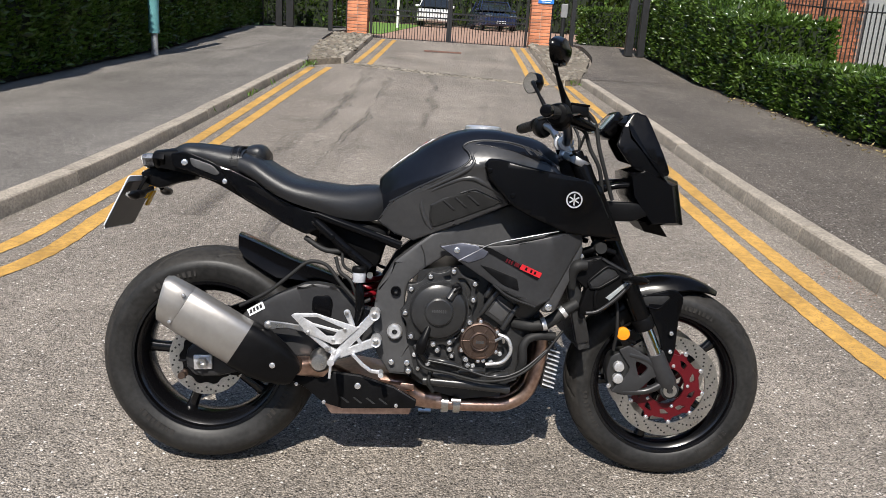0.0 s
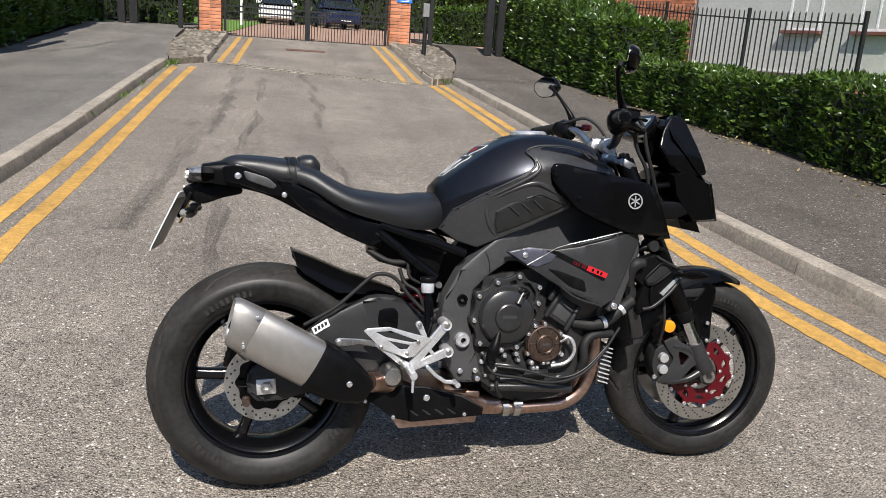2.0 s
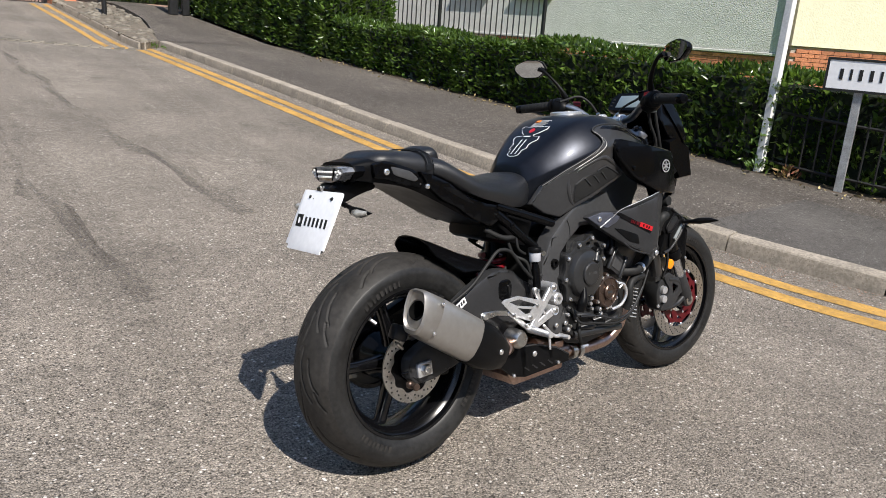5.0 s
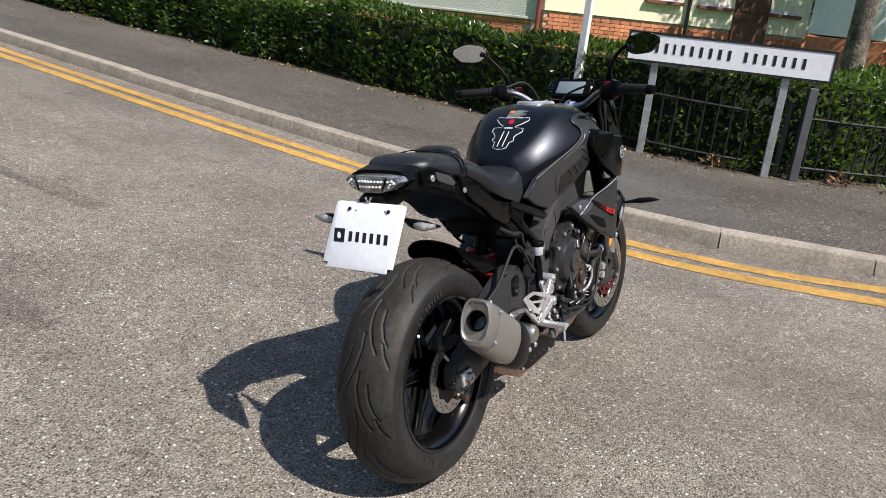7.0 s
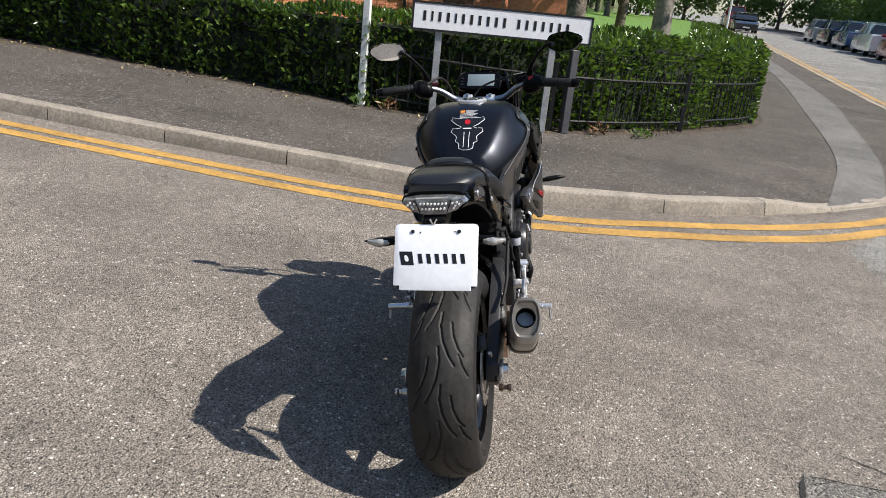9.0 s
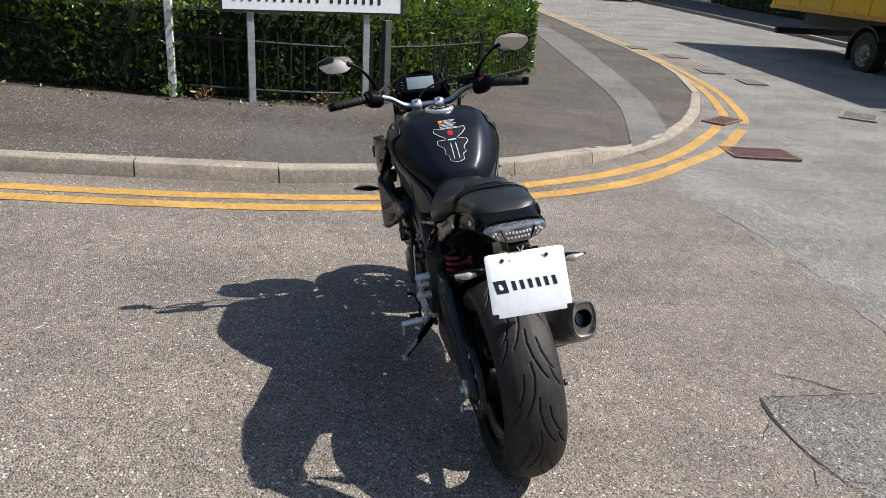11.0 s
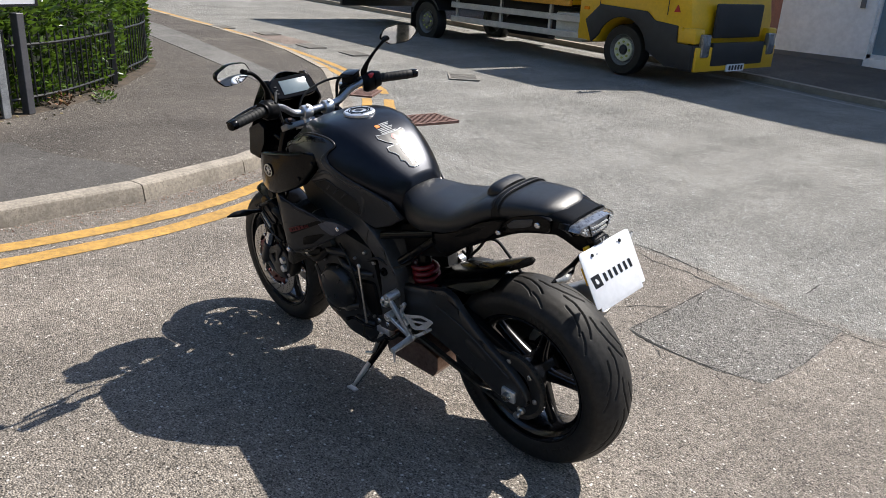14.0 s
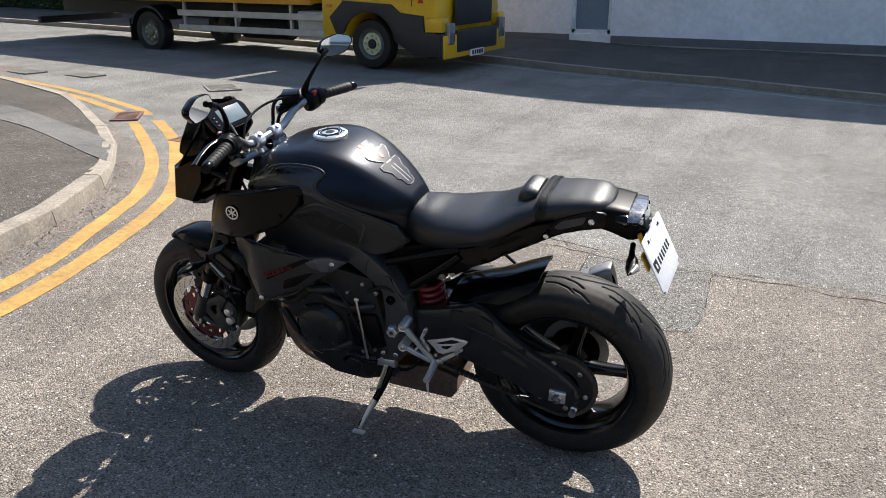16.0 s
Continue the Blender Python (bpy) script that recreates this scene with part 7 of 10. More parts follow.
    part("recess_edge", tube_bm([(x, s * 0.081, z) for x, z in rounded(inset, 0.2) + rounded(inset, 0.2)[:1]], 0.0028, 8, 1, smooth_path=False), SATIN_K, recess, smooth=60)
    for p in ((1.366, 0.468), (1.368, 0.412)):
        bolt((p[0], s * 0.094, p[1]), bike, 0.007, s)

fend = []
for a in np.linspace(radians(64), radians(132), 20):
    q = (a - radians(64)) / radians(68)
    w = 0.030 + 0.046 * min(1, q * 3.2) ** 0.6
    drop = 0.012 + 0.050 * min(1, q * 1.6)
    base = 0.334 - 0.010 * (1 - min(1, q * 4))
    sec = []
    for inner in (0, 1):
        arc = []
        for t in np.linspace(-1, 1, 13):
            y = w * math.copysign(abs(t) ** 0.75, t) - (0.003 * math.copysign(1, t) if inner else 0)
            r = base - drop * abs(t) ** 3.2 - (0.004 if inner else 0)
            arc.append((WB + r * math.cos(a), y, RF + r * math.sin(a)))
        sec += arc if not inner else arc[::-1]
    fend.append(sec)
part("front_fender", loft_bm(fend), SATIN_K, bike, "satin black front mudguard", 45)

# -- tank and its covers --
TANK_ROWS = [(0.472, 0.872, 0.815, 0.075, 0.745, 0.07), (0.50, 0.898, 0.830, 0.108, 0.745, 0.09), (0.56, 0.948, 0.858, 0.150, 0.745, 0.11), (0.63, 0.998, 0.885, 0.182, 0.765, 0.14),
             (0.70, 1.026, 0.912, 0.200, 0.80, 0.16), (0.78, 1.034, 0.932, 0.204, 0.84, 0.17), (0.86, 1.024, 0.940, 0.192, 0.86, 0.16), (0.93, 1.008, 0.938, 0.165, 0.87, 0.14), (0.985, 0.975, 0.92, 0.12, 0.88, 0.10)]
TANK_SECTION = [(1.0, 0.0), (0.985, 0.09), (0.94, 0.26), (0.87, 0.46), (0.79, 0.64), (0.71, 0.79), (0.645, 0.875), (0.58, 0.915), (0.46, 0.948), (0.31, 0.975), (0.15, 0.994), (0.0, 1.0)]


def tank_ring(x, top, zm, w, zb, wb):
    """A section of the tank: gently domed top, a shoulder, and flat sloping flanks."""
    half = [(w * a, zm + (top - zm) * b) for a, b in TANK_SECTION]
    ring = [(-wb, zb), ((-wb - w) / 2, (zb + zm) / 2)] + [(-y, z) for y, z in half] + half[::-1][1:] + [((wb + w) / 2, (zb + zm) / 2), (wb, zb)]
    return [(x, y, z) for y, z in ring]


tank_bm = loft_bm([tank_ring(*row) for row in smooth_rows(TANK_ROWS, 40)])
from mathutils.bvhtree import BVHTree
TANK_TREE = BVHTree.FromBMesh(tank_bm)
tank = part("fuel_tank", tank_bm, TANK_P, bike, "gloss blue-black fuel tank", 60)


def on_tank(x, y, lift=0.001):
    hit = TANK_TREE.ray_cast(Vector((x, y, 1.5)), Vector((0, 0, -1)))
    return hit[0] + hit[1] * lift


def tank_patch(name, outline, material, lift, thick, label="", cell=0.012, parent=None):
    """A thin sheet that lies on the tank; outline in x-y seen from above."""
    own = bmesh.new()
    vs = [own.verts.new((x, 0, y)) for x, y in outline]
    bmesh.ops.triangle_fill(own, edges=[own.edges.new((vs[i], vs[(i + 1) % len(vs)])) for i in range(len(vs))], use_beauty=True)
    cells_bm(own, cell)
    ret = bmesh.ops.extrude_face_region(own, geom=own.faces[:])
    top = {v for v in ret["geom"] if isinstance(v, bmesh.types.BMVert)}
    for v in own.verts:
        v.co = on_tank(v.co.x, v.co.z, lift + (thick if v in top else -0.001))
    bmesh.ops.recalc_face_normals(own, faces=own.faces)
    return part(name, own, material, parent or tank, label, 50)


PAD = [(0.500, 0.010), (0.506, 0.024), (0.524, 0.026), (0.530, 0.038), (0.545, 0.034), (0.553, 0.040), (0.566, 0.055), (0.578, 0.052), (0.577, 0.026), (0.583, 0.022), (0.594, 0.040), (0.612, 0.058), (0.624, 0.056), (0.617, 0.028), (0.617, 0.0)]
full = PAD + [(x, -y) for x, y in PAD[::-1][1:]]
PAD_EDGE = mat("silver_pad_edge", (0.72, 0.74, 0.76), 0.35)
pad = tank_patch("tank_pad", full, GEL, 0.0014, 0.0012, "smoky clear gel tank pad with a pale outline", 0.008)
ring = [on_tank(x, y, 0.0018) for x, y in full + full[:1]]
part("pad_outline", tube_bm([tuple(p) for p in ring], 0.0013, 6, 2, smooth_path=False), PAD_EDGE, pad, "thin pale outline", 60)
for yy in (-0.009, 0.009):
    tank_patch("pad_stripe", [(0.508, yy - 0.0010), (0.562, yy - 0.0010), (0.562, yy + 0.0010), (0.508, yy + 0.0010)], SIGN_W, 0.0028, 0.0006, parent=pad)
tank_patch("pad_mark", [(0.5735, -0.015), (0.5770, -0.015), (0.5770, 0.015), (0.5735, 0.015)], bpy.data.materials["silver_pad_edge"], 0.0028, 0.0006, parent=pad)
tank_patch("pad_emblem", [(0.600 + 0.010 * math.cos(a), 0.010 * math.sin(a)) for a in np.linspace(0, 2 * math.pi, 18)[:-1]], RED_P, 0.0028, 0.0008, "small red round emblem", parent=pad)
part_ink = mat("grey_print", (0.42, 0.42, 0.42), 0.6)
tank_patch("warning_sticker", [(0.648, 0.030), (0.661, 0.030), (0.661, 0.014), (0.648, 0.014)], mat("orange_sticker", (0.85, 0.24, 0.03), 0.5), 0.0006, 0.0008, "small orange warning sticker", 0.006)
for k in range(7):
    xx = 0.661 - 0.0062 * k
    y1 = 0.010 if k < 3 else 0.030
    tank_patch("sticker_bar", [(xx - 0.0026, y1), (xx, y1), (xx, -0.032 + 0.007 * (k % 3)), (xx - 0.0026, -0.032 + 0.007 * (k % 3))], part_ink, 0.0006, 0.0006, cell=0.01)
capc = on_tank(0.768, 0, 0.0)
cap = part("filler_cap", lathe_bm([(0.0, 0.008), (0.020, 0.0085), (0.028, 0.006), (0.033, 0.0085), (0.050, 0.0075), (0.0545, 0.004), (0.055, -0.01)], 48, m=Matrix.Translation(capc) @ pose(0, 0, 0, 90, 0, 0) @ pose(0, 0, 0, -0, 0, 0)), ALU, tank, "round aluminium filler cap", 30)
part("cap_groove", lathe_bm([(0.034, 0.0080), (0.0345, 0.0092), (0.0385, 0.0092), (0.039, 0.0080)], 40, closed=True, m=Matrix.Translation(capc) @ pose(0, 0, 0, 90, 0, 0)), SATIN_K, cap, "dark ring", 30)
part("cap_lock", lathe_bm([(0.0, 0.0098), (0.013, 0.0098), (0.0145, 0.0085), (0.0145, 0.007)], 24, m=Matrix.Translation(capc) @ pose(0, 0, 0, 90, 0, 0)), GREY_P, cap, smooth=30)
part("cap_ring", lathe_bm([(0.027, 0.0095), (0.0315, 0.0095), (0.0315, 0.006), (0.027, 0.006)], 40, closed=True, m=Matrix.Translation(capc) @ pose(0, 0, 0, 90, 0, 0)), SATIN_K, cap, smooth=30)
for k in range(7):
    a = 2 * math.pi * k / 7
    p = capc + Vector((0.042 * math.cos(a), 0.042 * math.sin(a), 0.0085))
    part("cap_screw", cyl_bm(p - Vector((0, 0, 0.004)), p, 0.0036, None, 10), SATIN_K, cap)


def cover_y(x, z):
    """Half width of the covers beside the tank, which hug the tank where they meet it."""
    a = np.interp(z, [0.68, 0.74, 0.80, 0.86, 0.91, 0.95, 0.985, 1.01, 1.03], [0.150, 0.160, 0.174, 0.188, 0.198, 0.196, 0.17, 0.14, 0.10])
    a = float(a * np.interp(x, [0.47, 0.53, 0.60, 0.70, 0.82, 0.92, 1.0], [0.66, 0.78, 0.91, 1.015, 1.02, 0.95, 0.84]))
    hit = TANK_TREE.ray_cast(Vector((x, 0.5, z)), Vector((0, -1, 0)))
    if hit[0] is None:
        return a
    t = hit[0].y + 0.004
    return max(a, t) if z < 0.93 else a + (t - a) * min(1, (z - 0.93) / 0.04) if t < a else t


def along(pts, s, lift):
    """Lays a line of x-z points on the cover of a side."""
    return [(x, s * (cover_y(x, z) + lift), z) for x, z in pts]


SEAM = [(0.506, 0.806), (0.540, 0.826), (0.578, 0.850), (0.645, 0.886), (0.700, 0.918), (0.721, 0.940), (0.716, 0.960), (0.702, 0.974), (0.716, 0.986), (0.752, 0.994), (0.822, 0.994), (0.887, 0.980), (0.940, 0.955)]
KNEE = [(0.630, 0.742), (0.621, 0.772), (0.622, 0.806), (0.658, 0.828), (0.728, 0.853), (0.749, 0.852), (0.820, 0.826)]
for s in (-1, 1):
    cov = panel("tank_side_cover", SEAM + [(0.975, 0.935), (0.975, 0.905), (0.89, 0.915), (0.785, 0.930), (0.764, 0.918), (0.772, 0.886), (0.808, 0.855), (0.842, 0.823), (0.728, 0.768), (0.633, 0.727), (0.579, 0.701), (0.522, 0.717), (0.472, 0.750), (0.490, 0.780)],
                s, 0.004, 0.016, COVER_P, bike, cover_y, 0.004, 0.014, label="satin dark cover beside the tank", smooth=55)
    part("cover_seam", tube_bm(along(SEAM, s, 0.0), 0.0042, 8, 3), IRON, cov, "dark seam along the tank", 60)
    part("cover_ridge", tube_bm(along([(x + 0.010, z - 0.010) for x, z in SEAM[2:7]], s, 0.0005), [0.004, 0.006, 0.007, 0.006, 0.004], 10, 4), COVER_P, cov, smooth=60)
    part("cover_ridge", tube_bm(along([(0.595, 0.830), (0.656, 0.866), (0.721, 0.889), (0.770, 0.873), (0.840, 0.832)], s, 0.0), [0.003, 0.006, 0.0085, 0.008, 0.004], 10, 4), COVER_P, cov, smooth=60)
    part("cover_ridge", tube_bm(along([(0.597, 0.828), (0.597, 0.799), (0.612, 0.760), (0.630, 0.737)], s, 0.0), [0.003, 0.008, 0.008, 0.005], 10, 4), COVER_P, cov, smooth=60)
    part("cover_seam", tube_bm(along(KNEE + KNEE[:1], s, 0.002), 0.0036, 6, 2, smooth_path=False), IRON, cov)
    pad2 = panel("knee_pad", rounded(KNEE, 0.12), s, 0.0065, 0.010, RUBBER, cov, cover_y, 0.002, 0.016, label="grained black knee pad", smooth=50)
    for k in range(3):
        x0 = 0.652 + 0.034 * k
        panel("pad_ridge", [(x0, 0.822 + 0.009 * k), (x0 + 0.005, 0.824 + 0.009 * k), (x0 + 0.036, 0.800 + 0.009 * k), (x0 + 0.031, 0.797 + 0.009 * k)], s, 0.0095, 0.006, GREY_P, pad2, cover_y, 0.001)
    part("pad_ridge", tube_bm(along([(0.700, 0.846), (0.735, 0.858), (0.752, 0.856), (0.822, 0.829)], s, 0.006), 0.0022, 6, 3), GREY_P, pad2, smooth=60)
    for k in range(3):
        x0 = 0.866 + 0.021 * k
        panel("vent_slot", [(x0, 0.986 - 0.003 * k), (x0 + 0.008, 0.984 - 0.003 * k), (x0 + 0.030, 0.962 - 0.002 * k), (x0 + 0.022, 0.962 - 0.002 * k)], s, 0.007, 0.01, GREY_P, cov, cover_y, 0.001, 0.012)
    panel("upper_cover", rounded([(0.730, 0.982), (0.760, 0.981), (0.840, 0.970), (0.920, 0.942), (0.968, 0.930), (0.955, 0.947), (0.890, 0.974), (0.825, 0.990), (0.755, 0.992)], 0.15), s, 0.0055, 0.006, GLOSS_K, cov, cover_y, 0.001, 0.012, label="gloss black upper cover", smooth=55)
    wing = plate_bm(rounded([(0.868, 0.985), (0.900, 0.978), (0.965, 0.948), (0.985, 0.926), (0.975, 0.912), (0.880, 0.925), (0.852, 0.945)], 0.2), min(s * 0.120, s * 0.182), max(s * 0.120, s * 0.182), 0.010)
    for v in wing.verts:
        v.co.z -= 0.30 * max(0.0, abs(v.co.y) - 0.13)
    part("cover_wing", wing, GLOSS_K, cov, "gloss black raised end of the cover", 50)
    # air scoop
    def scoop_y(x, z, q=0.214):
        return q + 0.030 * math.sin(math.pi * min(1, max(0, (x - 0.74) / 0.42))) - 0.7 * (z - 0.84) ** 2 - 0.02 * max(0, (x - 1.05) / 0.1)
    sc = panel("air_scoop", rounded([(0.757, 0.930), (0.772, 0.946), (0.800, 0.946), (0.870, 0.932), (0.95, 0.918), (1.023, 0.905), (1.062, 0.897), (1.085, 0.862), (1.120, 0.800), (1.150, 0.750), (1.125, 0.743), (1.058, 0.750), (0.994, 0.756), (0.904, 0.789), (0.840, 0.820), (0.779, 0.885)], 0.22), s, 0.0, 0.03, SATIN_K, bike, scoop_y, 0.006, 0.02, label="gloss black air scoop", smooth=60)
    panel("scoop_edge", [(1.064, 0.896), (1.085, 0.890), (1.165, 0.738), (1.105, 0.735), (1.130, 0.770)], s, -0.004, 0.03, SATIN_K, sc, scoop_y, 0.003)
    badge = part("badge", lathe_bm([(0.0, s * 0.003), (0.018, s * 0.003), (0.0185, s * 0.0045), (0.0225, s * 0.0045), (0.0235, s * 0.002), (0.0235, s * -0.006)], 36, m=pose(1.006, s * (scoop_y(1.006, 0.848) + 0.001), 0.848)), SATIN_K, sc, "round silver badge")
    bb = ring_holes_bm(0.0185, 0.0225, s * 0.003, s * 0.0056, 0, 1, 40)
    for k in range(3):
        a = radians(90 + 120 * k)
        box_bm(0.030, 0.003, 0.0035, (0, s * 0.004, 0), Matrix.Rotation(a, 4, "Y"), bm=bb)
    bmesh.ops.transform(bb, matrix=pose(1.006, s * (scoop_y(1.006, 0.848) + 0.001), 0.848), verts=bb.verts)
    part("badge_ring", bb, ALU, badge, smooth=30)
    for p in ((0.775, 0.913), (0.84, 0.850)):
        bolt((p[0], s * (scoop_y(*p) - 0.001), p[1]), sc, 0.0075, s, SATIN_K)

# -- seats and tail --
seat = part("rider_seat", body_loft([(0.075, 0.924, 0.880, 0.118, 0.866, 0.112), (0.12, 0.914, 0.862, 0.136, 0.846, 0.128), (0.17, 0.886, 0.834, 0.150, 0.816, 0.142), (0.22, 0.862, 0.812, 0.156, 0.794, 0.148), (0.30, 0.849, 0.792, 0.150, 0.771, 0.142), (0.38, 0.843, 0.775, 0.134, 0.751, 0.126), (0.45, 0.849, 0.775, 0.108, 0.747, 0.100), (0.488, 0.842, 0.790, 0.088, 0.755, 0.082), (0.512, 0.805, 0.785, 0.076, 0.765, 0.072)], 36, 9, 2.9), VINYL, bike, "black grained vinyl rider seat", 60)
pill = part("pillion_seat", body_loft([(-0.130, 0.918, 0.906, 0.044, 0.896, 0.042), (-0.105, 0.933, 0.906, 0.078, 0.894, 0.074), (-0.036, 0.939, 0.901, 0.099, 0.886, 0.094), (0.03, 0.935, 0.886, 0.110, 0.872, 0.104), (0.083, 0.930, 0.878, 0.116, 0.862, 0.110)], 20, 9, 3.0), VINYL, bike, "black vinyl pillion seat", 60)
strap = []
for x0, dz in ((0.048, 0.0035), (0.076, 0.0035)):
    ring = []
    for k in range(23):
        a = math.pi * k / 22
        ring.append((x0, 0.115 * math.copysign(abs(math.cos(a)) ** 0.667, math.cos(a)), 0.880 + (0.9335 - 0.880 + dz) * math.sin(a) ** 0.667))
    strap.append(ring)
sb = bmesh.new()
vv = [[sb.verts.new(p) for p in r] for r in strap]
for k in range(22):
    sb.faces.new((vv[0][k], vv[0][k + 1], vv[1][k + 1], vv[1][k]))
bmesh.ops.solidify(sb, geom=sb.faces[:], thickness=0.004)
part("seat_strap", sb, VINYL, pill, "grab strap across the seat", 40)
for x0 in (0.054, 0.070):
    part("strap_seam", tube_bm([(x0, 0.1155 * math.copysign(abs(math.cos(a)) ** 0.667, math.cos(a)), 0.880 + 0.0585 * math.sin(a) ** 0.667) for a in np.linspace(0.15, math.pi - 0.15, 24)], 0.0012, 6, 1), GREY_P, pill)
part("seat_stop", body_loft([(0.085, 0.940, 0.918, 0.060, 0.905, 0.06), (0.105, 0.946, 0.918, 0.068, 0.895, 0.066), (0.128, 0.942, 0.918, 0.066, 0.89, 0.064), (0.142, 0.925, 0.908, 0.055, 0.885, 0.05)], 10, 7, 2.8), VINYL, seat, "raised stop behind the rider", 60)

tail_rows = [(-0.172, 0.912, 0.892, 0.076, 0.864, 0.066), (-0.10, 0.922, 0.890, 0.086, 0.854, 0.078), (0.0, 0.893, 0.868, 0.104, 0.832, 0.090), (0.10, 0.862, 0.830, 0.126, 0.784, 0.105), (0.20, 0.812, 0.780, 0.132, 0.732, 0.110), (0.31, 0.770, 0.735, 0.124, 0.690, 0.105)]
tail = part("tail_fairing", body_loft(tail_rows, 24, 5, 4.0), MATT_K, bike, "matt black tail fairing", 40)
for s in (-1, 1):
    tc2 = panel("tail_side_cover", rounded([(-0.120, 0.905), (-0.080, 0.914), (0.012, 0.884), (0.046, 0.852), (0.034, 0.830), (-0.026, 0.845), (-0.071, 0.860), (-0.112, 0.866)], 0.2), s, 0.0, 0.02, SATIN_K, tail, lambda x, z: 0.099 + 0.10 * (x + 0.08), 0.003, label="satin black tail cover")
    panel("side_fairing", rounded([(0.020, 0.880), (0.068, 0.866), (0.133, 0.838), (0.172, 0.807), (0.262, 0.772), (0.318, 0.760), (0.316, 0.722), (0.276, 0.700), (0.204, 0.730), (0.150, 0.768), (0.098, 0.792), (0.058, 0.826)], 0.15), s, 0.0, 0.02, SATIN_K, tail, lambda x, z: 0.122 + 0.10 * max(0, x - 0.02) * 0.5, 0.004, label="angled satin black side fairing")
    panel("tail_trim", rounded([(-0.066, 0.898), (0.000, 0.880), (0.024, 0.858), (0.012, 0.850), (-0.056, 0.872)], 0.2), s, 0.002, 0.006, FRAME_P, tc2, lambda x, z: 0.099 + 0.10 * (x + 0.08), 0.002)
    bolt((-0.078, s * 0.098, 0.882), tc2, 0.010, s)
    bolt((0.042, s * 0.124, 0.836), tail, 0.008, s)
    panel("tail_rib", [(0.285, 0.735), (0.318, 0.715), (0.322, 0.722), (0.290, 0.742)], s, 0.137, 0.02, MATT_K, tail)
    # rear subframe tubes
    part("subframe_tube", tube_bm([(0.30, s * 0.128, 0.760), (0.366, s * 0.132, 0.739), (0.447, s * 0.134, 0.715), (0.545, s * 0.135, 0.684)], 0.0135, 12), SATIN_K, bike, smooth=50)
    part("subframe_brace", tube_bm([(0.300, s * 0.128, 0.738), (0.35, s * 0.136, 0.699), (0.398, s * 0.138, 0.661), (0.460, s * 0.138, 0.616)], 0.0150, 12), SATIN_K, bike, smooth=50)
    for p in ((0.350, 0.699), (0.398, 0.662)):
        bolt((p[0], s * 0.148, p[1]), bike, 0.009, s, SATIN_K)
    # rear turn lamp
    ri = part("rear_indicator", tube_bm([(-0.185, s * 0.055, 0.798), (-0.190, s * 0.09, 0.792), (-0.195, s * 0.115, 0.786), (-0.200, s * 0.150, 0.784), (-0.198, s * 0.192, 0.786)], [0.006, 0.008, 0.015, 0.016, 0.003], 12, flat=(1.1, 0.8)), MATT_K, bike, "slim black rear turn lamp", 50)
    part("indicator_lens", tube_bm([(-0.2035, s * 0.118, 0.786), (-0.210, s * 0.150, 0.784), (-0.203, s * 0.182, 0.786)], [0.008, 0.0135, 0.006], 10, flat=(0.9, 0.85)), CLEAR, ri, "clear lens", 50)

tl = part("tail_lamp", loft_bm([[(x, y * k * 0.97, z0 - 0.006 + (z - z0) * k2) for y, z in ((-0.096, 0.894), (-0.070, 0.868), (-0.035, 0.856), (0.035, 0.856), (0.070, 0.868), (0.096, 0.894), (0.088, 0.908), (0.04, 0.914), (-0.04, 0.914), (-0.088, 0.908))] for x, k, k2, z0 in ((-0.140, 0.96, 0.96, 0.885), (-0.166, 0.98, 1.0, 0.885), (-0.172, 0.96, 0.95, 0.884))]), SATIN_K, bike, "tail lamp with clear lens and rows of diodes", 40)
part("lens", loft_bm([[(x + 0.12 * abs(y), y * k * 0.97, 0.878 + (z - 0.884) * k) for y, z in ((-0.086, 0.893), (-0.062, 0.874), (-0.030, 0.864), (0.030, 0.864), (0.062, 0.874), (0.086, 0.893), (0.078, 0.903), (0.035, 0.907), (-0.035, 0.907), (-0.078, 0.903))] for x, k in ((-0.176, 1.06), (-0.198, 1.04), (-0.2135, 0.97), (-0.2155, 0.80))]), LENS, tl, "clear plastic lens", 50)
for row, (zz, n) in enumerate(((0.887, 8), (0.874, 7))):
    for k in range(n):
        y = (k - (n - 1) / 2) * 0.0095
        part("diode", cyl_bm((-0.213 + 0.12 * abs(y), y, zz), (-0.2185 + 0.12 * abs(y), y, zz), 0.0032, 0.0028, 8), LED, tl)
for s in (-1, 1):
    for y, zz in ((0.050, 0.887), (0.057, 0.880), (0.061, 0.889), (0.053, 0.874), (0.067, 0.884)):
        part("diode", cyl_bm((-0.202, s * y, zz), (-0.2100, s * y, zz), 0.0035, 0.003, 8), LED, tl)
    part("lens_divider", box_bm(0.004, 0.0022, 0.036, (-0.210, s * 0.041, 0.880), Matrix.Rotation(radians(s * -20), 4, "X")), SATIN_K, tl)

# number plate hanger and plate
hang = part("plate_hanger", plate_bm(rounded([(-0.085, 0.868), (-0.150, 0.868), (-0.196, 0.860), (-0.222, 0.846), (-0.214, 0.815), (-0.170, 0.800), (-0.120, 0.820), (-0.060, 0.834)], 0.25), -0.030, 0.030, 0.006), MATT_K, bike, "black plate hanger", 40)
part("plate_lamp", box_bm(0.030, 0.062, 0.026, (-0.205, 0, 0.838), Matrix.Rotation(radians(-25), 4, "Y"), 0.005), SATIN_K, hang, smooth=40)
emb = bmesh.new()
for s in (-1, 1):
    box_bm(0.003, 0.004, 0.016, (-0.2215, s * 0.005, 0.842), Matrix.Rotation(radians(s * -28), 4, "X"), bm=emb)
part("emblem", emb, ALU, hang)
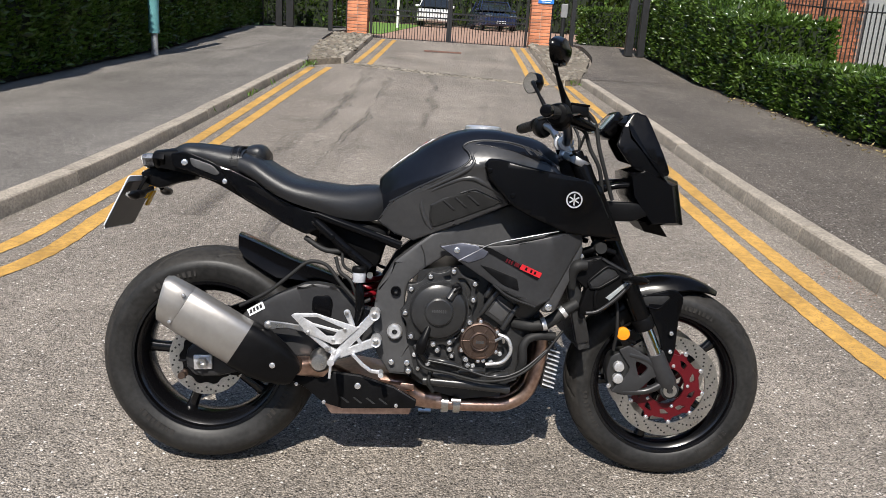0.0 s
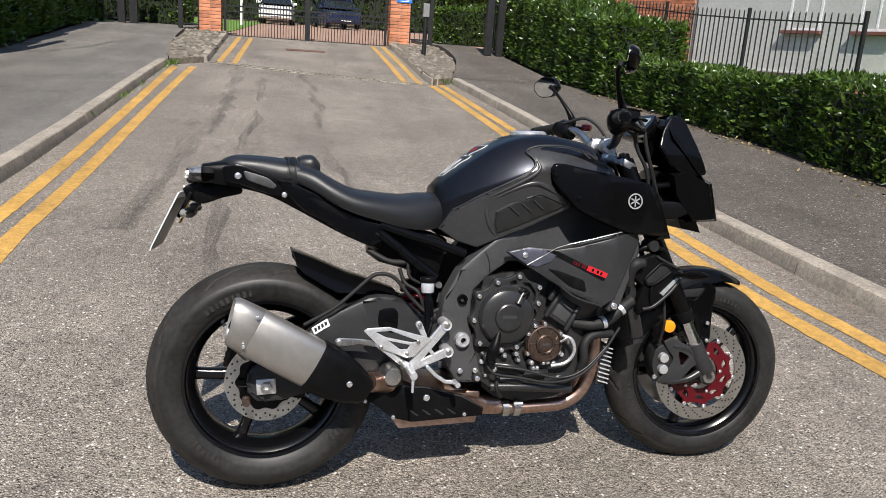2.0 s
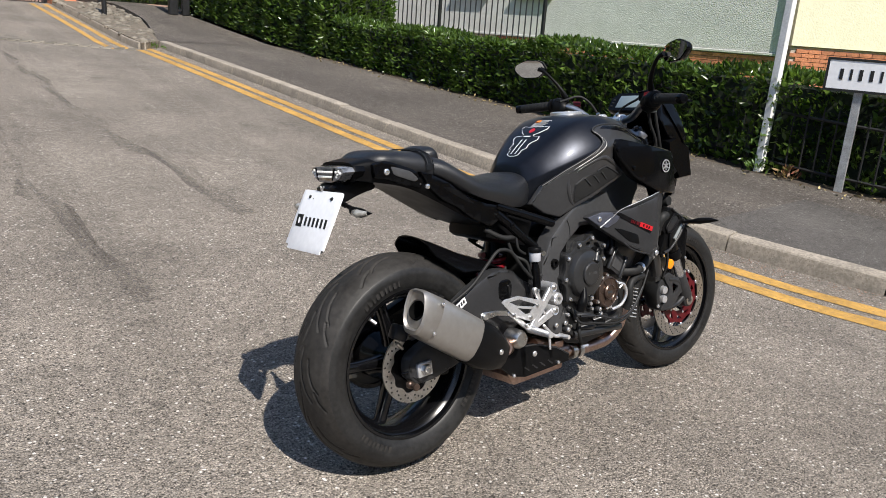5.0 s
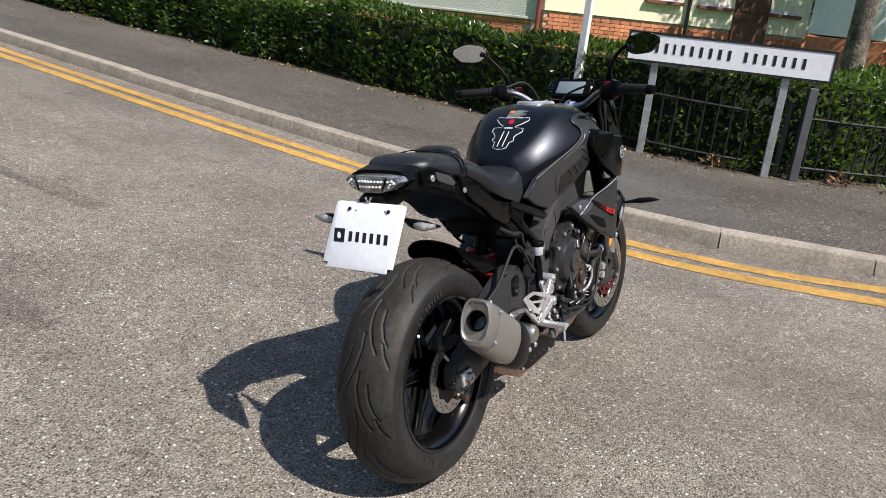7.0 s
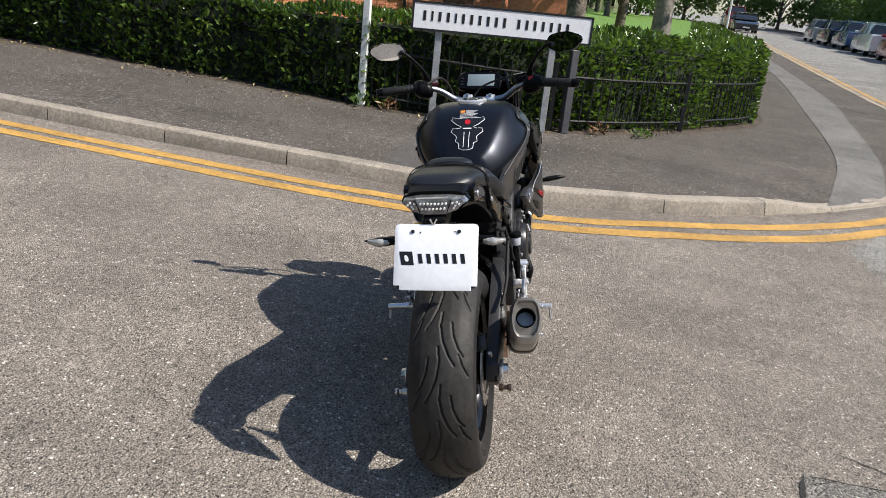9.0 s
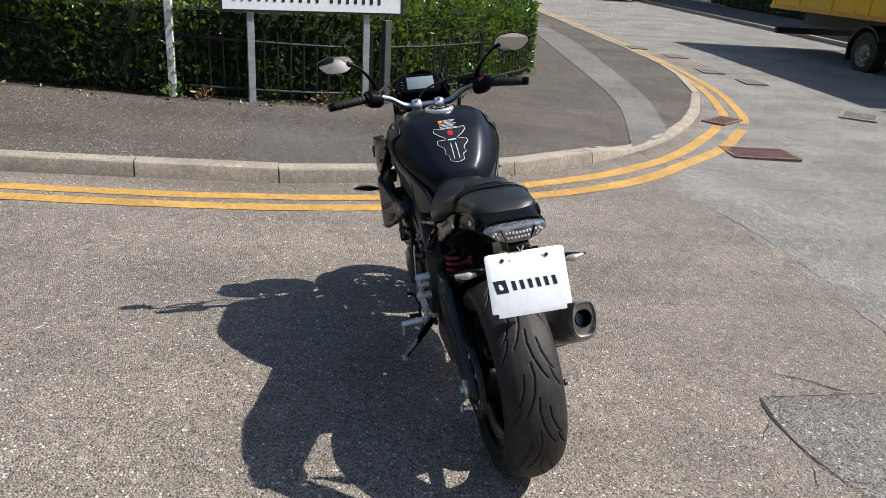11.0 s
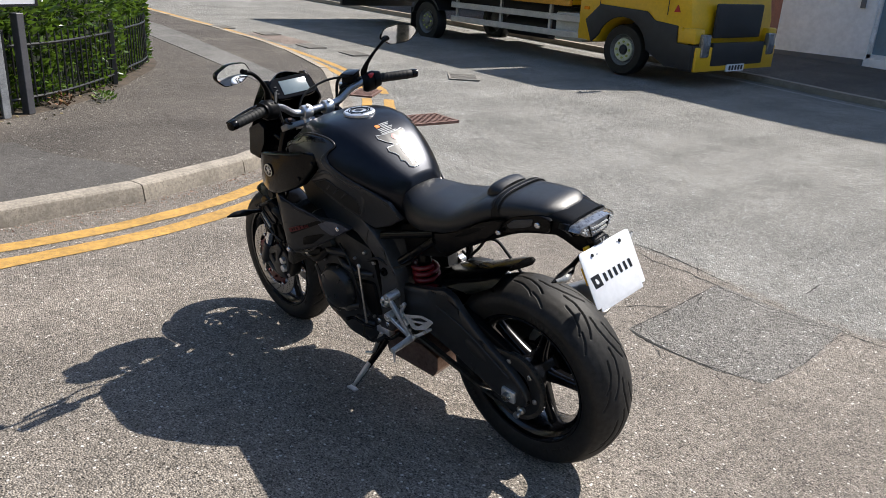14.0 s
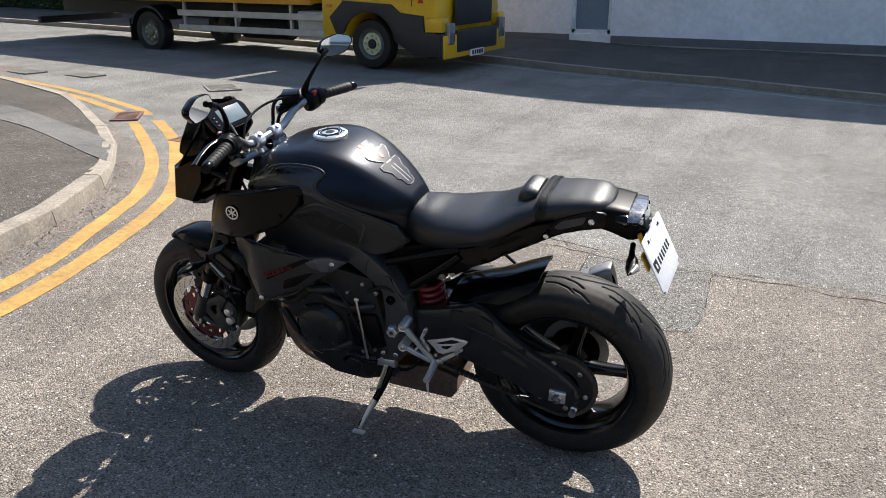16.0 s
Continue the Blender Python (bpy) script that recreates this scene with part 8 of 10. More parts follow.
for yy in (-0.045, 0.045):
    part("hanger_bracket", box_bm(0.010, 0.020, 0.075, (-0.216, yy, 0.800), Matrix.Rotation(radians(25.5), 4, "Y"), 0.002), YELLOW_P if yy > 0 else MATT_K, hang, "bracket behind the plate")
    part("indicator_stalk", cyl_bm((-0.185, yy, 0.80), (-0.188, yy * 1.4, 0.797), 0.008, 0.007, 10), MATT_K, hang)
part("yellow_tab", box_bm(0.006, 0.028, 0.05, (-0.226, 0.072, 0.765), Matrix.Rotation(radians(25.5), 4, "Y"), 0.001), YELLOW_P, hang, "yellow plastic tab behind the plate")
PL = pose(-0.257, -0.006, 0.758, 0, 0, -3) @ pose(0, 0, 0, 0, 25.5, 0) @ Matrix.Rotation(radians(-90), 4, "Z") @ Matrix.Rotation(radians(90), 4, "X")
W2, H2 = 0.1095, 0.0860
plb = bmesh.new()
out = rounded([(-W2, H2), (W2, H2), (W2, -H2 + 0.012), (W2 - 0.016, -H2 + 0.012), (W2 - 0.016, -H2), (-W2 + 0.016, -H2), (-W2 + 0.016, -H2 + 0.012), (-W2, -H2 + 0.012)], 0.055, 3)
plb = plate_bm(out, -0.0015, 0.0015, 0.0006)
bmesh.ops.transform(plb, matrix=Matrix.Rotation(radians(-90), 4, "X"), verts=plb.verts)
nplate = part("number_plate", plb, PLATE_W, bike, "blank white dealer plate", 30, PL)


def flat_bar(outline, z, material, name="bar", parent=nplate, th=0.0008):
    bm = plate_bm(outline, -th / 2, th / 2)
    bmesh.ops.transform(bm, matrix=Matrix.Translation((0, 0, z)) @ Matrix.Rotation(radians(90), 4, "X"), verts=bm.verts)
    return part(name, bm, material, parent)


flat_bar(rounded([(-W2 + 0.004, H2 - 0.004), (W2 - 0.004, H2 - 0.004), (W2 - 0.004, -H2 + 0.018), (-W2 + 0.004, -H2 + 0.018)], 0.05, 2), -0.0023, GREY_P, "plate_backing")
flat_bar([(-0.096, -0.014), (-0.062, -0.014), (-0.056, 0.021), (-0.089, 0.021)], 0.0019, SIGN_K, "mark_block")
flat_bar(rounded([(-0.083, -0.004), (-0.075, -0.004), (-0.069, 0.009), (-0.074, 0.013), (-0.080, 0.010)], 0.3), 0.0024, PLATE_W, "mark_shape")
for k in range(6):
    x0 = -0.047 + 0.0222 * k
    flat_bar([(x0, -0.0085), (x0 + 0.0105, -0.0085), (x0 + 0.0145, 0.0165), (x0 + 0.004, 0.0165)], 0.0019, SIGN_K, "mark_bar")
for xx, yy, r in ((-0.062, 0.066, 0.0052), (0.060, 0.066, 0.0052), (-0.042, 0.063, 0.002), (0.049, 0.066, 0.002)):
    part("plate_screw" if r > 0.003 else "plate_hole", cyl_bm((xx, yy, 0.001), (xx, yy, 0.004 if r > 0.003 else 0.0022), r, r * 0.9, 14), SIGN_K, nplate)

# -- frame, swing arm, engine --
def frame_y(x, z):
    return 0.150 - 0.055 * max(0, (x - 0.66) / 0.4) ** 1.3 + 0.01 * max(0, (0.5 - z))


FR = [(0.589, 0.694), (0.632, 0.728), (0.74, 0.776), (0.842, 0.816), (0.94, 0.840), (1.03, 0.850), (1.05, 0.76), (1.00, 0.690), (0.90, 0.660), (0.75, 0.662), (0.672, 0.664), (0.615, 0.625), (0.572, 0.583), (0.562, 0.52), (0.568, 0.463), (0.586, 0.403), (0.606, 0.330), (0.59, 0.312), (0.531, 0.315), (0.488, 0.378), (0.470, 0.458), (0.484, 0.559), (0.528, 0.641)]
for s in (-1, 1):
    fr = panel("frame_spar", FR, s, 0.0, 0.055, FRAME_P, bike, frame_y, 0.008, 0.04, label="dark grey aluminium frame spar")
    part("frame_seam", tube_bm([(0.600, s * (frame_y(0.6, 0.69) + 0.0005), 0.692), (0.612, s * (frame_y(0.61, 0.66) + 0.0005), 0.665), (0.616, s * (frame_y(0.61, 0.63) + 0.0005), 0.632)], 0.0016, 6), IRON, fr)
    part("pivot_cap", lathe_bm([(0.008, s * 0.158), (0.0085, s * 0.170), (0.017, s * 0.170), (0.021, s * 0.165), (0.022, s * 0.15)], 6 if s > 0 else 24, m=pose(0.540, 0, 0.440)), ALU, fr, "aluminium pivot nut", 30)
    part("frame_plug", lathe_bm([(0.006, s * 0.150), (0.007, s * 0.159), (0.014, s * 0.159), (0.015, s * 0.15)], 20, m=pose(0.537, 0, 0.556)), SATIN_K, fr, smooth=30)
    for p in ((0.535, 0.352), (0.580, 0.352)):
        bolt((p[0], s * 0.160, p[1]), fr, 0.009, s)

SWR = [(-0.055, 0.345), (-0.030, 0.372), (0.05, 0.405), (0.10, 0.458), (0.165, 0.510), (0.241, 0.545), (0.290, 0.567), (0.372, 0.556), (0.398, 0.533), (0.445, 0.500), (0.52, 0.480), (0.52, 0.400), (0.40, 0.372), (0.30, 0.350), (0.20, 0.325), (0.10, 0.292), (0.02, 0.272), (-0.045, 0.280)]
SWL = [(0.52, 0.500), (0.384, 0.539), (0.316, 0.558), (0.244, 0.582), (0.180, 0.510), (0.104, 0.451), (0.012, 0.398), (-0.044, 0.350), (-0.068, 0.312), (-0.066, 0.278), (-0.036, 0.262), (0.036, 0.262), (0.131, 0.303), (0.206, 0.333), (0.292, 0.367), (0.377, 0.380), (0.52, 0.400)]
for s, o in ((-1, SWR), (1, SWL)):
    sw = panel("swing_arm", rounded(o, 0.3, 2), s, 0.136 if s < 0 else 0.144, 0.038 if s < 0 else 0.024, GREY_P if s < 0 else ENGINE_K, bike, lambda x, z: 0.0 - 0.02 * max(0, (x - 0.30) / 0.2), 0.010, 0.05, label="dark grey aluminium swing arm")
    if s < 0:
        panel("swing_recess", rounded([(0.300, 0.470), (0.355, 0.457), (0.360, 0.512), (0.348, 0.531), (0.300, 0.528)], 0.3), s, 0.1375, 0.006, SATIN_K, sw)
        panel("data_sticker", [(0.127, 0.459), (0.169, 0.484), (0.160, 0.503), (0.118, 0.477)], s, 0.1385, 0.002, SIGN_W, sw, None, 0, label="small printed data sticker")
        for k in range(4):
            x0 = 0.128 + 0.009 * k
            panel("print_bar", [(x0, 0.466 + 0.0054 * k), (x0 + 0.006, 0.4695 + 0.0054 * k), (x0 + 0.003, 0.480 + 0.0054 * k), (x0 - 0.003, 0.4765 + 0.0054 * k)], s, 0.1392, 0.001, SIGN_K, sw, None, 0)
    else:
        panel("swing_slot", rounded([(0.184, 0.420), (0.172, 0.434), (0.152, 0.430), (0.104, 0.402), (0.086, 0.374), (0.133, 0.372), (0.168, 0.390)], 0.3), s, 0.1452, 0.003, GREY_P, sw)
        panel("slot_floor", rounded([(0.176, 0.419), (0.169, 0.426), (0.152, 0.423), (0.109, 0.398), (0.097, 0.380), (0.132, 0.379), (0.163, 0.395)], 0.3), s, 0.1462, 0.003, IRON, sw)
        part("swing_crease", tube_bm([(0.30, 0.1445, 0.505), (0.19, 0.1452, 0.470), (0.09, 0.1452, 0.415), (0.0, 0.1452, 0.362)], 0.0035, 8, 4), GREY_P, sw, smooth=60)
    yo = 0.0 if s < 0 else 0.008
    zo = 0.0 if s < 0 else -0.020
    ax = part("axle_block", box_bm(0.052, 0.012, 0.042, (0, s * (0.140 + yo), RR + zo), Matrix.Rotation(radians(-4), 4, "Y"), 0.003), ALU, sw, "bare aluminium axle block", 30)
    part("axle_nut", lathe_bm([(0.008, s * 0.146), (0.009, s * 0.160), (0.015, s * 0.160), (0.017, s * 0.146)], 6, m=pose(0, s * yo, RR + zo)), STEEL, ax, smooth=25)
    part("paddock_bobbin", lathe_bm([(0.0, s * 0.172), (0.010, s * 0.172), (0.011, s * 0.165), (0.007, s * 0.160), (0.007, s * 0.150), (0.011, s * 0.146), (0.011, s * 0.135)], 20, m=pose(-0.052, s * yo, 0.285 + zo)), BRONZE if s < 0 else STEEL, sw, smooth=35)
    part("adjuster", cyl_bm((-0.05, s * (0.128 + yo), 0.318 + zo), (-0.072, s * (0.128 + yo), 0.318 + zo), 0.004, None, 8), SATIN_K, sw)
part("swing_bridge", box_bm(0.14, 0.22, 0.10, (0.40, 0, 0.45), Matrix.Rotation(radians(8), 4, "Y"), 0.02), SATIN_K, bike, smooth=40)
# rear caliper
rcal = part("rear_caliper", box_bm(0.085, 0.045, 0.050, (0.085, -0.095, 0.318), Matrix.Rotation(radians(12), 4, "Y"), 0.008), SATIN_K, bike, "small black rear brake caliper", 40)
part("caliper_arm", plate_bm(rounded([(-0.03, 0.305), (0.03, 0.290), (0.10, 0.275), (0.11, 0.300), (0.05, 0.345), (0.0, 0.345)], 0.3), -0.124, -0.104, 0.003), SATIN_K, rcal, smooth=40)
for p in ((0.06, 0.300), (0.105, 0.318), (0.07, 0.335)):
    bolt((p[0], -0.118, p[1]), rcal, 0.006)
part("bleed_nipple", cyl_bm((-0.075, -0.115, 0.405), (-0.055, -0.115, 0.385), 0.006, 0.005, 8), STEEL, rcal)
part("caliper_block", box_bm(0.05, 0.035, 0.045, (-0.045, -0.085, 0.425), Matrix.Rotation(radians(25), 4, "Y"), 0.008), ENGINE_K, rcal, smooth=40)

eng = part("crankcase", loft_bm([[(x + dx * (z - 0.4), y, z) for x, z in ((0.60, 0.62), (0.80, 0.655), (0.93, 0.60), (0.955, 0.50), (0.90, 0.40), (0.90, 0.315), (0.80, 0.275), (0.66, 0.275), (0.585, 0.33), (0.570, 0.45))] for y, dx in ((-0.150, 0.0), (-0.128, 0.02), (0.128, 0.02), (0.150, 0.0))]), ENGINE_K, bike, "black four-cylinder engine block", 30)
part("cylinder_head", box_bm(0.16, 0.34, 0.16, (0.90, 0, 0.585), Matrix.Rotation(radians(38), 4, "Y"), 0.02), ENGINE_K, eng, smooth=40)
part("sump", loft_bm([[(0.62, y, 0.285), (0.66, y, 0.255), (0.75, y, 0.235), (0.86, y, 0.250), (0.89, y, 0.30), (0.62, y, 0.31)] for y in (-0.10, 0.10)]), ENGINE_K, eng, smooth=30)
# clutch cover: a cast flange with open cells, and a stepped dome
FLANGE_SCREWS = [(0.633, 0.606), (0.580, 0.568), (0.567, 0.499), (0.587, 0.433), (0.651, 0.413), (0.697, 0.420), (0.751, 0.481), (0.757, 0.546), (0.759, 0.592), (0.697, 0.624)]
FLANGE_CELLS = [[(0.668, 0.607), (0.688, 0.613), (0.692, 0.600), (0.676, 0.598)], [(0.708, 0.606), (0.731, 0.605), (0.750, 0.577), (0.749, 0.562), (0.744, 0.545), (0.733, 0.575), (0.718, 0.592)],
                [(0.748, 0.531), (0.756, 0.514), (0.749, 0.497), (0.744, 0.508), (0.743, 0.520)], [(0.737, 0.484), (0.741, 0.476), (0.731, 0.450), (0.716, 0.434), (0.706, 0.436), (0.728, 0.462)]]
lobes = []
for (x0, z0), (x1, z1) in zip(FLANGE_SCREWS, FLANGE_SCREWS[1:] + FLANGE_SCREWS[:1]):
    for f in (-0.08, 0.08, 0.35, 0.65):
        x, z = x0 + (x1 - x0) * f, z0 + (z1 - z0) * f
        d = Vector((x - 0.664, z - 0.512)).normalized() * (0.013 if abs(f) < 0.1 else 0.004)
        lobes.append((x + d.x, z + d.y))
part("clutch_floor", plate_bm(rounded(lobes, 0.2), -0.158, -0.130, 0.003), ENGINE_K, eng, smooth=40)
flange = part("clutch_flange", plate_bm(rounded(lobes, 0.3), -0.1725, -0.156, 0.0025, holes=[rounded(c, 0.22) for c in FLANGE_CELLS]), ENGINE_K, eng, "black cast flange round the clutch", 40)
for x, z in FLANGE_SCREWS:
    part("cover_lug", cyl_bm((x, -0.150, z), (x, -0.1755, z), 0.0125, 0.0105, 14, bevel=0.002), ENGINE_K, flange, smooth=40)
    bolt((x, -0.175, z), flange, 0.0072)
clutch = part("clutch_cover", lathe_bm([(0.0, -0.209), (0.035, -0.209), (0.039, -0.2065), (0.0405, -0.200), (0.066, -0.197), (0.075, -0.192), (0.0805, -0.182), (0.0825, -0.174), (0.086, -0.1735), (0.0865, -0.15)], 72, m=pose(0.661, 0, 0.511)), ENGINE_K, eng, "round black clutch cover", 32)
for k in range(7):
    part("cover_mark", box_bm(0.0042, 0.0014, 0.0085, (0.643 + 0.0060 * k, -0.2092, 0.514)), FRAME_P, clutch)
part("cover_rib", tube_bm([(0.686, -0.199, 0.548), (0.695, -0.194, 0.562), (0.704, -0.188, 0.574)], [0.012, 0.012, 0.015], 12), ENGINE_K, clutch, smooth=50)
for x, z, r in ((0.664, 0.395, 0.0075), (0.699, 0.399, 0.0075), (0.747, 0.372, 0.008), (0.706, 0.380, 0.006), (0.753, 0.355, 0.007), (0.797, 0.372, 0.007), (0.585, 0.330, 0.0085)):
    part("cover_lug", cyl_bm((x, -0.140, z), (x, -0.168, z), r + 0.005, r + 0.003, 12, bevel=0.002), ENGINE_K, eng, smooth=40)
    bolt((x, -0.168, z), eng, r)
oilcap = part("oil_filler", lathe_bm([(0.0, -0.200), (0.012, -0.200), (0.0155, -0.197), (0.0165, -0.19), (0.0165, -0.16)], 12, m=pose(0.707, 0, 0.577)), MATT_K, eng, "black oil filler plug", 30)
part("filler_grip", box_bm(0.024, 0.008, 0.005, (0.707, -0.203, 0.577), Matrix.Rotation(radians(-40), 4, "Y"), 0.0015), MATT_K, oilcap, smooth=30)
# pick-up cover
gen = part("starter_cover", lathe_bm([(0.0, -0.186), (0.020, -0.186), (0.023, -0.183), (0.024, -0.179), (0.050, -0.177), (0.055, -0.172), (0.056, -0.14)], 60, m=pose(0.782, 0, 0.428)), BRONZE, eng, "bronze-tinted round engine cover", 32)
for k in range(6):
    a = radians(30 + 60 * k)
    p = Vector((0.782 + 0.057 * math.cos(a), -0.150, 0.428 + 0.057 * math.sin(a)))
    part("cover_lug", cyl_bm(p, p + Vector((0, -0.022, 0)), 0.010, 0.009, 12, bevel=0.002), BRONZE, gen, smooth=40)
    bolt(p + Vector((0, -0.022, 0)), gen, 0.006)
    b2 = radians(60 * k)
    part("cover_rib", box_bm(0.032, 0.004, 0.004, (0.782 + 0.037 * math.cos(b2), -0.1785, 0.428 + 0.037 * math.sin(b2)), Matrix.Rotation(-b2, 4, "Y"), 0.001), BRONZE, gen)
part("cover_rib", lathe_bm([(0.0215, -0.186), (0.0245, -0.1885), (0.0275, -0.186), (0.0275, -0.178), (0.0215, -0.178)], 40, closed=True, m=pose(0.782, 0, 0.428)), BRONZE, gen, smooth=40)
part("cover_rib", lathe_bm([(0.046, -0.177), (0.049, -0.181), (0.053, -0.1795), (0.054, -0.172), (0.046, -0.172)], 56, closed=True, m=pose(0.782, 0, 0.428)), BRONZE, gen, smooth=40)
for k in range(4):
    part("cover_mark", box_bm(0.0045, 0.0015, 0.008, (0.7735 + 0.0058 * k, -0.1865, 0.428)), FRAME_P, gen)
# square cover, plugs and castings
sq = part("side_box", box_bm(0.076, 0.05, 0.072, (0.834, -0.150, 0.523), Matrix.Rotation(radians(33), 4, "Y"), 0.006), ENGINE_K, eng, "square black engine casting", 30)
part("box_face", box_bm(0.050, 0.006, 0.044, (0.834, -0.1745, 0.520), Matrix.Rotation(radians(33), 4, "Y"), 0.002), FRAME_P, sq, smooth=30)
for (x0, z0), (x1, z1) in (((0.826, 0.578), (0.780, 0.508)), ((0.884, 0.536), (0.844, 0.466)), ((0.806, 0.583), (0.790, 0.556))):
    part("box_rail", cyl_bm((x0, -0.176, z0), (x1, -0.176, z1), 0.0078, 0.0072, 14, bevel=0.002), ENGINE_K, sq, smooth=50)
part("ignition_plug", tube_bm([(0.800, -0.165, 0.555), (0.812, -0.17, 0.585), (0.818, -0.16, 0.62)], [0.014, 0.012, 0.012], 12), MATT_K, eng, smooth=40)
part("water_neck", tube_bm([(0.637, -0.19, 0.470), (0.626, -0.20, 0.440), (0.620, -0.20, 0.420), (0.614, -0.195, 0.392)], [0.008, 0.012, 0.0165, 0.014], 12), MATT_K, eng, smooth=40)
for (x, z), r in zip(((0.612, 0.335), (0.640, 0.352), (0.700, 0.360), (0.735, 0.345), (0.770, 0.352), (0.690, 0.320), (0.725, 0.300), (0.600, 0.375), (0.82, 0.365), (0.845, 0.390), (0.71, 0.385)), (6, 8, 7, 6, 7, 6, 7, 7, 8, 7, 6)):
    bolt((x, -0.150, z), eng, r / 1000, -1, ALU if r != 6 else STEEL, 0.010)
for x0, z0, x1, z1, r in ((0.64, 0.365, 0.735, 0.345, 0.010), (0.66, 0.32, 0.74, 0.305, 0.012), (0.60, 0.40, 0.64, 0.35, 0.008), (0.735, 0.33, 0.80, 0.335, 0.011), (0.80, 0.31, 0.87, 0.33, 0.010), (0.63, 0.30, 0.88, 0.285, 0.014)):
    part("engine_casting", tube_bm([(x0, -0.150, z0), ((x0 + x1) / 2, -0.165, (z0 + z1) / 2 + 0.006), (x1, -0.150, z1)], r, 10), ENGINE_K, eng, smooth=50)
part("steel_bracket", tube_bm([(0.835, -0.178, 0.452), (0.862, -0.185, 0.440), (0.872, -0.185, 0.405), (0.850, -0.18, 0.372), (0.805, -0.175, 0.362)], 0.0055, 8, flat=(1.0, 1.0)), ALU, eng, "bent aluminium pipe bracket", 50)
part("clamp_spring", tube_bm([(0.825, -0.19, 0.435), (0.845, -0.192, 0.445), (0.85, -0.19, 0.43)], 0.004, 8), STEEL, eng)
# hoses and cables
for nm, pts, r, m_ in (("coolant_hose", [(0.880, -0.15, 0.482), (0.918, -0.172, 0.481), (0.958, -0.178, 0.487), (0.989, -0.180, 0.505), (1.020, -0.180, 0.533), (1.052, -0.175, 0.552)], 0.0175, RUBBER),
                       ("oil_hose", [(0.905, -0.16, 0.345), (0.911, -0.170, 0.375), (0.908, -0.172, 0.416), (0.923, -0.170, 0.442), (0.955, -0.168, 0.452), (1.000, -0.16, 0.450)], 0.0135, RUBBER),
                       ("wire_loop", [(0.600, -0.17, 0.400), (0.625, -0.185, 0.350), (0.70, -0.19, 0.335), (0.80, -0.195, 0.318), (0.89, -0.19, 0.335), (0.96, -0.18, 0.39), (1.02, -0.17, 0.47)], 0.0042, RUBBER),
                       ("wire_loop", [(0.640, -0.175, 0.365), (0.72, -0.185, 0.355), (0.82, -0.19, 0.330), (0.90, -0.19, 0.350), (0.985, -0.175, 0.42)], 0.0035, IRON),
                       ("wire_loop", [(0.66, -0.16, 0.27), (0.645, -0.165, 0.30), (0.65, -0.16, 0.34)], 0.006, RUBBER),
                       ("brake_hose", [(0.098, -0.14, 0.487), (0.177, -0.15, 0.534), (0.238, -0.15, 0.586), (0.277, -0.15, 0.620), (0.304, -0.15, 0.628), (0.341, -0.15, 0.617), (0.375, -0.155, 0.577), (0.396, -0.155, 0.554), (0.435, -0.16, 0.520), (0.467, -0.16, 0.530)], 0.0055, RUBBER),
                       ("brake_hose", [(0.36, -0.12, 0.64), (0.375, -0.13, 0.60), (0.41, -0.15, 0.575), (0.43, -0.15, 0.52)], 0.0055, RUBBER),
                       ("wire_loop", [(0.27, -0.11, 0.69), (0.33, -0.13, 0.66), (0.40, -0.13, 0.655), (0.46, -0.13, 0.62)], 0.008, RUBBER),
                       ("wire_loop", [(0.38, -0.135, 0.66), (0.385, -0.14, 0.62), (0.415, -0.14, 0.60)], 0.0045, RUBBER),
                       ("cable", [(0.955, -0.20, 1.06), (1.013, -0.16, 1.10), (1.066, -0.15, 1.068), (1.085, -0.15, 0.998), (1.106, -0.148, 0.936), (1.138, -0.14, 0.850)], 0.0060, RUBBER),
                       ("cable", [(1.010, -0.17, 1.05), (1.044, -0.145, 1.035), (1.064, -0.14, 0.989), (1.096, -0.14, 0.930), (1.115, -0.13, 0.83)], 0.0058, RUBBER),
                       ("cable", [(0.965, 0.20, 1.085), (1.03, 0.15, 1.10), (1.085, 0.115, 1.03), (1.075, 0.10, 0.92), (1.06, 0.08, 0.82)], 0.0048, RUBBER),
                       ("cable", [(0.98, -0.16, 1.10), (1.06, -0.09, 1.085), (1.08, 0.0, 1.05), (1.07, 0.05, 0.98)], 0.0042, RUBBER),
                       ("brake_hose", [(1.10, -0.12, 0.70), (1.17, -0.135, 0.58), (1.185, -0.14, 0.48), (1.185, -0.12, 0.41)], 0.005, RUBBER),
                       ("brake_hose", [(1.10, 0.12, 0.70), (1.17, 0.135, 0.58), (1.185, 0.14, 0.48), (1.185, 0.12, 0.41)], 0.005, RUBBER)):
    part(nm, tube_bm(pts, r, 10), m_, bike, smooth=60)
for p, d in (((0.962, -0.178, 0.4885), (0.6, 0, 0.2)), ((1.014, -0.180, 0.527), (0.6, 0, 0.5))):
    d = Vector(d).normalized() * 0.006
    part("hose_clip", cyl_bm(Vector(p) - d, Vector(p) + d, 0.0195, None, 20), ALU, bike, "steel hose clip", 40)

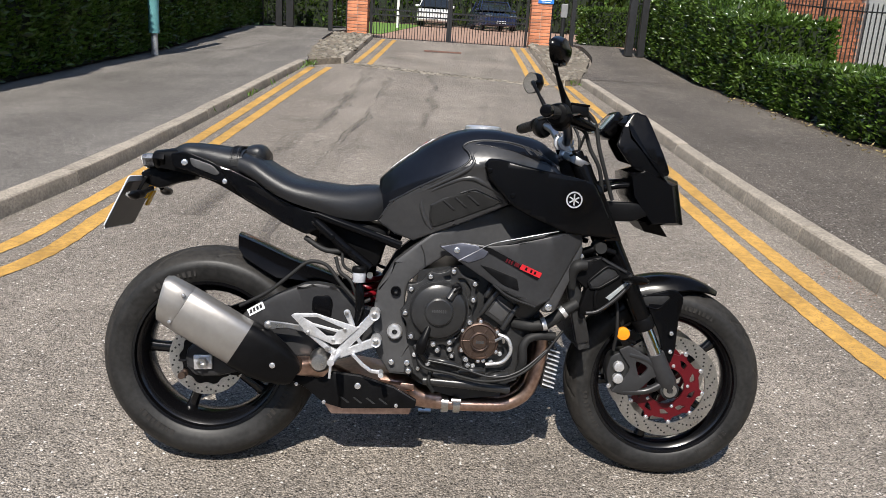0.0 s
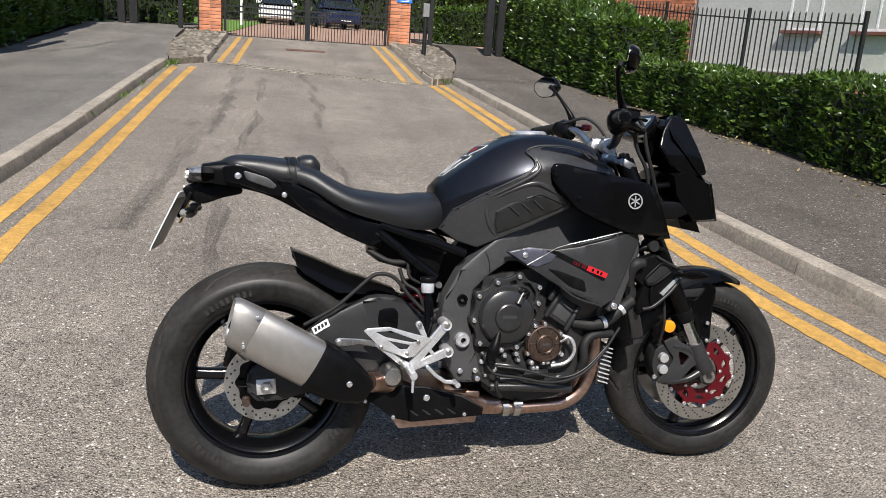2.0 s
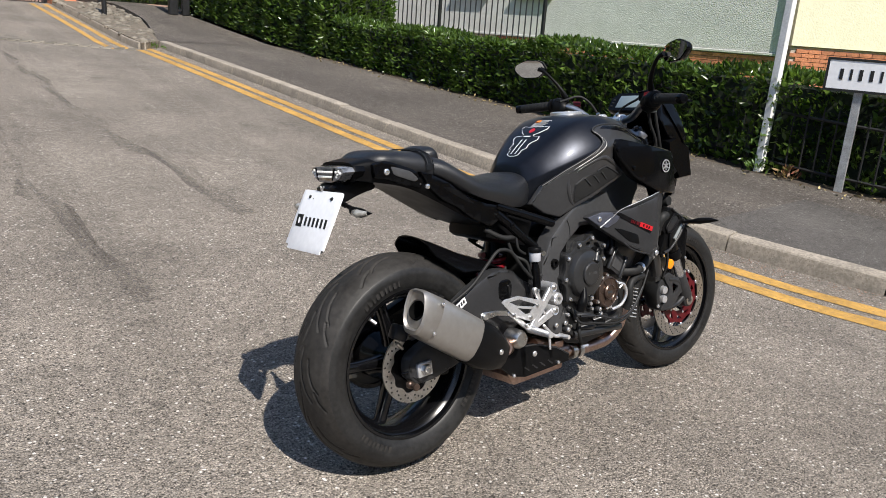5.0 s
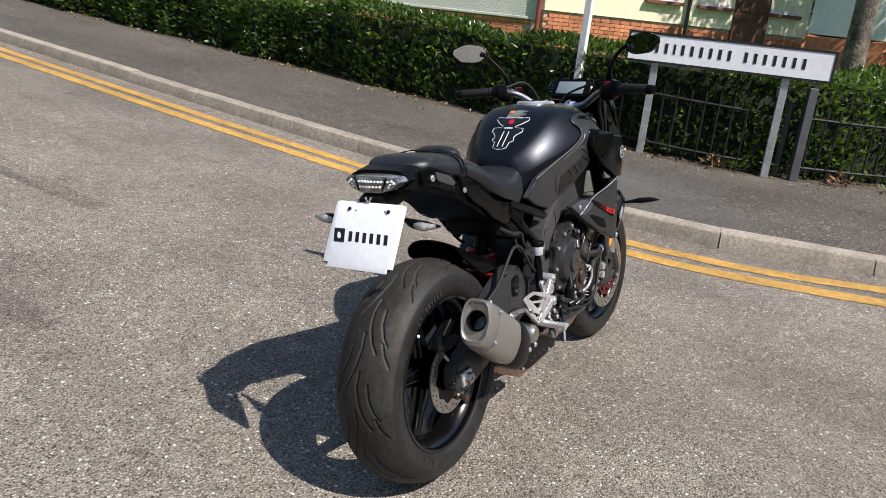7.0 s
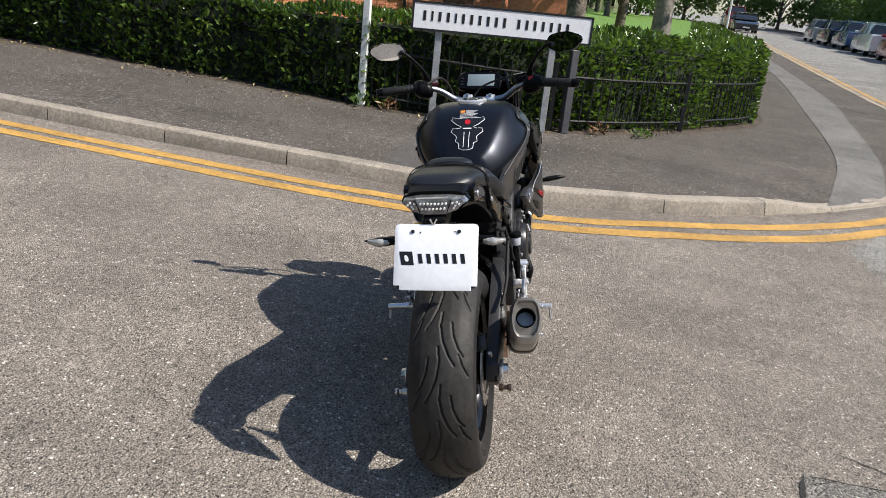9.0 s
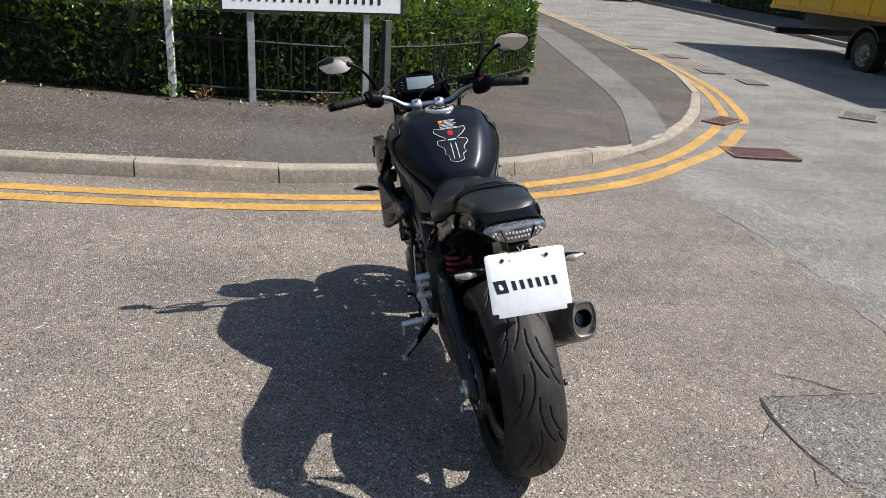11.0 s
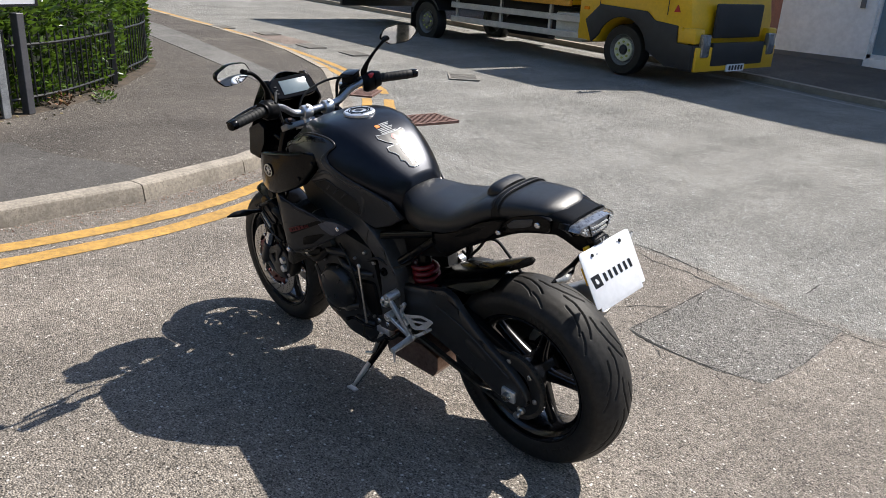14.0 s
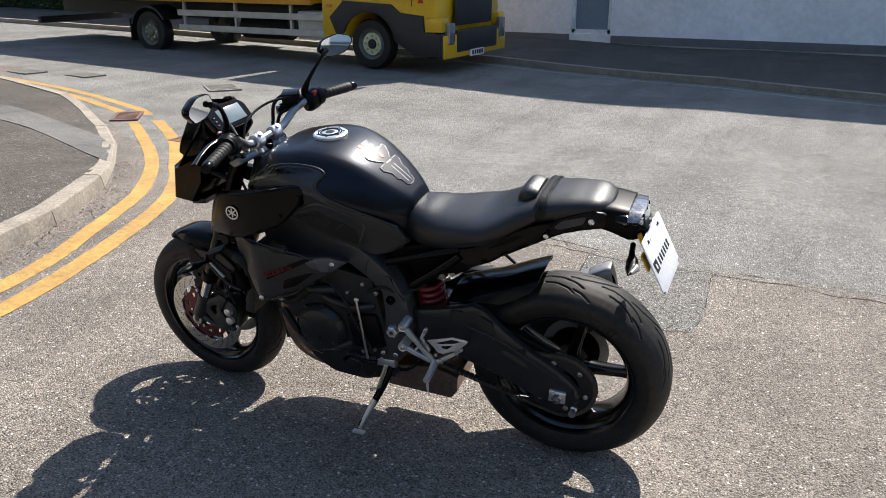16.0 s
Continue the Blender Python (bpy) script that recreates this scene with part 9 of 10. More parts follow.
# left side of the engine
lcov = part("stator_cover", lathe_bm([(0.0, 0.186), (0.055, 0.184), (0.075, 0.178), (0.086, 0.165), (0.092, 0.155), (0.093, 0.13)], 56, m=pose(0.805, 0, 0.405)), ENGINE_K, eng, "round black generator cover", 32)
for k in range(8):
    a = radians(10 + 45 * k)
    bolt((0.805 + 0.089 * math.cos(a), 0.152, 0.405 + 0.089 * math.sin(a)), lcov, 0.0075, 1, ENGINE_K, 0.012)
part("sprocket_cover", box_bm(0.12, 0.03, 0.13, (0.640, 0.150, 0.42), Matrix.Rotation(radians(10), 4, "Y"), 0.015), MATT_K, eng, "black front sprocket cover", 40)
part("shift_rod", tube_bm([(0.651, 0.172, 0.547), (0.640, 0.178, 0.44), (0.632, 0.18, 0.328)], 0.0042, 10), STEEL, bike, "thin steel gear shift rod", 60)
part("shift_lever", tube_bm([(0.60, 0.175, 0.318), (0.64, 0.185, 0.322), (0.69, 0.19, 0.332), (0.70, 0.215, 0.335)], [0.0055, 0.005, 0.005, 0.007], 10), SATIN_K, bike, smooth=60)
for s in (-1, 1):
    bolt((0.651, s * 0.168, 0.547), bike, 0.009, s, ALU)
part("engine_hose", tube_bm([(0.98, 0.16, 0.51), (0.90, 0.17, 0.50), (0.84, 0.165, 0.545), (0.80, 0.15, 0.57)], 0.014, 10), RUBBER, bike, smooth=60)

for (x, z), r in zip(((0.585, 0.575), (0.630, 0.600), (0.690, 0.560), (0.735, 0.520), (0.72, 0.345), (0.66, 0.335), (0.615, 0.350), (0.855, 0.320), (0.90, 0.42), (0.87, 0.50)), (8, 7, 6, 6, 7, 7, 6, 6, 7, 6)):
    bolt((x, 0.150, z), eng, r / 1000, 1, STEEL, 0.010)
for x0, z0, x1, z1, r in ((0.68, 0.50, 0.78, 0.53, 0.012), (0.60, 0.52, 0.70, 0.50, 0.010), (0.70, 0.36, 0.78, 0.32, 0.012), (0.82, 0.30, 0.90, 0.34, 0.011), (0.62, 0.31, 0.72, 0.305, 0.013), (0.74, 0.56, 0.86, 0.55, 0.016)):
    part("engine_casting", tube_bm([(x0, 0.148, z0), ((x0 + x1) / 2, 0.164, (z0 + z1) / 2 + 0.006), (x1, 0.148, z1)], r, 10), ENGINE_K, eng, smooth=50)
for k in range(4):
    a = radians(40 + 90 * k)
    part("cover_rib", box_bm(0.050, 0.005, 0.005, (0.805 + 0.045 * math.cos(a), 0.182, 0.405 + 0.045 * math.sin(a)), Matrix.Rotation(-a, 4, "Y"), 0.002), ENGINE_K, lcov)
for nm, pts, r in (("water_hose", [(0.86, 0.165, 0.545), (0.93, 0.175, 0.520), (0.985, 0.165, 0.50), (1.02, 0.155, 0.53)], 0.015), ("wire_loop", [(0.62, 0.165, 0.36), (0.66, 0.178, 0.46), (0.70, 0.172, 0.55), (0.76, 0.16, 0.60)], 0.004), ("wire_loop", [(0.42, 0.13, 0.62), (0.50, 0.14, 0.58), (0.56, 0.155, 0.60), (0.62, 0.15, 0.57)], 0.005), ("wire_loop", [(0.66, 0.17, 0.31), (0.655, 0.18, 0.27), (0.63, 0.175, 0.255), (0.61, 0.165, 0.27)], 0.005)):
    part(nm, tube_bm(pts, r, 10), RUBBER, bike, smooth=60)
part("hose_clip", cyl_bm((0.925, 0.174, 0.523), (0.938, 0.174, 0.516), 0.0168, None, 20), STEEL, bike, "steel hose clip", 40)

panel("belly_cover", rounded([(0.60, 0.300), (0.72, 0.275), (0.86, 0.285), (0.945, 0.345), (0.985, 0.430), (0.965, 0.440), (0.925, 0.360), (0.88, 0.255), (0.80, 0.205), (0.68, 0.198), (0.60, 0.225)], 0.15), 1, 0.132, 0.012, ENGINE_K, bike, None, 0.004, label="black belly cover")

# -- exhaust --
for y in (-0.105, -0.035, 0.035, 0.105):
    yb = y * 0.85
    part("header_pipe", tube_bm([(0.925, y, 0.52), (0.965, y, 0.47), (0.972, y, 0.40), (0.962, y, 0.325), (0.938, (y + yb) / 2, 0.262), (0.885, yb, 0.224), (0.82, yb, 0.217), (0.72, yb * 0.9, 0.214), (0.64, yb * 0.7, 0.222)], 0.0205, 16, 8), HEAT, bike, "heat-tinted steel exhaust pipe", 60)
part("collector", tube_bm([(0.70, -0.06, 0.218), (0.62, -0.06, 0.228), (0.56, -0.07, 0.262), (0.50, -0.08, 0.270)], [0.031, 0.034, 0.034, 0.032], 18), HEAT, bike, "heat-tinted exhaust collector", 60)
for x in (0.735, 0.70):
    part("pipe_clamp", lathe_bm([(0.024, -0.010), (0.0285, -0.010), (0.0285, 0.010), (0.024, 0.010)], 24, closed=True, m=pose(x, -0.08, 0.215, 0, 0, 90)), STEEL, bike, smooth=30)
part("clamp_bolt", cyl_bm((0.718, -0.118, 0.235), (0.745, -0.118, 0.235), 0.006, None, 8), ALU, bike)
part("silencer_box", loft_bm([[(x, y, z) for x, z in ((0.369, 0.182), (0.595, 0.190), (0.602, 0.215), (0.575, 0.275), (0.42, 0.295), (0.34, 0.270), (0.345, 0.215))] for y in (-0.130, 0.12)]), HEAT, bike, "heat-stained exhaust chamber", 30)
shield = panel("heat_shield", rounded([(0.215, 0.298), (0.373, 0.311), (0.447, 0.305), (0.546, 0.276), (0.614, 0.238), (0.611, 0.214), (0.403, 0.204), (0.345, 0.219), (0.294, 0.260)], 0.06), -1, 0.150, 0.012, MATT_K, bike, None, 0.004, label="black belly heat shield")
for k in range(4):
    x0 = 0.393 + 0.0368 * k
    panel("shield_slot", [(x0, 0.239), (x0 + 0.006, 0.240), (x0 + 0.029, 0.224), (x0 + 0.023, 0.222)], -1, 0.1508, 0.003, IRON, shield, None, 0)
for p, r in (((0.268, 0.272), 0.0065), ((0.348, 0.222), 0.0065), ((0.443, 0.274), 0.0105), ((0.556, 0.221), 0.0065)):
    bolt((p[0], -0.149, p[1]), shield, r)
panel("shield_edge", [(0.375, 0.312), (0.447, 0.306), (0.546, 0.277), (0.612, 0.240), (0.612, 0.236), (0.546, 0.272), (0.447, 0.301), (0.375, 0.307)], -1, 0.1515, 0.003, GREY_P, shield, None, 0)
part("shield_badge", box_bm(0.042, 0.006, 0.022, (0.585, -0.128, 0.272), Matrix.Rotation(radians(4), 4, "Y"), 0.005), HEAT, bike, "embossed steel plate", 40)
MUF = pose(-0.088, -0.222, 0.522, 0, 0, 0) @ Matrix.Rotation(radians(30.5), 4, "Y") @ Matrix.Rotation(radians(5), 4, "Z") @ Matrix.Diagonal((1.0, 0.93, 0.90, 1.0))


def muf_ring(x, k, ky=1.0, shear=0.0):
    base = [(-0.030, 0.066), (0.030, 0.066), (0.044, 0.048), (0.053, 0.0), (0.046, -0.050), (0.028, -0.076), (-0.028, -0.076), (-0.046, -0.050), (-0.053, 0.0), (-0.044, 0.048)]
    return [(x + shear * z, y * k * ky, z * k) for y, z in rounded(base, 0.28, 3)]


def muf_part(name, rings, m_, label, parent=bike, caps=True):
    bm = loft_bm(rings, caps)
    bmesh.ops.transform(bm, matrix=MUF, verts=bm.verts)
    return part(name, bm, m_, parent, label, 32)


SH = -0.22
can = muf_part("silencer", [muf_ring(0.058, 0.985), muf_ring(0.060, 1.0), muf_ring(0.252, 1.02), muf_ring(0.256, 1.0)], TITAN, "brushed titanium silencer")
muf_part("end_cap", [muf_ring(0.004, 0.69, 1, SH), muf_ring(-0.004, 0.75, 1, SH), muf_ring(-0.006, 0.80, 1, SH), muf_ring(0.004, 0.93, 1, SH * 0.8), muf_ring(0.056, 0.995), muf_ring(0.0575, 0.985)], TITAN, "bevelled titanium end cap", can, False)
ob_ = lathe_bm([(0.0295, 0.14), (0.0295, 0.006), (0.0280, 0.003), (0.0262, 0.006), (0.0255, 0.14), (0.0, 0.14)], 32)
bmesh.ops.transform(ob_, matrix=MUF @ Matrix.Rotation(radians(-90), 4, "Z"), verts=ob_.verts)
# near-black outlet with hardly any gloss
part("outlet", ob_, mat("outlet_black", (0.004, 0.004, 0.004), 0.9, 0, 0.3, 30, spec=0.05), can, "dark exhaust outlet", 40)
face = muf_ring(0.004, 0.70, 1, SH)
throat = []
for x, y, z in face:
    a = math.atan2(z, y)
    throat.append((0.004 + SH * 0.031 * math.sin(a), 0.031 * math.cos(a), 0.031 * math.sin(a)))
muf_part("outlet_rim", [face, [(x + 0.001, y, z) for x, y, z in throat], [(x + 0.012, y * 0.97, z * 0.97) for x, y, z in throat]], TITAN, "", can, False)
muf_part("silencer_cap", [muf_ring(0.240, 1.04), muf_ring(0.252, 1.075), muf_ring(0.30, 1.06), muf_ring(0.355, 0.90), muf_ring(0.405, 0.62, 0.9), muf_ring(0.418, 0.45, 0.8)], MATT_K, "black plastic silencer cover", can)
for x, z in ((0.045, 0.045), (0.052, -0.045), (0.345, 0.0)):
    p = MUF @ Vector((x, -0.052 + (0.004 if x < 0.1 else 0.006), z))
    bolt(p, can, 0.0055 if x < 0.1 else 0.009)
part("link_pipe", tube_bm([(0.27, -0.185, 0.335), (0.33, -0.130, 0.315), (0.40, -0.08, 0.27)], [0.027, 0.03, 0.032], 16), HEAT, bike, "heat-tinted link pipe", 60)
part("exhaust_valve", lathe_bm([(0.0, -0.205), (0.022, -0.203), (0.030, -0.190), (0.032, -0.15)], 24, m=pose(0.335, 0, 0.350)), STEEL, bike, "bare steel exhaust valve housing", 30)

# -- foot rests --
def link_bm(bm, pts, widths, y0, y1):
    """A flat bar of changing width through x-z points, round at its ends."""
    for (p, q), (w0, w1) in zip(zip(pts, pts[1:]), zip(widths, widths[1:])):
        d = Vector((q[0] - p[0], q[1] - p[1])).normalized()
        n = Vector((-d.y, d.x))
        a0 = math.atan2(n.y, n.x)
        out = [(p[0] + w0 / 2 * math.cos(a0 + t), p[1] + w0 / 2 * math.sin(a0 + t)) for t in np.linspace(0, math.pi, 7)]
        out += [(q[0] + w1 / 2 * math.cos(a0 + math.pi + t), q[1] + w1 / 2 * math.sin(a0 + math.pi + t)) for t in np.linspace(0, math.pi, 7)]
        bm = plate_bm(out, min(y0, y1), max(y0, y1), 0.0022, bm=bm, segs=1)
    return bm


for s in (-1, 1):
    kx = (lambda pts: pts) if s < 0 else (lambda pts: [(0.330 + 0.72 * (x - 0.345), 0.456 + 0.78 * (z - 0.447)) for x, z in pts])
    heel = panel("heel_guard", kx([(0.252, 0.480), (0.261, 0.487), (0.321, 0.490), (0.441, 0.455), (0.392, 0.406), (0.368, 0.404), (0.300, 0.431)]), s, 0.202, 0.004, ALU, bike, None, 0.001,
                 holes=[kx([(0.283, 0.477), (0.325, 0.479), (0.405, 0.449), (0.385, 0.446), (0.352, 0.453), (0.312, 0.462)]), kx([(0.318, 0.453), (0.380, 0.439), (0.372, 0.428), (0.352, 0.428)])], label="bare aluminium heel guard")
    y0, y1 = s * 0.184, s * 0.197
    slim = 1.0 if s < 0 else 0.72
    rs = part("foot_rest_bracket", link_bm(None, [(0.482, 0.492), (0.385, 0.376)], [0.025 * slim, 0.022 * slim], y0, y1), ALU, bike, "bare aluminium foot rest bracket", 30)
    for pts, ws in (([(0.405, 0.494), (0.422, 0.460)], [0.018, 0.013]), ([(0.422, 0.460), (0.400, 0.420)], [0.013, 0.013]), ([(0.489, 0.416), (0.390, 0.374)], [0.026, 0.020]), ([(0.430, 0.432), (0.447, 0.410)], [0.010, 0.010]), ([(0.291, 0.441), (0.357, 0.390)], [0.015, 0.015]), ([(0.357, 0.390), (0.385, 0.374)], [0.015, 0.022])):
        part("bracket_arm", link_bm(None, pts, [w * slim for w in ws], y0, y1 - s * 0.0006), ALU, rs, smooth=30)
    if s < 0:
        part("bracket_arm", link_bm(None, [(0.188, 0.447), (0.240, 0.449), (0.291, 0.441)], [0.026, 0.015, 0.017], y0, s * 0.193), STEEL, rs, smooth=30)
    for p in ((0.482, 0.492), (0.489, 0.416)):
        part("bracket_boss", lathe_bm([(0.0, s * 0.199), (0.008, s * 0.199), (0.0145, s * 0.201), (0.0155, s * 0.198), (0.0155, s * 0.15)], 20, m=pose(p[0], 0, p[1])), ALU, rs, smooth=35)
    for p, r in (((0.482, 0.492), 0.0085), ((0.489, 0.416), 0.0085), ((0.405, 0.494), 0.0055), ((0.372, 0.415), 0.006), ((0.402, 0.447), 0.006), ((0.300, 0.434), 0.006), ((0.357, 0.392), 0.009)):
        bolt((p[0], s * (0.199 if p[0] > 0.45 else 0.2015), p[1]), rs, r, s, STEEL)
    peg = tube_bm([(0.382, s * 0.19, 0.374), (0.378, s * 0.225, 0.374), (0.374, s * 0.285, 0.374)], [0.013, 0.0115, 0.010], 12)
    cyl_bm((0.374, s * 0.278, 0.370), (0.372, s * 0.282, 0.330), 0.0045, 0.0035, 8, peg)
    part("foot_peg", peg, ALU, rs, "grooved aluminium foot peg", 50)
    part("lever", link_bm(None, [(0.429, 0.378), (0.455, 0.352), (0.480, 0.335), (0.507, 0.332)], [0.010, 0.010, 0.010, 0.012], s * 0.202, s * 0.210), ALU if s < 0 else SATIN_K, rs, "slim foot lever", 30)
    part("lever_toe", cyl_bm((0.507, s * 0.20, 0.332), (0.509, s * 0.238, 0.332), 0.008, 0.0075, 12), ALU if s < 0 else RUBBER, rs, smooth=40)
    if s < 0:
        bolt((0.188, -0.193, 0.447), rs, 0.011, -1, STEEL)

# reservoir, shock, hugger, chain, stand
resv = part("brake_reservoir", cyl_bm((0.432, -0.165, 0.578), (0.432, -0.165, 0.607), 0.018, 0.019, 20, bevel=0.002), CLOUDY, bike, "cloudy brake fluid reservoir with black cap", 40)
part("cap", cyl_bm((0.432, -0.165, 0.606), (0.432, -0.165, 0.622), 0.0215, 0.0205, 20, bevel=0.003), MATT_K, resv, smooth=40)
part("reservoir_bolt", cyl_bm((0.462, -0.165, 0.600), (0.462, -0.175, 0.600), 0.009, None, 12), STEEL, resv)
part("master_cylinder", tube_bm([(0.432, -0.165, 0.578), (0.436, -0.165, 0.55), (0.438, -0.168, 0.50), (0.43, -0.172, 0.455)], [0.008, 0.013, 0.013, 0.008], 12), SATIN_K, bike, smooth=50)
coil = [(0.432 + 0.040 * math.cos(a) + 0.0006 * a, 0.045 + 0.040 * math.sin(a), 0.475 + 0.0036 * a) for a in np.linspace(0, 2 * math.pi * 4.5, 90)]
shock = part("shock_spring", tube_bm(coil, 0.0095, 8, 1), SPRING_R, bike, "red coil spring of the rear shock", 60)
part("shock_body", cyl_bm((0.425, 0.045, 0.38), (0.455, 0.045, 0.66), 0.024, None, 18), SATIN_K, shock, smooth=40)
hug = []
for x, top, w, drop in ((0.066, 0.684, 0.090, 0.018), (0.085, 0.677, 0.100, 0.034), (0.137, 0.656, 0.104, 0.046), (0.180, 0.637, 0.104, 0.050), (0.222, 0.619, 0.102, 0.034), (0.290, 0.597, 0.096, 0.020), (0.359, 0.572, 0.085, 0.014)):
    sec = []
    for inner in (0, 1):
        arc = []
        for t in np.linspace(-1, 1, 15):
            y = (w - 0.004 * inner) * t
            arc.append((x + 0.012 * abs(t) ** 2, y, top - 0.018 * t * t - drop * abs(t) ** 5 - 0.004 * inner))
        sec += arc if not inner else arc[::-1]
    hug.append(sec)
part("rear_hugger", loft_bm(hug), SATIN_K, bike, "satin black rear hugger", 40)
part("chain_guard", plate_bm(rounded([(-0.01, 0.425), (0.10, 0.470), (0.22, 0.52), (0.24, 0.505), (0.12, 0.45), (0.0, 0.405)], 0.2), 0.088, 0.118, 0.003), MATT_K, bike, smooth=40)
chain_pts = [(0.11 * math.cos(a), RR + 0.11 * math.sin(a)) for a in np.linspace(radians(76), radians(282), 30)]
chain_pts = [(0.545, 0.425)] + [(0.04, RR + 0.108)] + chain_pts[1:-1] + [(0.545, 0.355)]
chb = None
for (x0, z0), (x1, z1) in zip(chain_pts, chain_pts[1:]):
    L = math.hypot(x1 - x0, z1 - z0)
    n = max(1, round(L / 0.016))
    for k in range(n):
        t = (k + 0.5) / n
        chb = box_bm(0.0145, 0.018, 0.012, (x0 + (x1 - x0) * t, 0.116, z0 + (z1 - z0) * t), Matrix.Rotation(-math.atan2(z1 - z0, x1 - x0), 4, "Y"), bm=chb)
tagged(part("drive_chain", chb, mat("chain_steel", (0.10, 0.092, 0.082), 0.5, 0.7, 0.3, 60), bike), "oily steel drive chain")
stand = part("side_stand", tube_bm([(0.570, 0.135, 0.285), (0.585, 0.165, 0.235), (0.622, 0.212, 0.155), (0.652, 0.253, 0.092)], [0.016, 0.0135, 0.011, 0.010], 12), SATIN_K, bike, "steel side stand with a worn foot", 50)
part("stand_leg", tube_bm([(0.612, 0.200, 0.178), (0.652, 0.256, 0.090)], [0.0115, 0.0085], 12, 3), ALU, stand, "worn bare metal stand leg", 50)
part("stand_foot", box_bm(0.044, 0.022, 0.008, (0.656, 0.262, 0.0765), Matrix.Rotation(radians(10.6), 4, "X"), 0.003), ALU, stand, smooth=40)
part("stand_mount", box_bm(0.07, 0.03, 0.035, (0.585, 0.135, 0.300), None, 0.006), ALU, stand, smooth=40)
part("stand_spring", tube_bm([(0.575, 0.165, 0.30), (0.60, 0.19, 0.22)], 0.007, 10, 4), STEEL, stand)
part("stand_tang", tube_bm([(0.60, 0.182, 0.215), (0.62, 0.21, 0.225)], 0.005, 8, 3), ALU, stand)

# -- radiator group --
def rad_y(x, z):
    return 0.192 + 0.055 * min(1, max(0, (x - 0.66) / 0.28)) - 0.04 * max(0, (x - 0.96) / 0.09)


for s in (-1, 1):
    rc = panel("radiator_cover", rounded([(0.650, 0.696), (0.712, 0.712), (0.790, 0.706), (0.850, 0.716), (0.94, 0.742), (1.038, 0.765), (1.050, 0.732), (1.000, 0.640), (0.960, 0.568), (0.922, 0.546), (0.820, 0.590), (0.705, 0.658)], 0.1), s, 0.0, 0.02, GREY_P, bike, rad_y, 0.005, 0.03, label="dark grey radiator side cover")
    panel("cover_tip", rounded([(0.653, 0.695), (0.712, 0.709), (0.752, 0.7055), (0.790, 0.690), (0.775, 0.672), (0.735, 0.655), (0.706, 0.662)], 0.08), s, 0.003, 0.006, SILVER_P, rc, rad_y, 0.002, 0.03, label="silver grey tip of the cover")
    panel("dark_band", [(0.752, 0.702), (0.790, 0.702), (0.842, 0.678), (0.930, 0.633), (0.922, 0.622), (0.80, 0.682)], s, 0.0028, 0.004, MATT_K, rc, rad_y, 0.0, 0.03)
    # same mark on both sides; the left one's shade is put into a darker red
    red = RED_P if s < 0 else RED
    mark = panel("red_mark", [(0.879, 0.664), (0.933, 0.643), (0.927, 0.629), (0.872, 0.650)], s, 0.0042, 0.003, red, rc, rad_y, 0.0, 0.03, label="red model mark")
    for x0, z0 in ((0.889, 0.653), (0.903, 0.6475), (0.913, 0.6435)):
        panel("mark_bar", [(x0, z0 + 0.0035), (x0 + 0.005, z0 + 0.0015), (x0 + 0.002, z0 - 0.0065), (x0 - 0.003, z0 - 0.0045)], s, 0.0050, 0.001, MATT_K, mark, rad_y, 0.0, 0.03)
    for x0, z0, w in ((0.837, 0.676, 0.004), (0.844, 0.6735, 0.004), (0.851, 0.671, 0.004), (0.861, 0.668, 0.012)):
        panel("red_bar", [(x0, z0), (x0 + w, z0 - 0.4 * w), (x0 + w - 0.004, z0 - 0.4 * w - 0.010), (x0 - 0.004, z0 - 0.010)], s, 0.0042, 0.003, RED, rc, rad_y, 0.0, 0.03)
    # the fold's highlight is painted as a thin bright line, duller on the left
    part("cover_fold", tube_bm([(x, s * (rad_y(x, z) + 0.0022), z) for x, z in ((0.706, 0.660), (0.755, 0.690), (0.796, 0.714), (0.880, 0.737), (0.972, 0.760))], 0.0013, 6, 5), SILVER_P if s > 0 else ALU, rc, "fold of the cover, its highlight painted bright", 60)
    part("cover_fold", tube_bm([(x, s * (rad_y(x, z) + 0.001), z) for x, z in ((0.805, 0.600), (0.851, 0.570), (0.922, 0.548))], 0.003, 6, 5), GREY_P, rc, smooth=60)
    panel("cover_inset", rounded([(0.765, 0.652), (0.792, 0.648), (0.868, 0.622), (0.876, 0.588), (0.830, 0.602)], 0.15), s, 0.0025, 0.006, MATT_K, rc, rad_y, 0.001, 0.03, label="grained black inset")
    for x0, z0, x1, z1 in ((0.835, 0.718, 0.90, 0.736), (0.89, 0.733, 0.945, 0.748)):
        panel("cover_slot", [(x0, z0 - 0.002), (x0 + 0.012, z0 + 0.006), (x1, z1 + 0.003), (x1 - 0.015, z1 - 0.006)], s, 0.003, 0.006, IRON, rc, rad_y, 0.001, 0.03)
    bolt((0.700, s * (rad_y(0.70, 0.69) + 0.002), 0.688), rc, 0.0095, s)
    panel("lower_cover", rounded([(0.958, 0.575), (1.046, 0.735), (1.052, 0.700), (0.990, 0.560), (0.975, 0.535), (0.940, 0.535)], 0.15), s, -0.004, 0.02, FRAME_P, bike, rad_y, 0.003, 0.03)
    bolt((0.958, s * (rad_y(0.96, 0.56) - 0.002), 0.549), bike, 0.0105, s)
    def pod_y(x, z):
        return 0.205 - 0.10 * max(0, (x - 1.10)) - 0.18 * max(0, 0.58 - z)
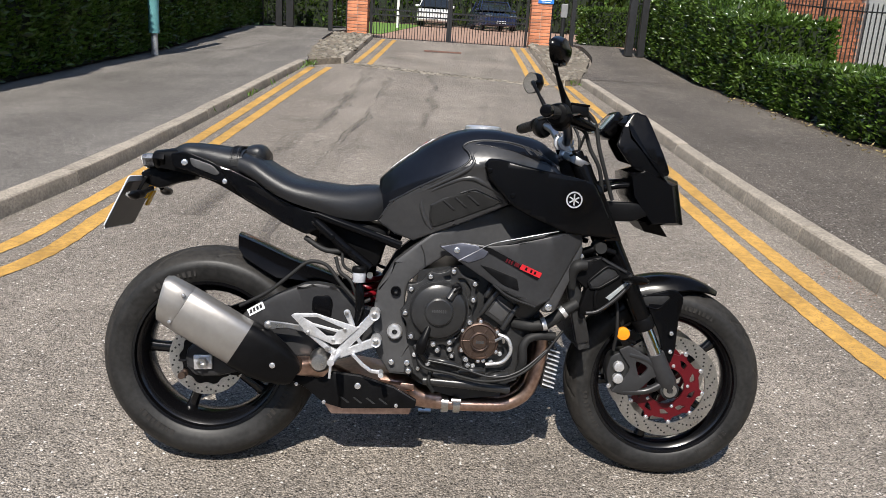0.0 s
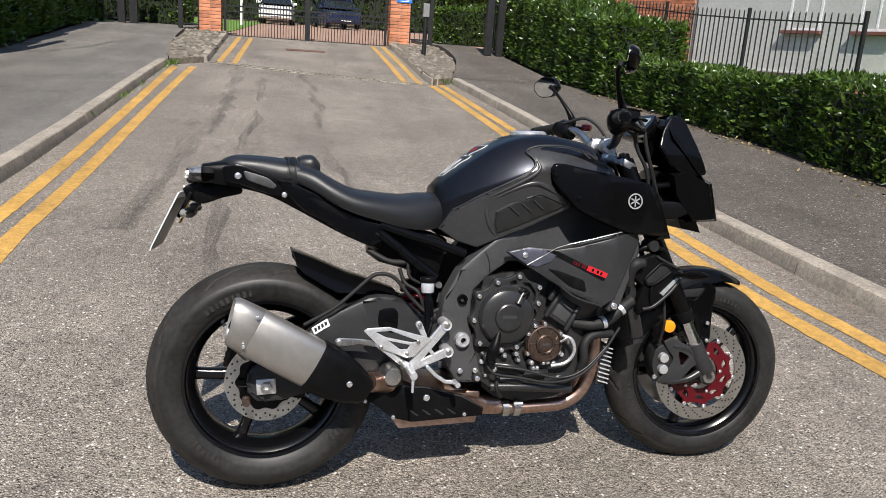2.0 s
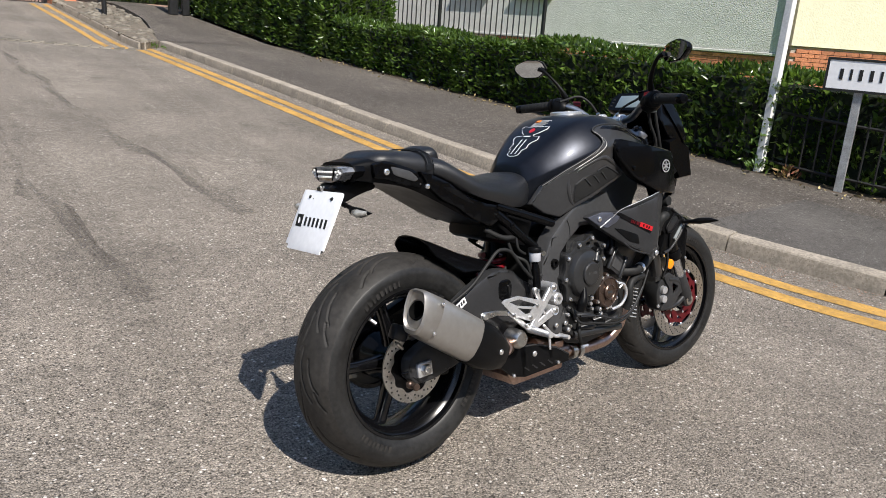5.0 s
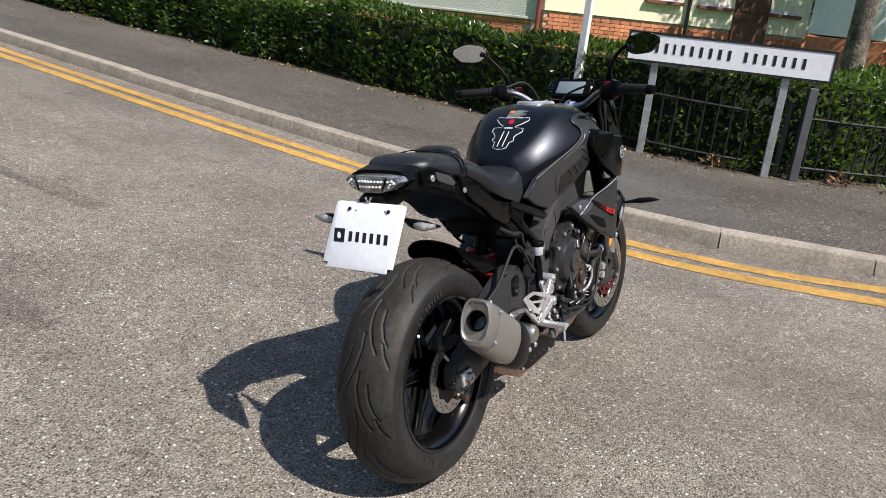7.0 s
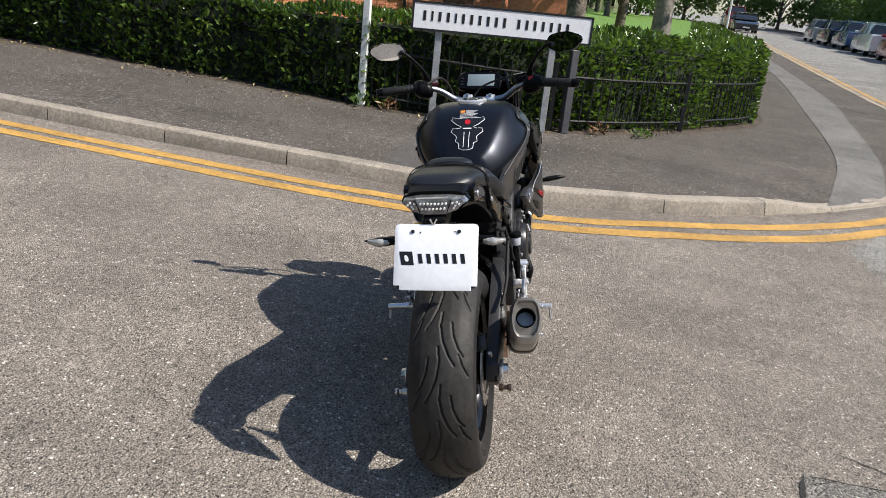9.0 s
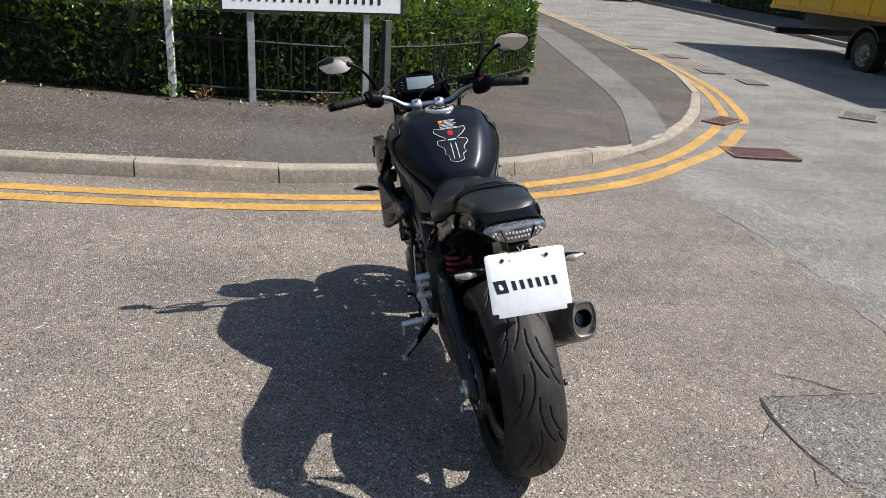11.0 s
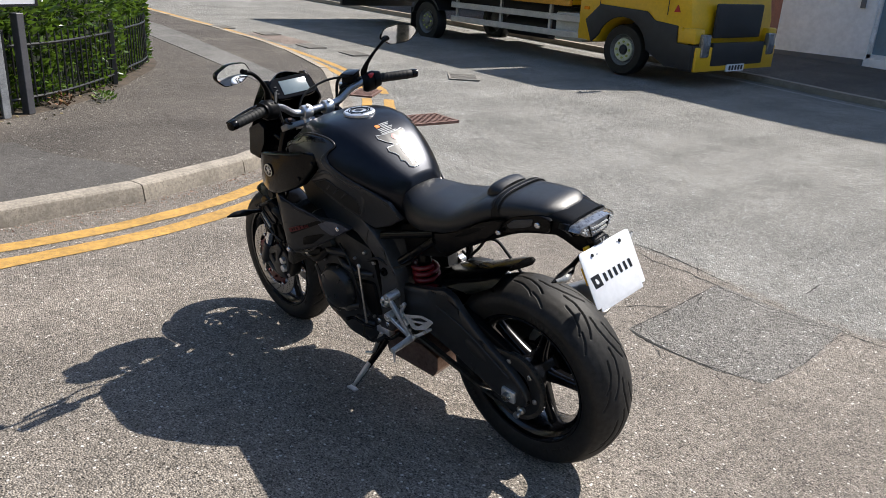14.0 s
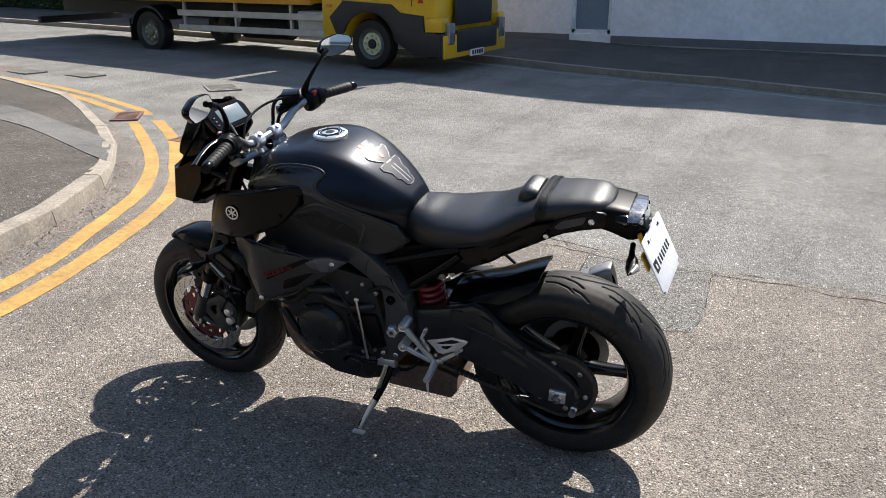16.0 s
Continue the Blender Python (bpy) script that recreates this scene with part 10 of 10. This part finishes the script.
    pod = panel("radiator_pod", rounded([(1.020, 0.655), (1.045, 0.676), (1.075, 0.684), (1.106, 0.694), (1.200, 0.650), (1.209, 0.626), (1.173, 0.575), (1.113, 0.524), (1.056, 0.520), (1.058, 0.555), (1.070, 0.600), (1.034, 0.628)], 0.12), s, 0.0, 0.035, MATT_K, bike, pod_y, 0.006, 0.03, label="black plastic radiator scoop")
    tri = [(1.071, 0.622), (1.123, 0.668), (1.150, 0.660), (1.163, 0.642), (1.105, 0.605), (1.081, 0.603)]
    panel("pod_recess", rounded(tri, 0.2), s, 0.003, 0.006, IRON, pod, pod_y, 0.001, 0.03)
    part("pod_edge", tube_bm([(x, s * (pod_y(x, z) + 0.003), z) for x, z in rounded(tri, 0.2) + rounded(tri, 0.2)[:1]], 0.0045, 8, 1, smooth_path=False), MATT_K, pod, smooth=60)
    part("pod_edge", tube_bm([(x, s * (pod_y(x, z) + 0.003), z) for x, z in ((1.075, 0.530), (1.112, 0.540), (1.165, 0.585), (1.198, 0.628), (1.190, 0.644))], 0.005, 8, 4), GREY_P, pod, smooth=60)
    part("pod_edge", tube_bm([(x, s * (pod_y(x, z) + 0.003), z) for x, z in ((1.108, 0.688), (1.125, 0.678), (1.180, 0.652))], 0.004, 8, 4), GREY_P, pod, smooth=60)
    part("pod_edge", tube_bm([(x, s * (pod_y(x, z) + 0.004), z) for x, z in ((1.100, 0.548), (1.094, 0.580), (1.098, 0.598))], 0.005, 8, 4), MATT_K, pod, smooth=60)
    panel("pod_strip", [(1.126, 0.578), (1.180, 0.624), (1.189, 0.621), (1.138, 0.570)], s, 0.0055, 0.006, STRIP_S, pod, pod_y, 0.001, 0.03, label="pale silver trim strip")
    part("pod_joint", tube_bm([(1.028, s * 0.200, 0.600), (1.024, s * 0.208, 0.640), (1.036, s * 0.215, 0.664), (1.062, s * 0.214, 0.668)], [0.012, 0.016, 0.018, 0.015], 12), RUBBER, pod, smooth=50)
    part("filler_cap", lathe_bm([(0.0, s * 0.196), (0.016, s * 0.196), (0.019, s * 0.190), (0.020, s * 0.150)], 18, m=pose(1.104, 0, 0.716)), RUBBER, bike, "black radiator filler cap", 40)
    part("filler_neck", tube_bm([(1.06, s * 0.165, 0.70), (1.10, s * 0.175, 0.712), (1.152, s * 0.165, 0.702)], [0.010, 0.012, 0.008], 10), MATT_K, bike, smooth=50)
    bolt((1.05, s * 0.19, 0.69), bike, 0.008, s)
    part("pod_screw", cyl_bm((1.064, s * (pod_y(1.064, 0.520)), 0.520), (1.064, s * (pod_y(1.064, 0.520) + 0.006), 0.520), 0.008, 0.007, 12), SATIN_K, pod, smooth=40)
part("radiator", box_bm(0.035, 0.34, 0.26, (1.055, 0, 0.545), Matrix.Rotation(radians(-14), 4, "Y"), 0.005), FIN, bike, "black finned radiator", 30)
part("radiator_tank", box_bm(0.04, 0.03, 0.25, (1.05, -0.165, 0.56), Matrix.Rotation(radians(-14), 4, "Y"), 0.008), ENGINE_K, bike, smooth=30)
oc = part("oil_cooler", box_bm(0.028, 0.21, 0.125, (1.000, -0.01, 0.345), Matrix.Rotation(radians(6), 4, "Y"), 0.003), FIN, bike, "small finned oil cooler", 30)
for k in range(9):
    part("cooler_fin", box_bm(0.036, 0.012, 0.004, (1.000 + 0.0014 * k, -0.118, 0.292 + 0.0132 * k), Matrix.Rotation(radians(16), 4, "Y"), 0.0015), ALU, oc)

# -- cockpit --
head = part("headlamp_cowl", loft_bm([[(x, y, z) for x, z in pts] for y, pts in (
    (-0.125, ((1.200, 0.925), (1.236, 0.940), (1.315, 0.905), (1.338, 0.800), (1.270, 0.793), (1.212, 0.868))),
    (-0.105, ((1.196, 0.933), (1.236, 0.948), (1.335, 0.908), (1.362, 0.792), (1.265, 0.786), (1.205, 0.865))),
    (0.0, ((1.190, 0.940), (1.240, 0.955), (1.365, 0.915), (1.395, 0.785), (1.265, 0.775), (1.195, 0.865))),
    (0.105, ((1.196, 0.933), (1.236, 0.948), (1.335, 0.908), (1.362, 0.792), (1.265, 0.786), (1.205, 0.865))),
    (0.125, ((1.200, 0.925), (1.236, 0.940), (1.315, 0.905), (1.338, 0.800), (1.270, 0.793), (1.212, 0.868))))]), SATIN_K, bike, "angular satin black headlamp cowl", 30)
part("lower_beak", loft_bm([[(1.235, y, 0.795), (1.300, y * 0.9, 0.790), (1.335, y * 0.6, 0.750), (1.262, y * 0.7, 0.764)] for y in (-0.10, 0.10)]), MATT_K, head, smooth=30)
scr = []
for k, (x, z, w, back) in enumerate(((1.330, 0.915, 0.120, 0.02), (1.300, 0.985, 0.125, 0.05), (1.265, 1.050, 0.118, 0.07), (1.236, 1.102, 0.085, 0.055), (1.230, 1.112, 0.055, 0.03))):
    sec = []
    for inner in (0, 1):
        arc = [(x - back * abs(t) ** 2 - 0.005 * inner, w * t, z - 0.010 * abs(t) ** 2) for t in np.linspace(-1, 1, 13)]
        sec += arc if not inner else arc[::-1]
    scr.append(sec)
part("flyscreen", loft_bm(scr), SATIN_K, bike, "small dark tinted flyscreen", 40)
for s in (-1, 1):
    panel("screen_side", rounded([(1.150, 1.010), (1.168, 1.065), (1.196, 1.108), (1.236, 1.100), (1.312, 0.935), (1.260, 0.925), (1.205, 0.945)] if s < 0 else [(1.164, 1.020), (1.168, 1.062), (1.196, 1.098), (1.236, 1.090), (1.290, 0.965), (1.262, 0.950), (1.200, 0.965)], 0.15), s, 0.118, 0.012, SATIN_K, bike, lambda x, z: -0.03 * max(0, (z - 1.0) / 0.1), 0.004, 0.03, label="black flyscreen bracket")
    if s < 0:
        panel("cockpit_duct", rounded([(1.090, 0.862), (1.145, 0.848), (1.225, 0.850), (1.262, 0.818), (1.215, 0.795), (1.140, 0.792), (1.100, 0.82)], 0.2), s, 0.125, 0.03, MATT_K, bike, None, 0.006, label="black duct beside the headlamp")
    part("lamp_stay", tube_bm([(1.09, s * 0.08, 0.86), (1.15, s * 0.09, 0.89), (1.22, s * 0.09, 0.90)], 0.010, 10), SATIN_K, bike, smooth=50)
part("steering_stem", cyl_bm((1.02, 0, 0.96), (1.12, 0, 0.74), 0.032, None, 20), FRAME_P, bike, smooth=40)
ykb = plate_bm(rounded([(-0.130, 0.026), (-0.06, 0.05), (0.06, 0.05), (0.130, 0.026), (0.130, -0.026), (0.05, -0.050), (-0.05, -0.050), (-0.130, -0.026)], 0.3), -0.011, 0.011, 0.003)
bmesh.ops.transform(ykb, verts=ykb.verts, matrix=pose(1.048, 0, 0.955) @ Matrix.Rotation(radians(24), 4, "Y") @ Matrix.Rotation(radians(90), 4, "Z") @ Matrix.Rotation(radians(90), 4, "X"))
yoke = part("top_yoke", ykb, mat("satin_grey_alloy", (0.26, 0.26, 0.27), 0.4, 0.8, 0.1, 12), bike, "bare aluminium top fork clamp", 40)
part("bottom_yoke", box_bm(0.075, 0.27, 0.035, (1.125, 0, 0.785), Matrix.Rotation(radians(24), 4, "Y"), 0.01), SATIN_K, bike, smooth=40)
for s in (-1, 1):
    part("fork_cap", cyl_bm((1.045, s * 0.103, 0.962), (1.036, s * 0.103, 0.982), 0.022, 0.020, 20, bevel=0.002), SATIN_K, yoke, smooth=40)
    part("fork_adjuster", cyl_bm((1.038, s * 0.103, 0.978), (1.034, s * 0.103, 0.988), 0.009, None, 6), BRONZE, yoke)
    rz = tube_bm([(1.020, s * 0.046, 0.968), (1.000, s * 0.046, 1.00), (0.988, s * 0.046, 1.022)], [0.021, 0.019, 0.020], 14)
    cyl_bm((0.985, s * 0.028, 1.032), (0.985, s * 0.064, 1.032), 0.0235, None, 20, rz, 0.003)
    riser = part("bar_riser", rz, ALU, bike, "bare aluminium handlebar clamp", 45)
    part("clamp_bolt", cyl_bm((0.972, s * 0.046, 1.052), (0.968, s * 0.046, 1.058), 0.007, None, 10), STEEL, riser)
bar = part("handlebar", tube_bm([(0.862, 0.385, 1.066), (0.912, 0.25, 1.074), (0.940, 0.190, 1.076), (0.966, 0.150, 1.064), (0.984, 0.100, 1.036), (0.986, 0.05, 1.032), (0.986, 0.0, 1.032), (0.986, -0.05, 1.032), (0.984, -0.100, 1.036), (0.966, -0.150, 1.064), (0.940, -0.190, 1.076), (0.912, -0.25, 1.074), (0.862, -0.385, 1.066)], [0.011, 0.011, 0.0115, 0.0125, 0.0135, 0.014, 0.014, 0.014, 0.0135, 0.0125, 0.0115, 0.011, 0.011], 16, 8), mat("bar_grey_metal", (0.40, 0.40, 0.42), 0.35, 1.0, 0.08, 10), bike, "grey tapered aluminium handlebar", 60)
for s in (-1, 1):
    gr = part("grip", cyl_bm((0.912, s * 0.250, 1.074), (0.866, s * 0.375, 1.067), 0.0165, 0.0165, 20, bevel=0.002), RUBBER, bar, "ribbed black rubber grip", 40)
    for k in range(7):
        t = 0.12 + 0.12 * k
        c = Vector((0.912 - 0.046 * t, s * (0.250 + 0.125 * t), 1.074 - 0.007 * t))
        d = Vector((-0.046, s * 0.125, -0.007)).normalized() * 0.003
        part("grip_rib", cyl_bm(c - d, c + d, 0.0175, None, 16), RUBBER, gr, smooth=40)
    part("bar_end", cyl_bm((0.867, s * 0.373, 1.067), (0.858, s * 0.397, 1.0655), 0.0175, 0.015, 20, bevel=0.003), SATIN_K, bar, smooth=40)
    sg = part("switch_box", tube_bm([(0.922, s * 0.250, 1.074), (0.928, s * 0.232, 1.072), (0.938, s * 0.205, 1.070), (0.946, s * 0.190, 1.070)], [0.023, 0.031, 0.031, 0.024], 14, flat=(1.0, 1.15)), MATT_K, bar, "black handlebar switch box", 45)
    part("switch_flange", cyl_bm((0.9165, s * 0.243, 1.074), (0.914, s * 0.250, 1.074), 0.025, None, 24), MATT_K, sg, smooth=40)
    if s < 0:
        part("stop_switch", box_bm(0.016, 0.022, 0.016, (0.918, s * 0.214, 1.096), None, 0.004), RED_P, sg, "red engine stop switch", 40)
        part("start_switch", box_bm(0.012, 0.016, 0.012, (0.910, s * 0.216, 1.070), None, 0.003), MATT_K, sg)
        mc = part("master_cylinder", tube_bm([(0.950, s * 0.205, 1.076), (0.985, s * 0.190, 1.068), (1.020, s * 0.165, 1.062), (1.040, s * 0.150, 1.058)], [0.016, 0.015, 0.014, 0.012], 14), SATIN_K, bar, "black brake master cylinder", 50)
        part("hose_bolt", cyl_bm((1.036, s * 0.152, 1.072), (1.036, s * 0.152, 1.044), 0.010, 0.009, 12), STEEL, mc, smooth=40)
        part("throttle_housing", cyl_bm((0.924, s * 0.225, 1.074), (0.914, s * 0.252, 1.073), 0.030, 0.028, 24, bevel=0.004), MATT_K, sg, smooth=40)
        res = part("master_reservoir", box_bm(0.058, 0.050, 0.030, (0.985, s * 0.165, 1.098), Matrix.Rotation(radians(20), 4, "Z"), 0.006), MATT_K, bar, "black front brake fluid box", 40)
        part("reservoir_lid", box_bm(0.060, 0.052, 0.006, (0.985, s * 0.165, 1.114), Matrix.Rotation(radians(20), 4, "Z"), 0.002), SATIN_K, res, smooth=40)
    else:
        for k, (dx, dz) in enumerate(((-0.018, 0.022), (-0.024, 0.004), (-0.020, -0.012), (-0.005, 0.028))):
            part("push_switch", box_bm(0.012, 0.014, 0.009, (0.936 + dx, s * 0.214, 1.072 + dz), None, 0.003), GREY_P if k % 2 else MATT_K, sg)
        part("clutch_adjuster", cyl_bm((0.985, 0.195, 1.085), (1.005, 0.175, 1.085), 0.011, None, 14), RED, sg, "red clutch cable adjuster")
    part("lever_perch", cyl_bm((0.945, s * 0.195, 1.076), (0.978, s * 0.205, 1.078), 0.013, 0.010, 14), SATIN_K, bar, smooth=40)
    part("hand_lever", tube_bm([(0.980, s * 0.205, 1.078), (0.975, s * 0.245, 1.076), (0.955, s * 0.310, 1.068), (0.925, s * 0.372, 1.060)], [0.009, 0.0075, 0.006, 0.007], 10, flat=(1.2, 0.6)), SATIN_K, bar, "satin black hand lever", 60)
    # mirror
    mir = part("mirror", tube_bm([(0.952, s * 0.205, 1.085), (0.950, s * 0.206, 1.108), (0.945, s * 0.214, 1.135), (0.938, s * 0.238, 1.172), (0.932, s * 0.270, 1.205), (0.930, s * 0.295, 1.216)], [0.012, 0.0125, 0.0085, 0.006, 0.0065, 0.009], 12), MATT_K, bike, "black stalked rear-view mirror", 60)
    shape = rounded([(-0.072, -0.010), (-0.050, 0.026), (0.020, 0.036), (0.074, 0.018), (0.080, -0.002), (0.045, -0.034), (-0.030, -0.038)], 0.28, 4)
    mm = pose(0.930, s * 0.338, 1.222, 0, 0, 15 if s > 0 else -20) @ pose(0, 0, 0, 0, 8 if s < 0 else -4, 0)
    rings = [[(x, s * y * k, z * k) for y, z in shape] for x, k in ((-0.0035, 0.985), (-0.004, 1.0), (0.006, 1.0), (0.020, 0.86), (0.028, 0.55), (0.030, 0.25))]
    shell = loft_bm(rings)
    bmesh.ops.transform(shell, matrix=mm, verts=shell.verts)
    part("mirror_shell", shell, SATIN_K, mir, smooth=50)
    gl = loft_bm([[(x, s * y * k, z * k) for y, z in shape] for x, k in ((-0.0038, 0.93), (-0.0052, 0.93))])
    bmesh.ops.transform(gl, matrix=mm, verts=gl.verts)
    part("mirror_glass", gl, MIRROR, mir, "silvered mirror glass", 20)

DASH = pose(1.137, 0.018, 1.070, 0, 0, 0) @ Matrix.Rotation(radians(38), 4, "Y")
db = loft_bm([[(x, y * k, z * k2) for y, z in rounded([(-0.088, -0.040), (0.088, -0.040), (0.094, 0.02), (0.070, 0.046), (-0.070, 0.046), (-0.094, 0.02)], 0.2)] for x, k, k2 in ((0.030, 0.85, 0.85), (0.012, 1.0, 1.0), (-0.004, 1.0, 1.0), (-0.008, 0.95, 0.94))])
bmesh.ops.transform(db, matrix=DASH, verts=db.verts)
dash = part("instrument_panel", db, SATIN_K, bike, "black instrument panel with a grey display", 40)
lb = box_bm(0.004, 0.112, 0.056, (-0.0085, -0.006, 0.002), None, 0.0015)
bmesh.ops.transform(lb, matrix=DASH, verts=lb.verts)
part("display", lb, LCD, dash, "grey-blue display", 30)
for k in range(3):
    lb = box_bm(0.003, 0.009, 0.005, (-0.010, 0.072, -0.018 + 0.014 * k), None, 0.001)
    bmesh.ops.transform(lb, matrix=DASH, verts=lb.verts)
    part("dash_button", lb, GREY_P, dash)
part("dash_visor", tube_bm([(1.175, -0.085, 1.070), (1.185, -0.04, 1.090), (1.187, 0.0, 1.094), (1.185, 0.04, 1.090), (1.175, 0.085, 1.070)], 0.012, 8, flat=(1.8, 0.5)), MATT_K, dash, smooth=50)
part("ignition_lock", cyl_bm((1.020, 0, 0.965), (1.008, 0, 0.992), 0.020, 0.018, 20, bevel=0.002), SATIN_K, bike, smooth=40)
part("airbox", box_bm(0.36, 0.22, 0.20, (0.80, 0, 0.79), None, 0.03), MATT_K, bike, "black air box under the tank", 40)
part("battery_box", box_bm(0.20, 0.19, 0.12, (0.40, 0, 0.69), Matrix.Rotation(radians(15), 4, "Y"), 0.02), MATT_K, bike, "black box under the seat", 40)

# the bars sit low in their clamps and reach ahead; the mirrors stand back on their stalks
def set_bars(ob):
    for v in ob.data.vertices:
        x, y, z = v.co
        reach = 0.027 + 0.024 * min(1, max(0, (abs(y) - 0.10) / 0.28))
        if ob.name.split(".")[0] in ("bar_riser", "clamp_bolt"):
            k = min(1, max(0, (z - 0.97) / 0.04))
            v.co = (x + 0.027 * k, y, z - 0.024 * k)
        elif ob.name.startswith("mirror"):
            v.co = (x + 0.006 + 0.030 * min(1, max(0, (1.20 - z) / 0.10)), y, z)
        else:
            v.co = (x + reach, y, z - 0.024 * (1 - min(1, max(0, (abs(y) - 0.06) / 0.20))))
    for child in ob.children:
        set_bars(child)


for ob in list(bike.children):
    if ob.name.split(".")[0] in ("handlebar", "bar_riser", "mirror"):
        set_bars(ob)

# the front end is turned a little to the right
head_at = Vector((1.035, 0, 0.93))
STEER = Matrix.Translation(head_at) @ Matrix.Rotation(radians(-4.0), 4, Vector((-0.414, 0, 0.910))) @ Matrix.Translation(-head_at)
LEVEL = Matrix.Translation((0, 0, 1.066)) @ Matrix.Rotation(radians(-2.3), 4, "X") @ Matrix.Translation((0, 0, -1.066))
TURNS = {"front_wheel", "fork_tube", "brake_caliper", "reflector", "fender_leg", "fender_recess", "front_fender", "headlamp_cowl", "flyscreen", "screen_side", "cockpit_duct", "lamp_stay", "top_yoke", "bottom_yoke", "bar_riser", "handlebar", "mirror", "instrument_panel", "ignition_lock"}
for ob in list(bike.children):
    kind_of = ob.name.split(".")[0]
    if kind_of in TURNS or (kind_of == "bolt" and ob.data.vertices[0].co.x > 1.3):
        ob.matrix_basis = (LEVEL if kind_of in ("handlebar", "mirror") else Matrix()) @ STEER @ ob.matrix_basis
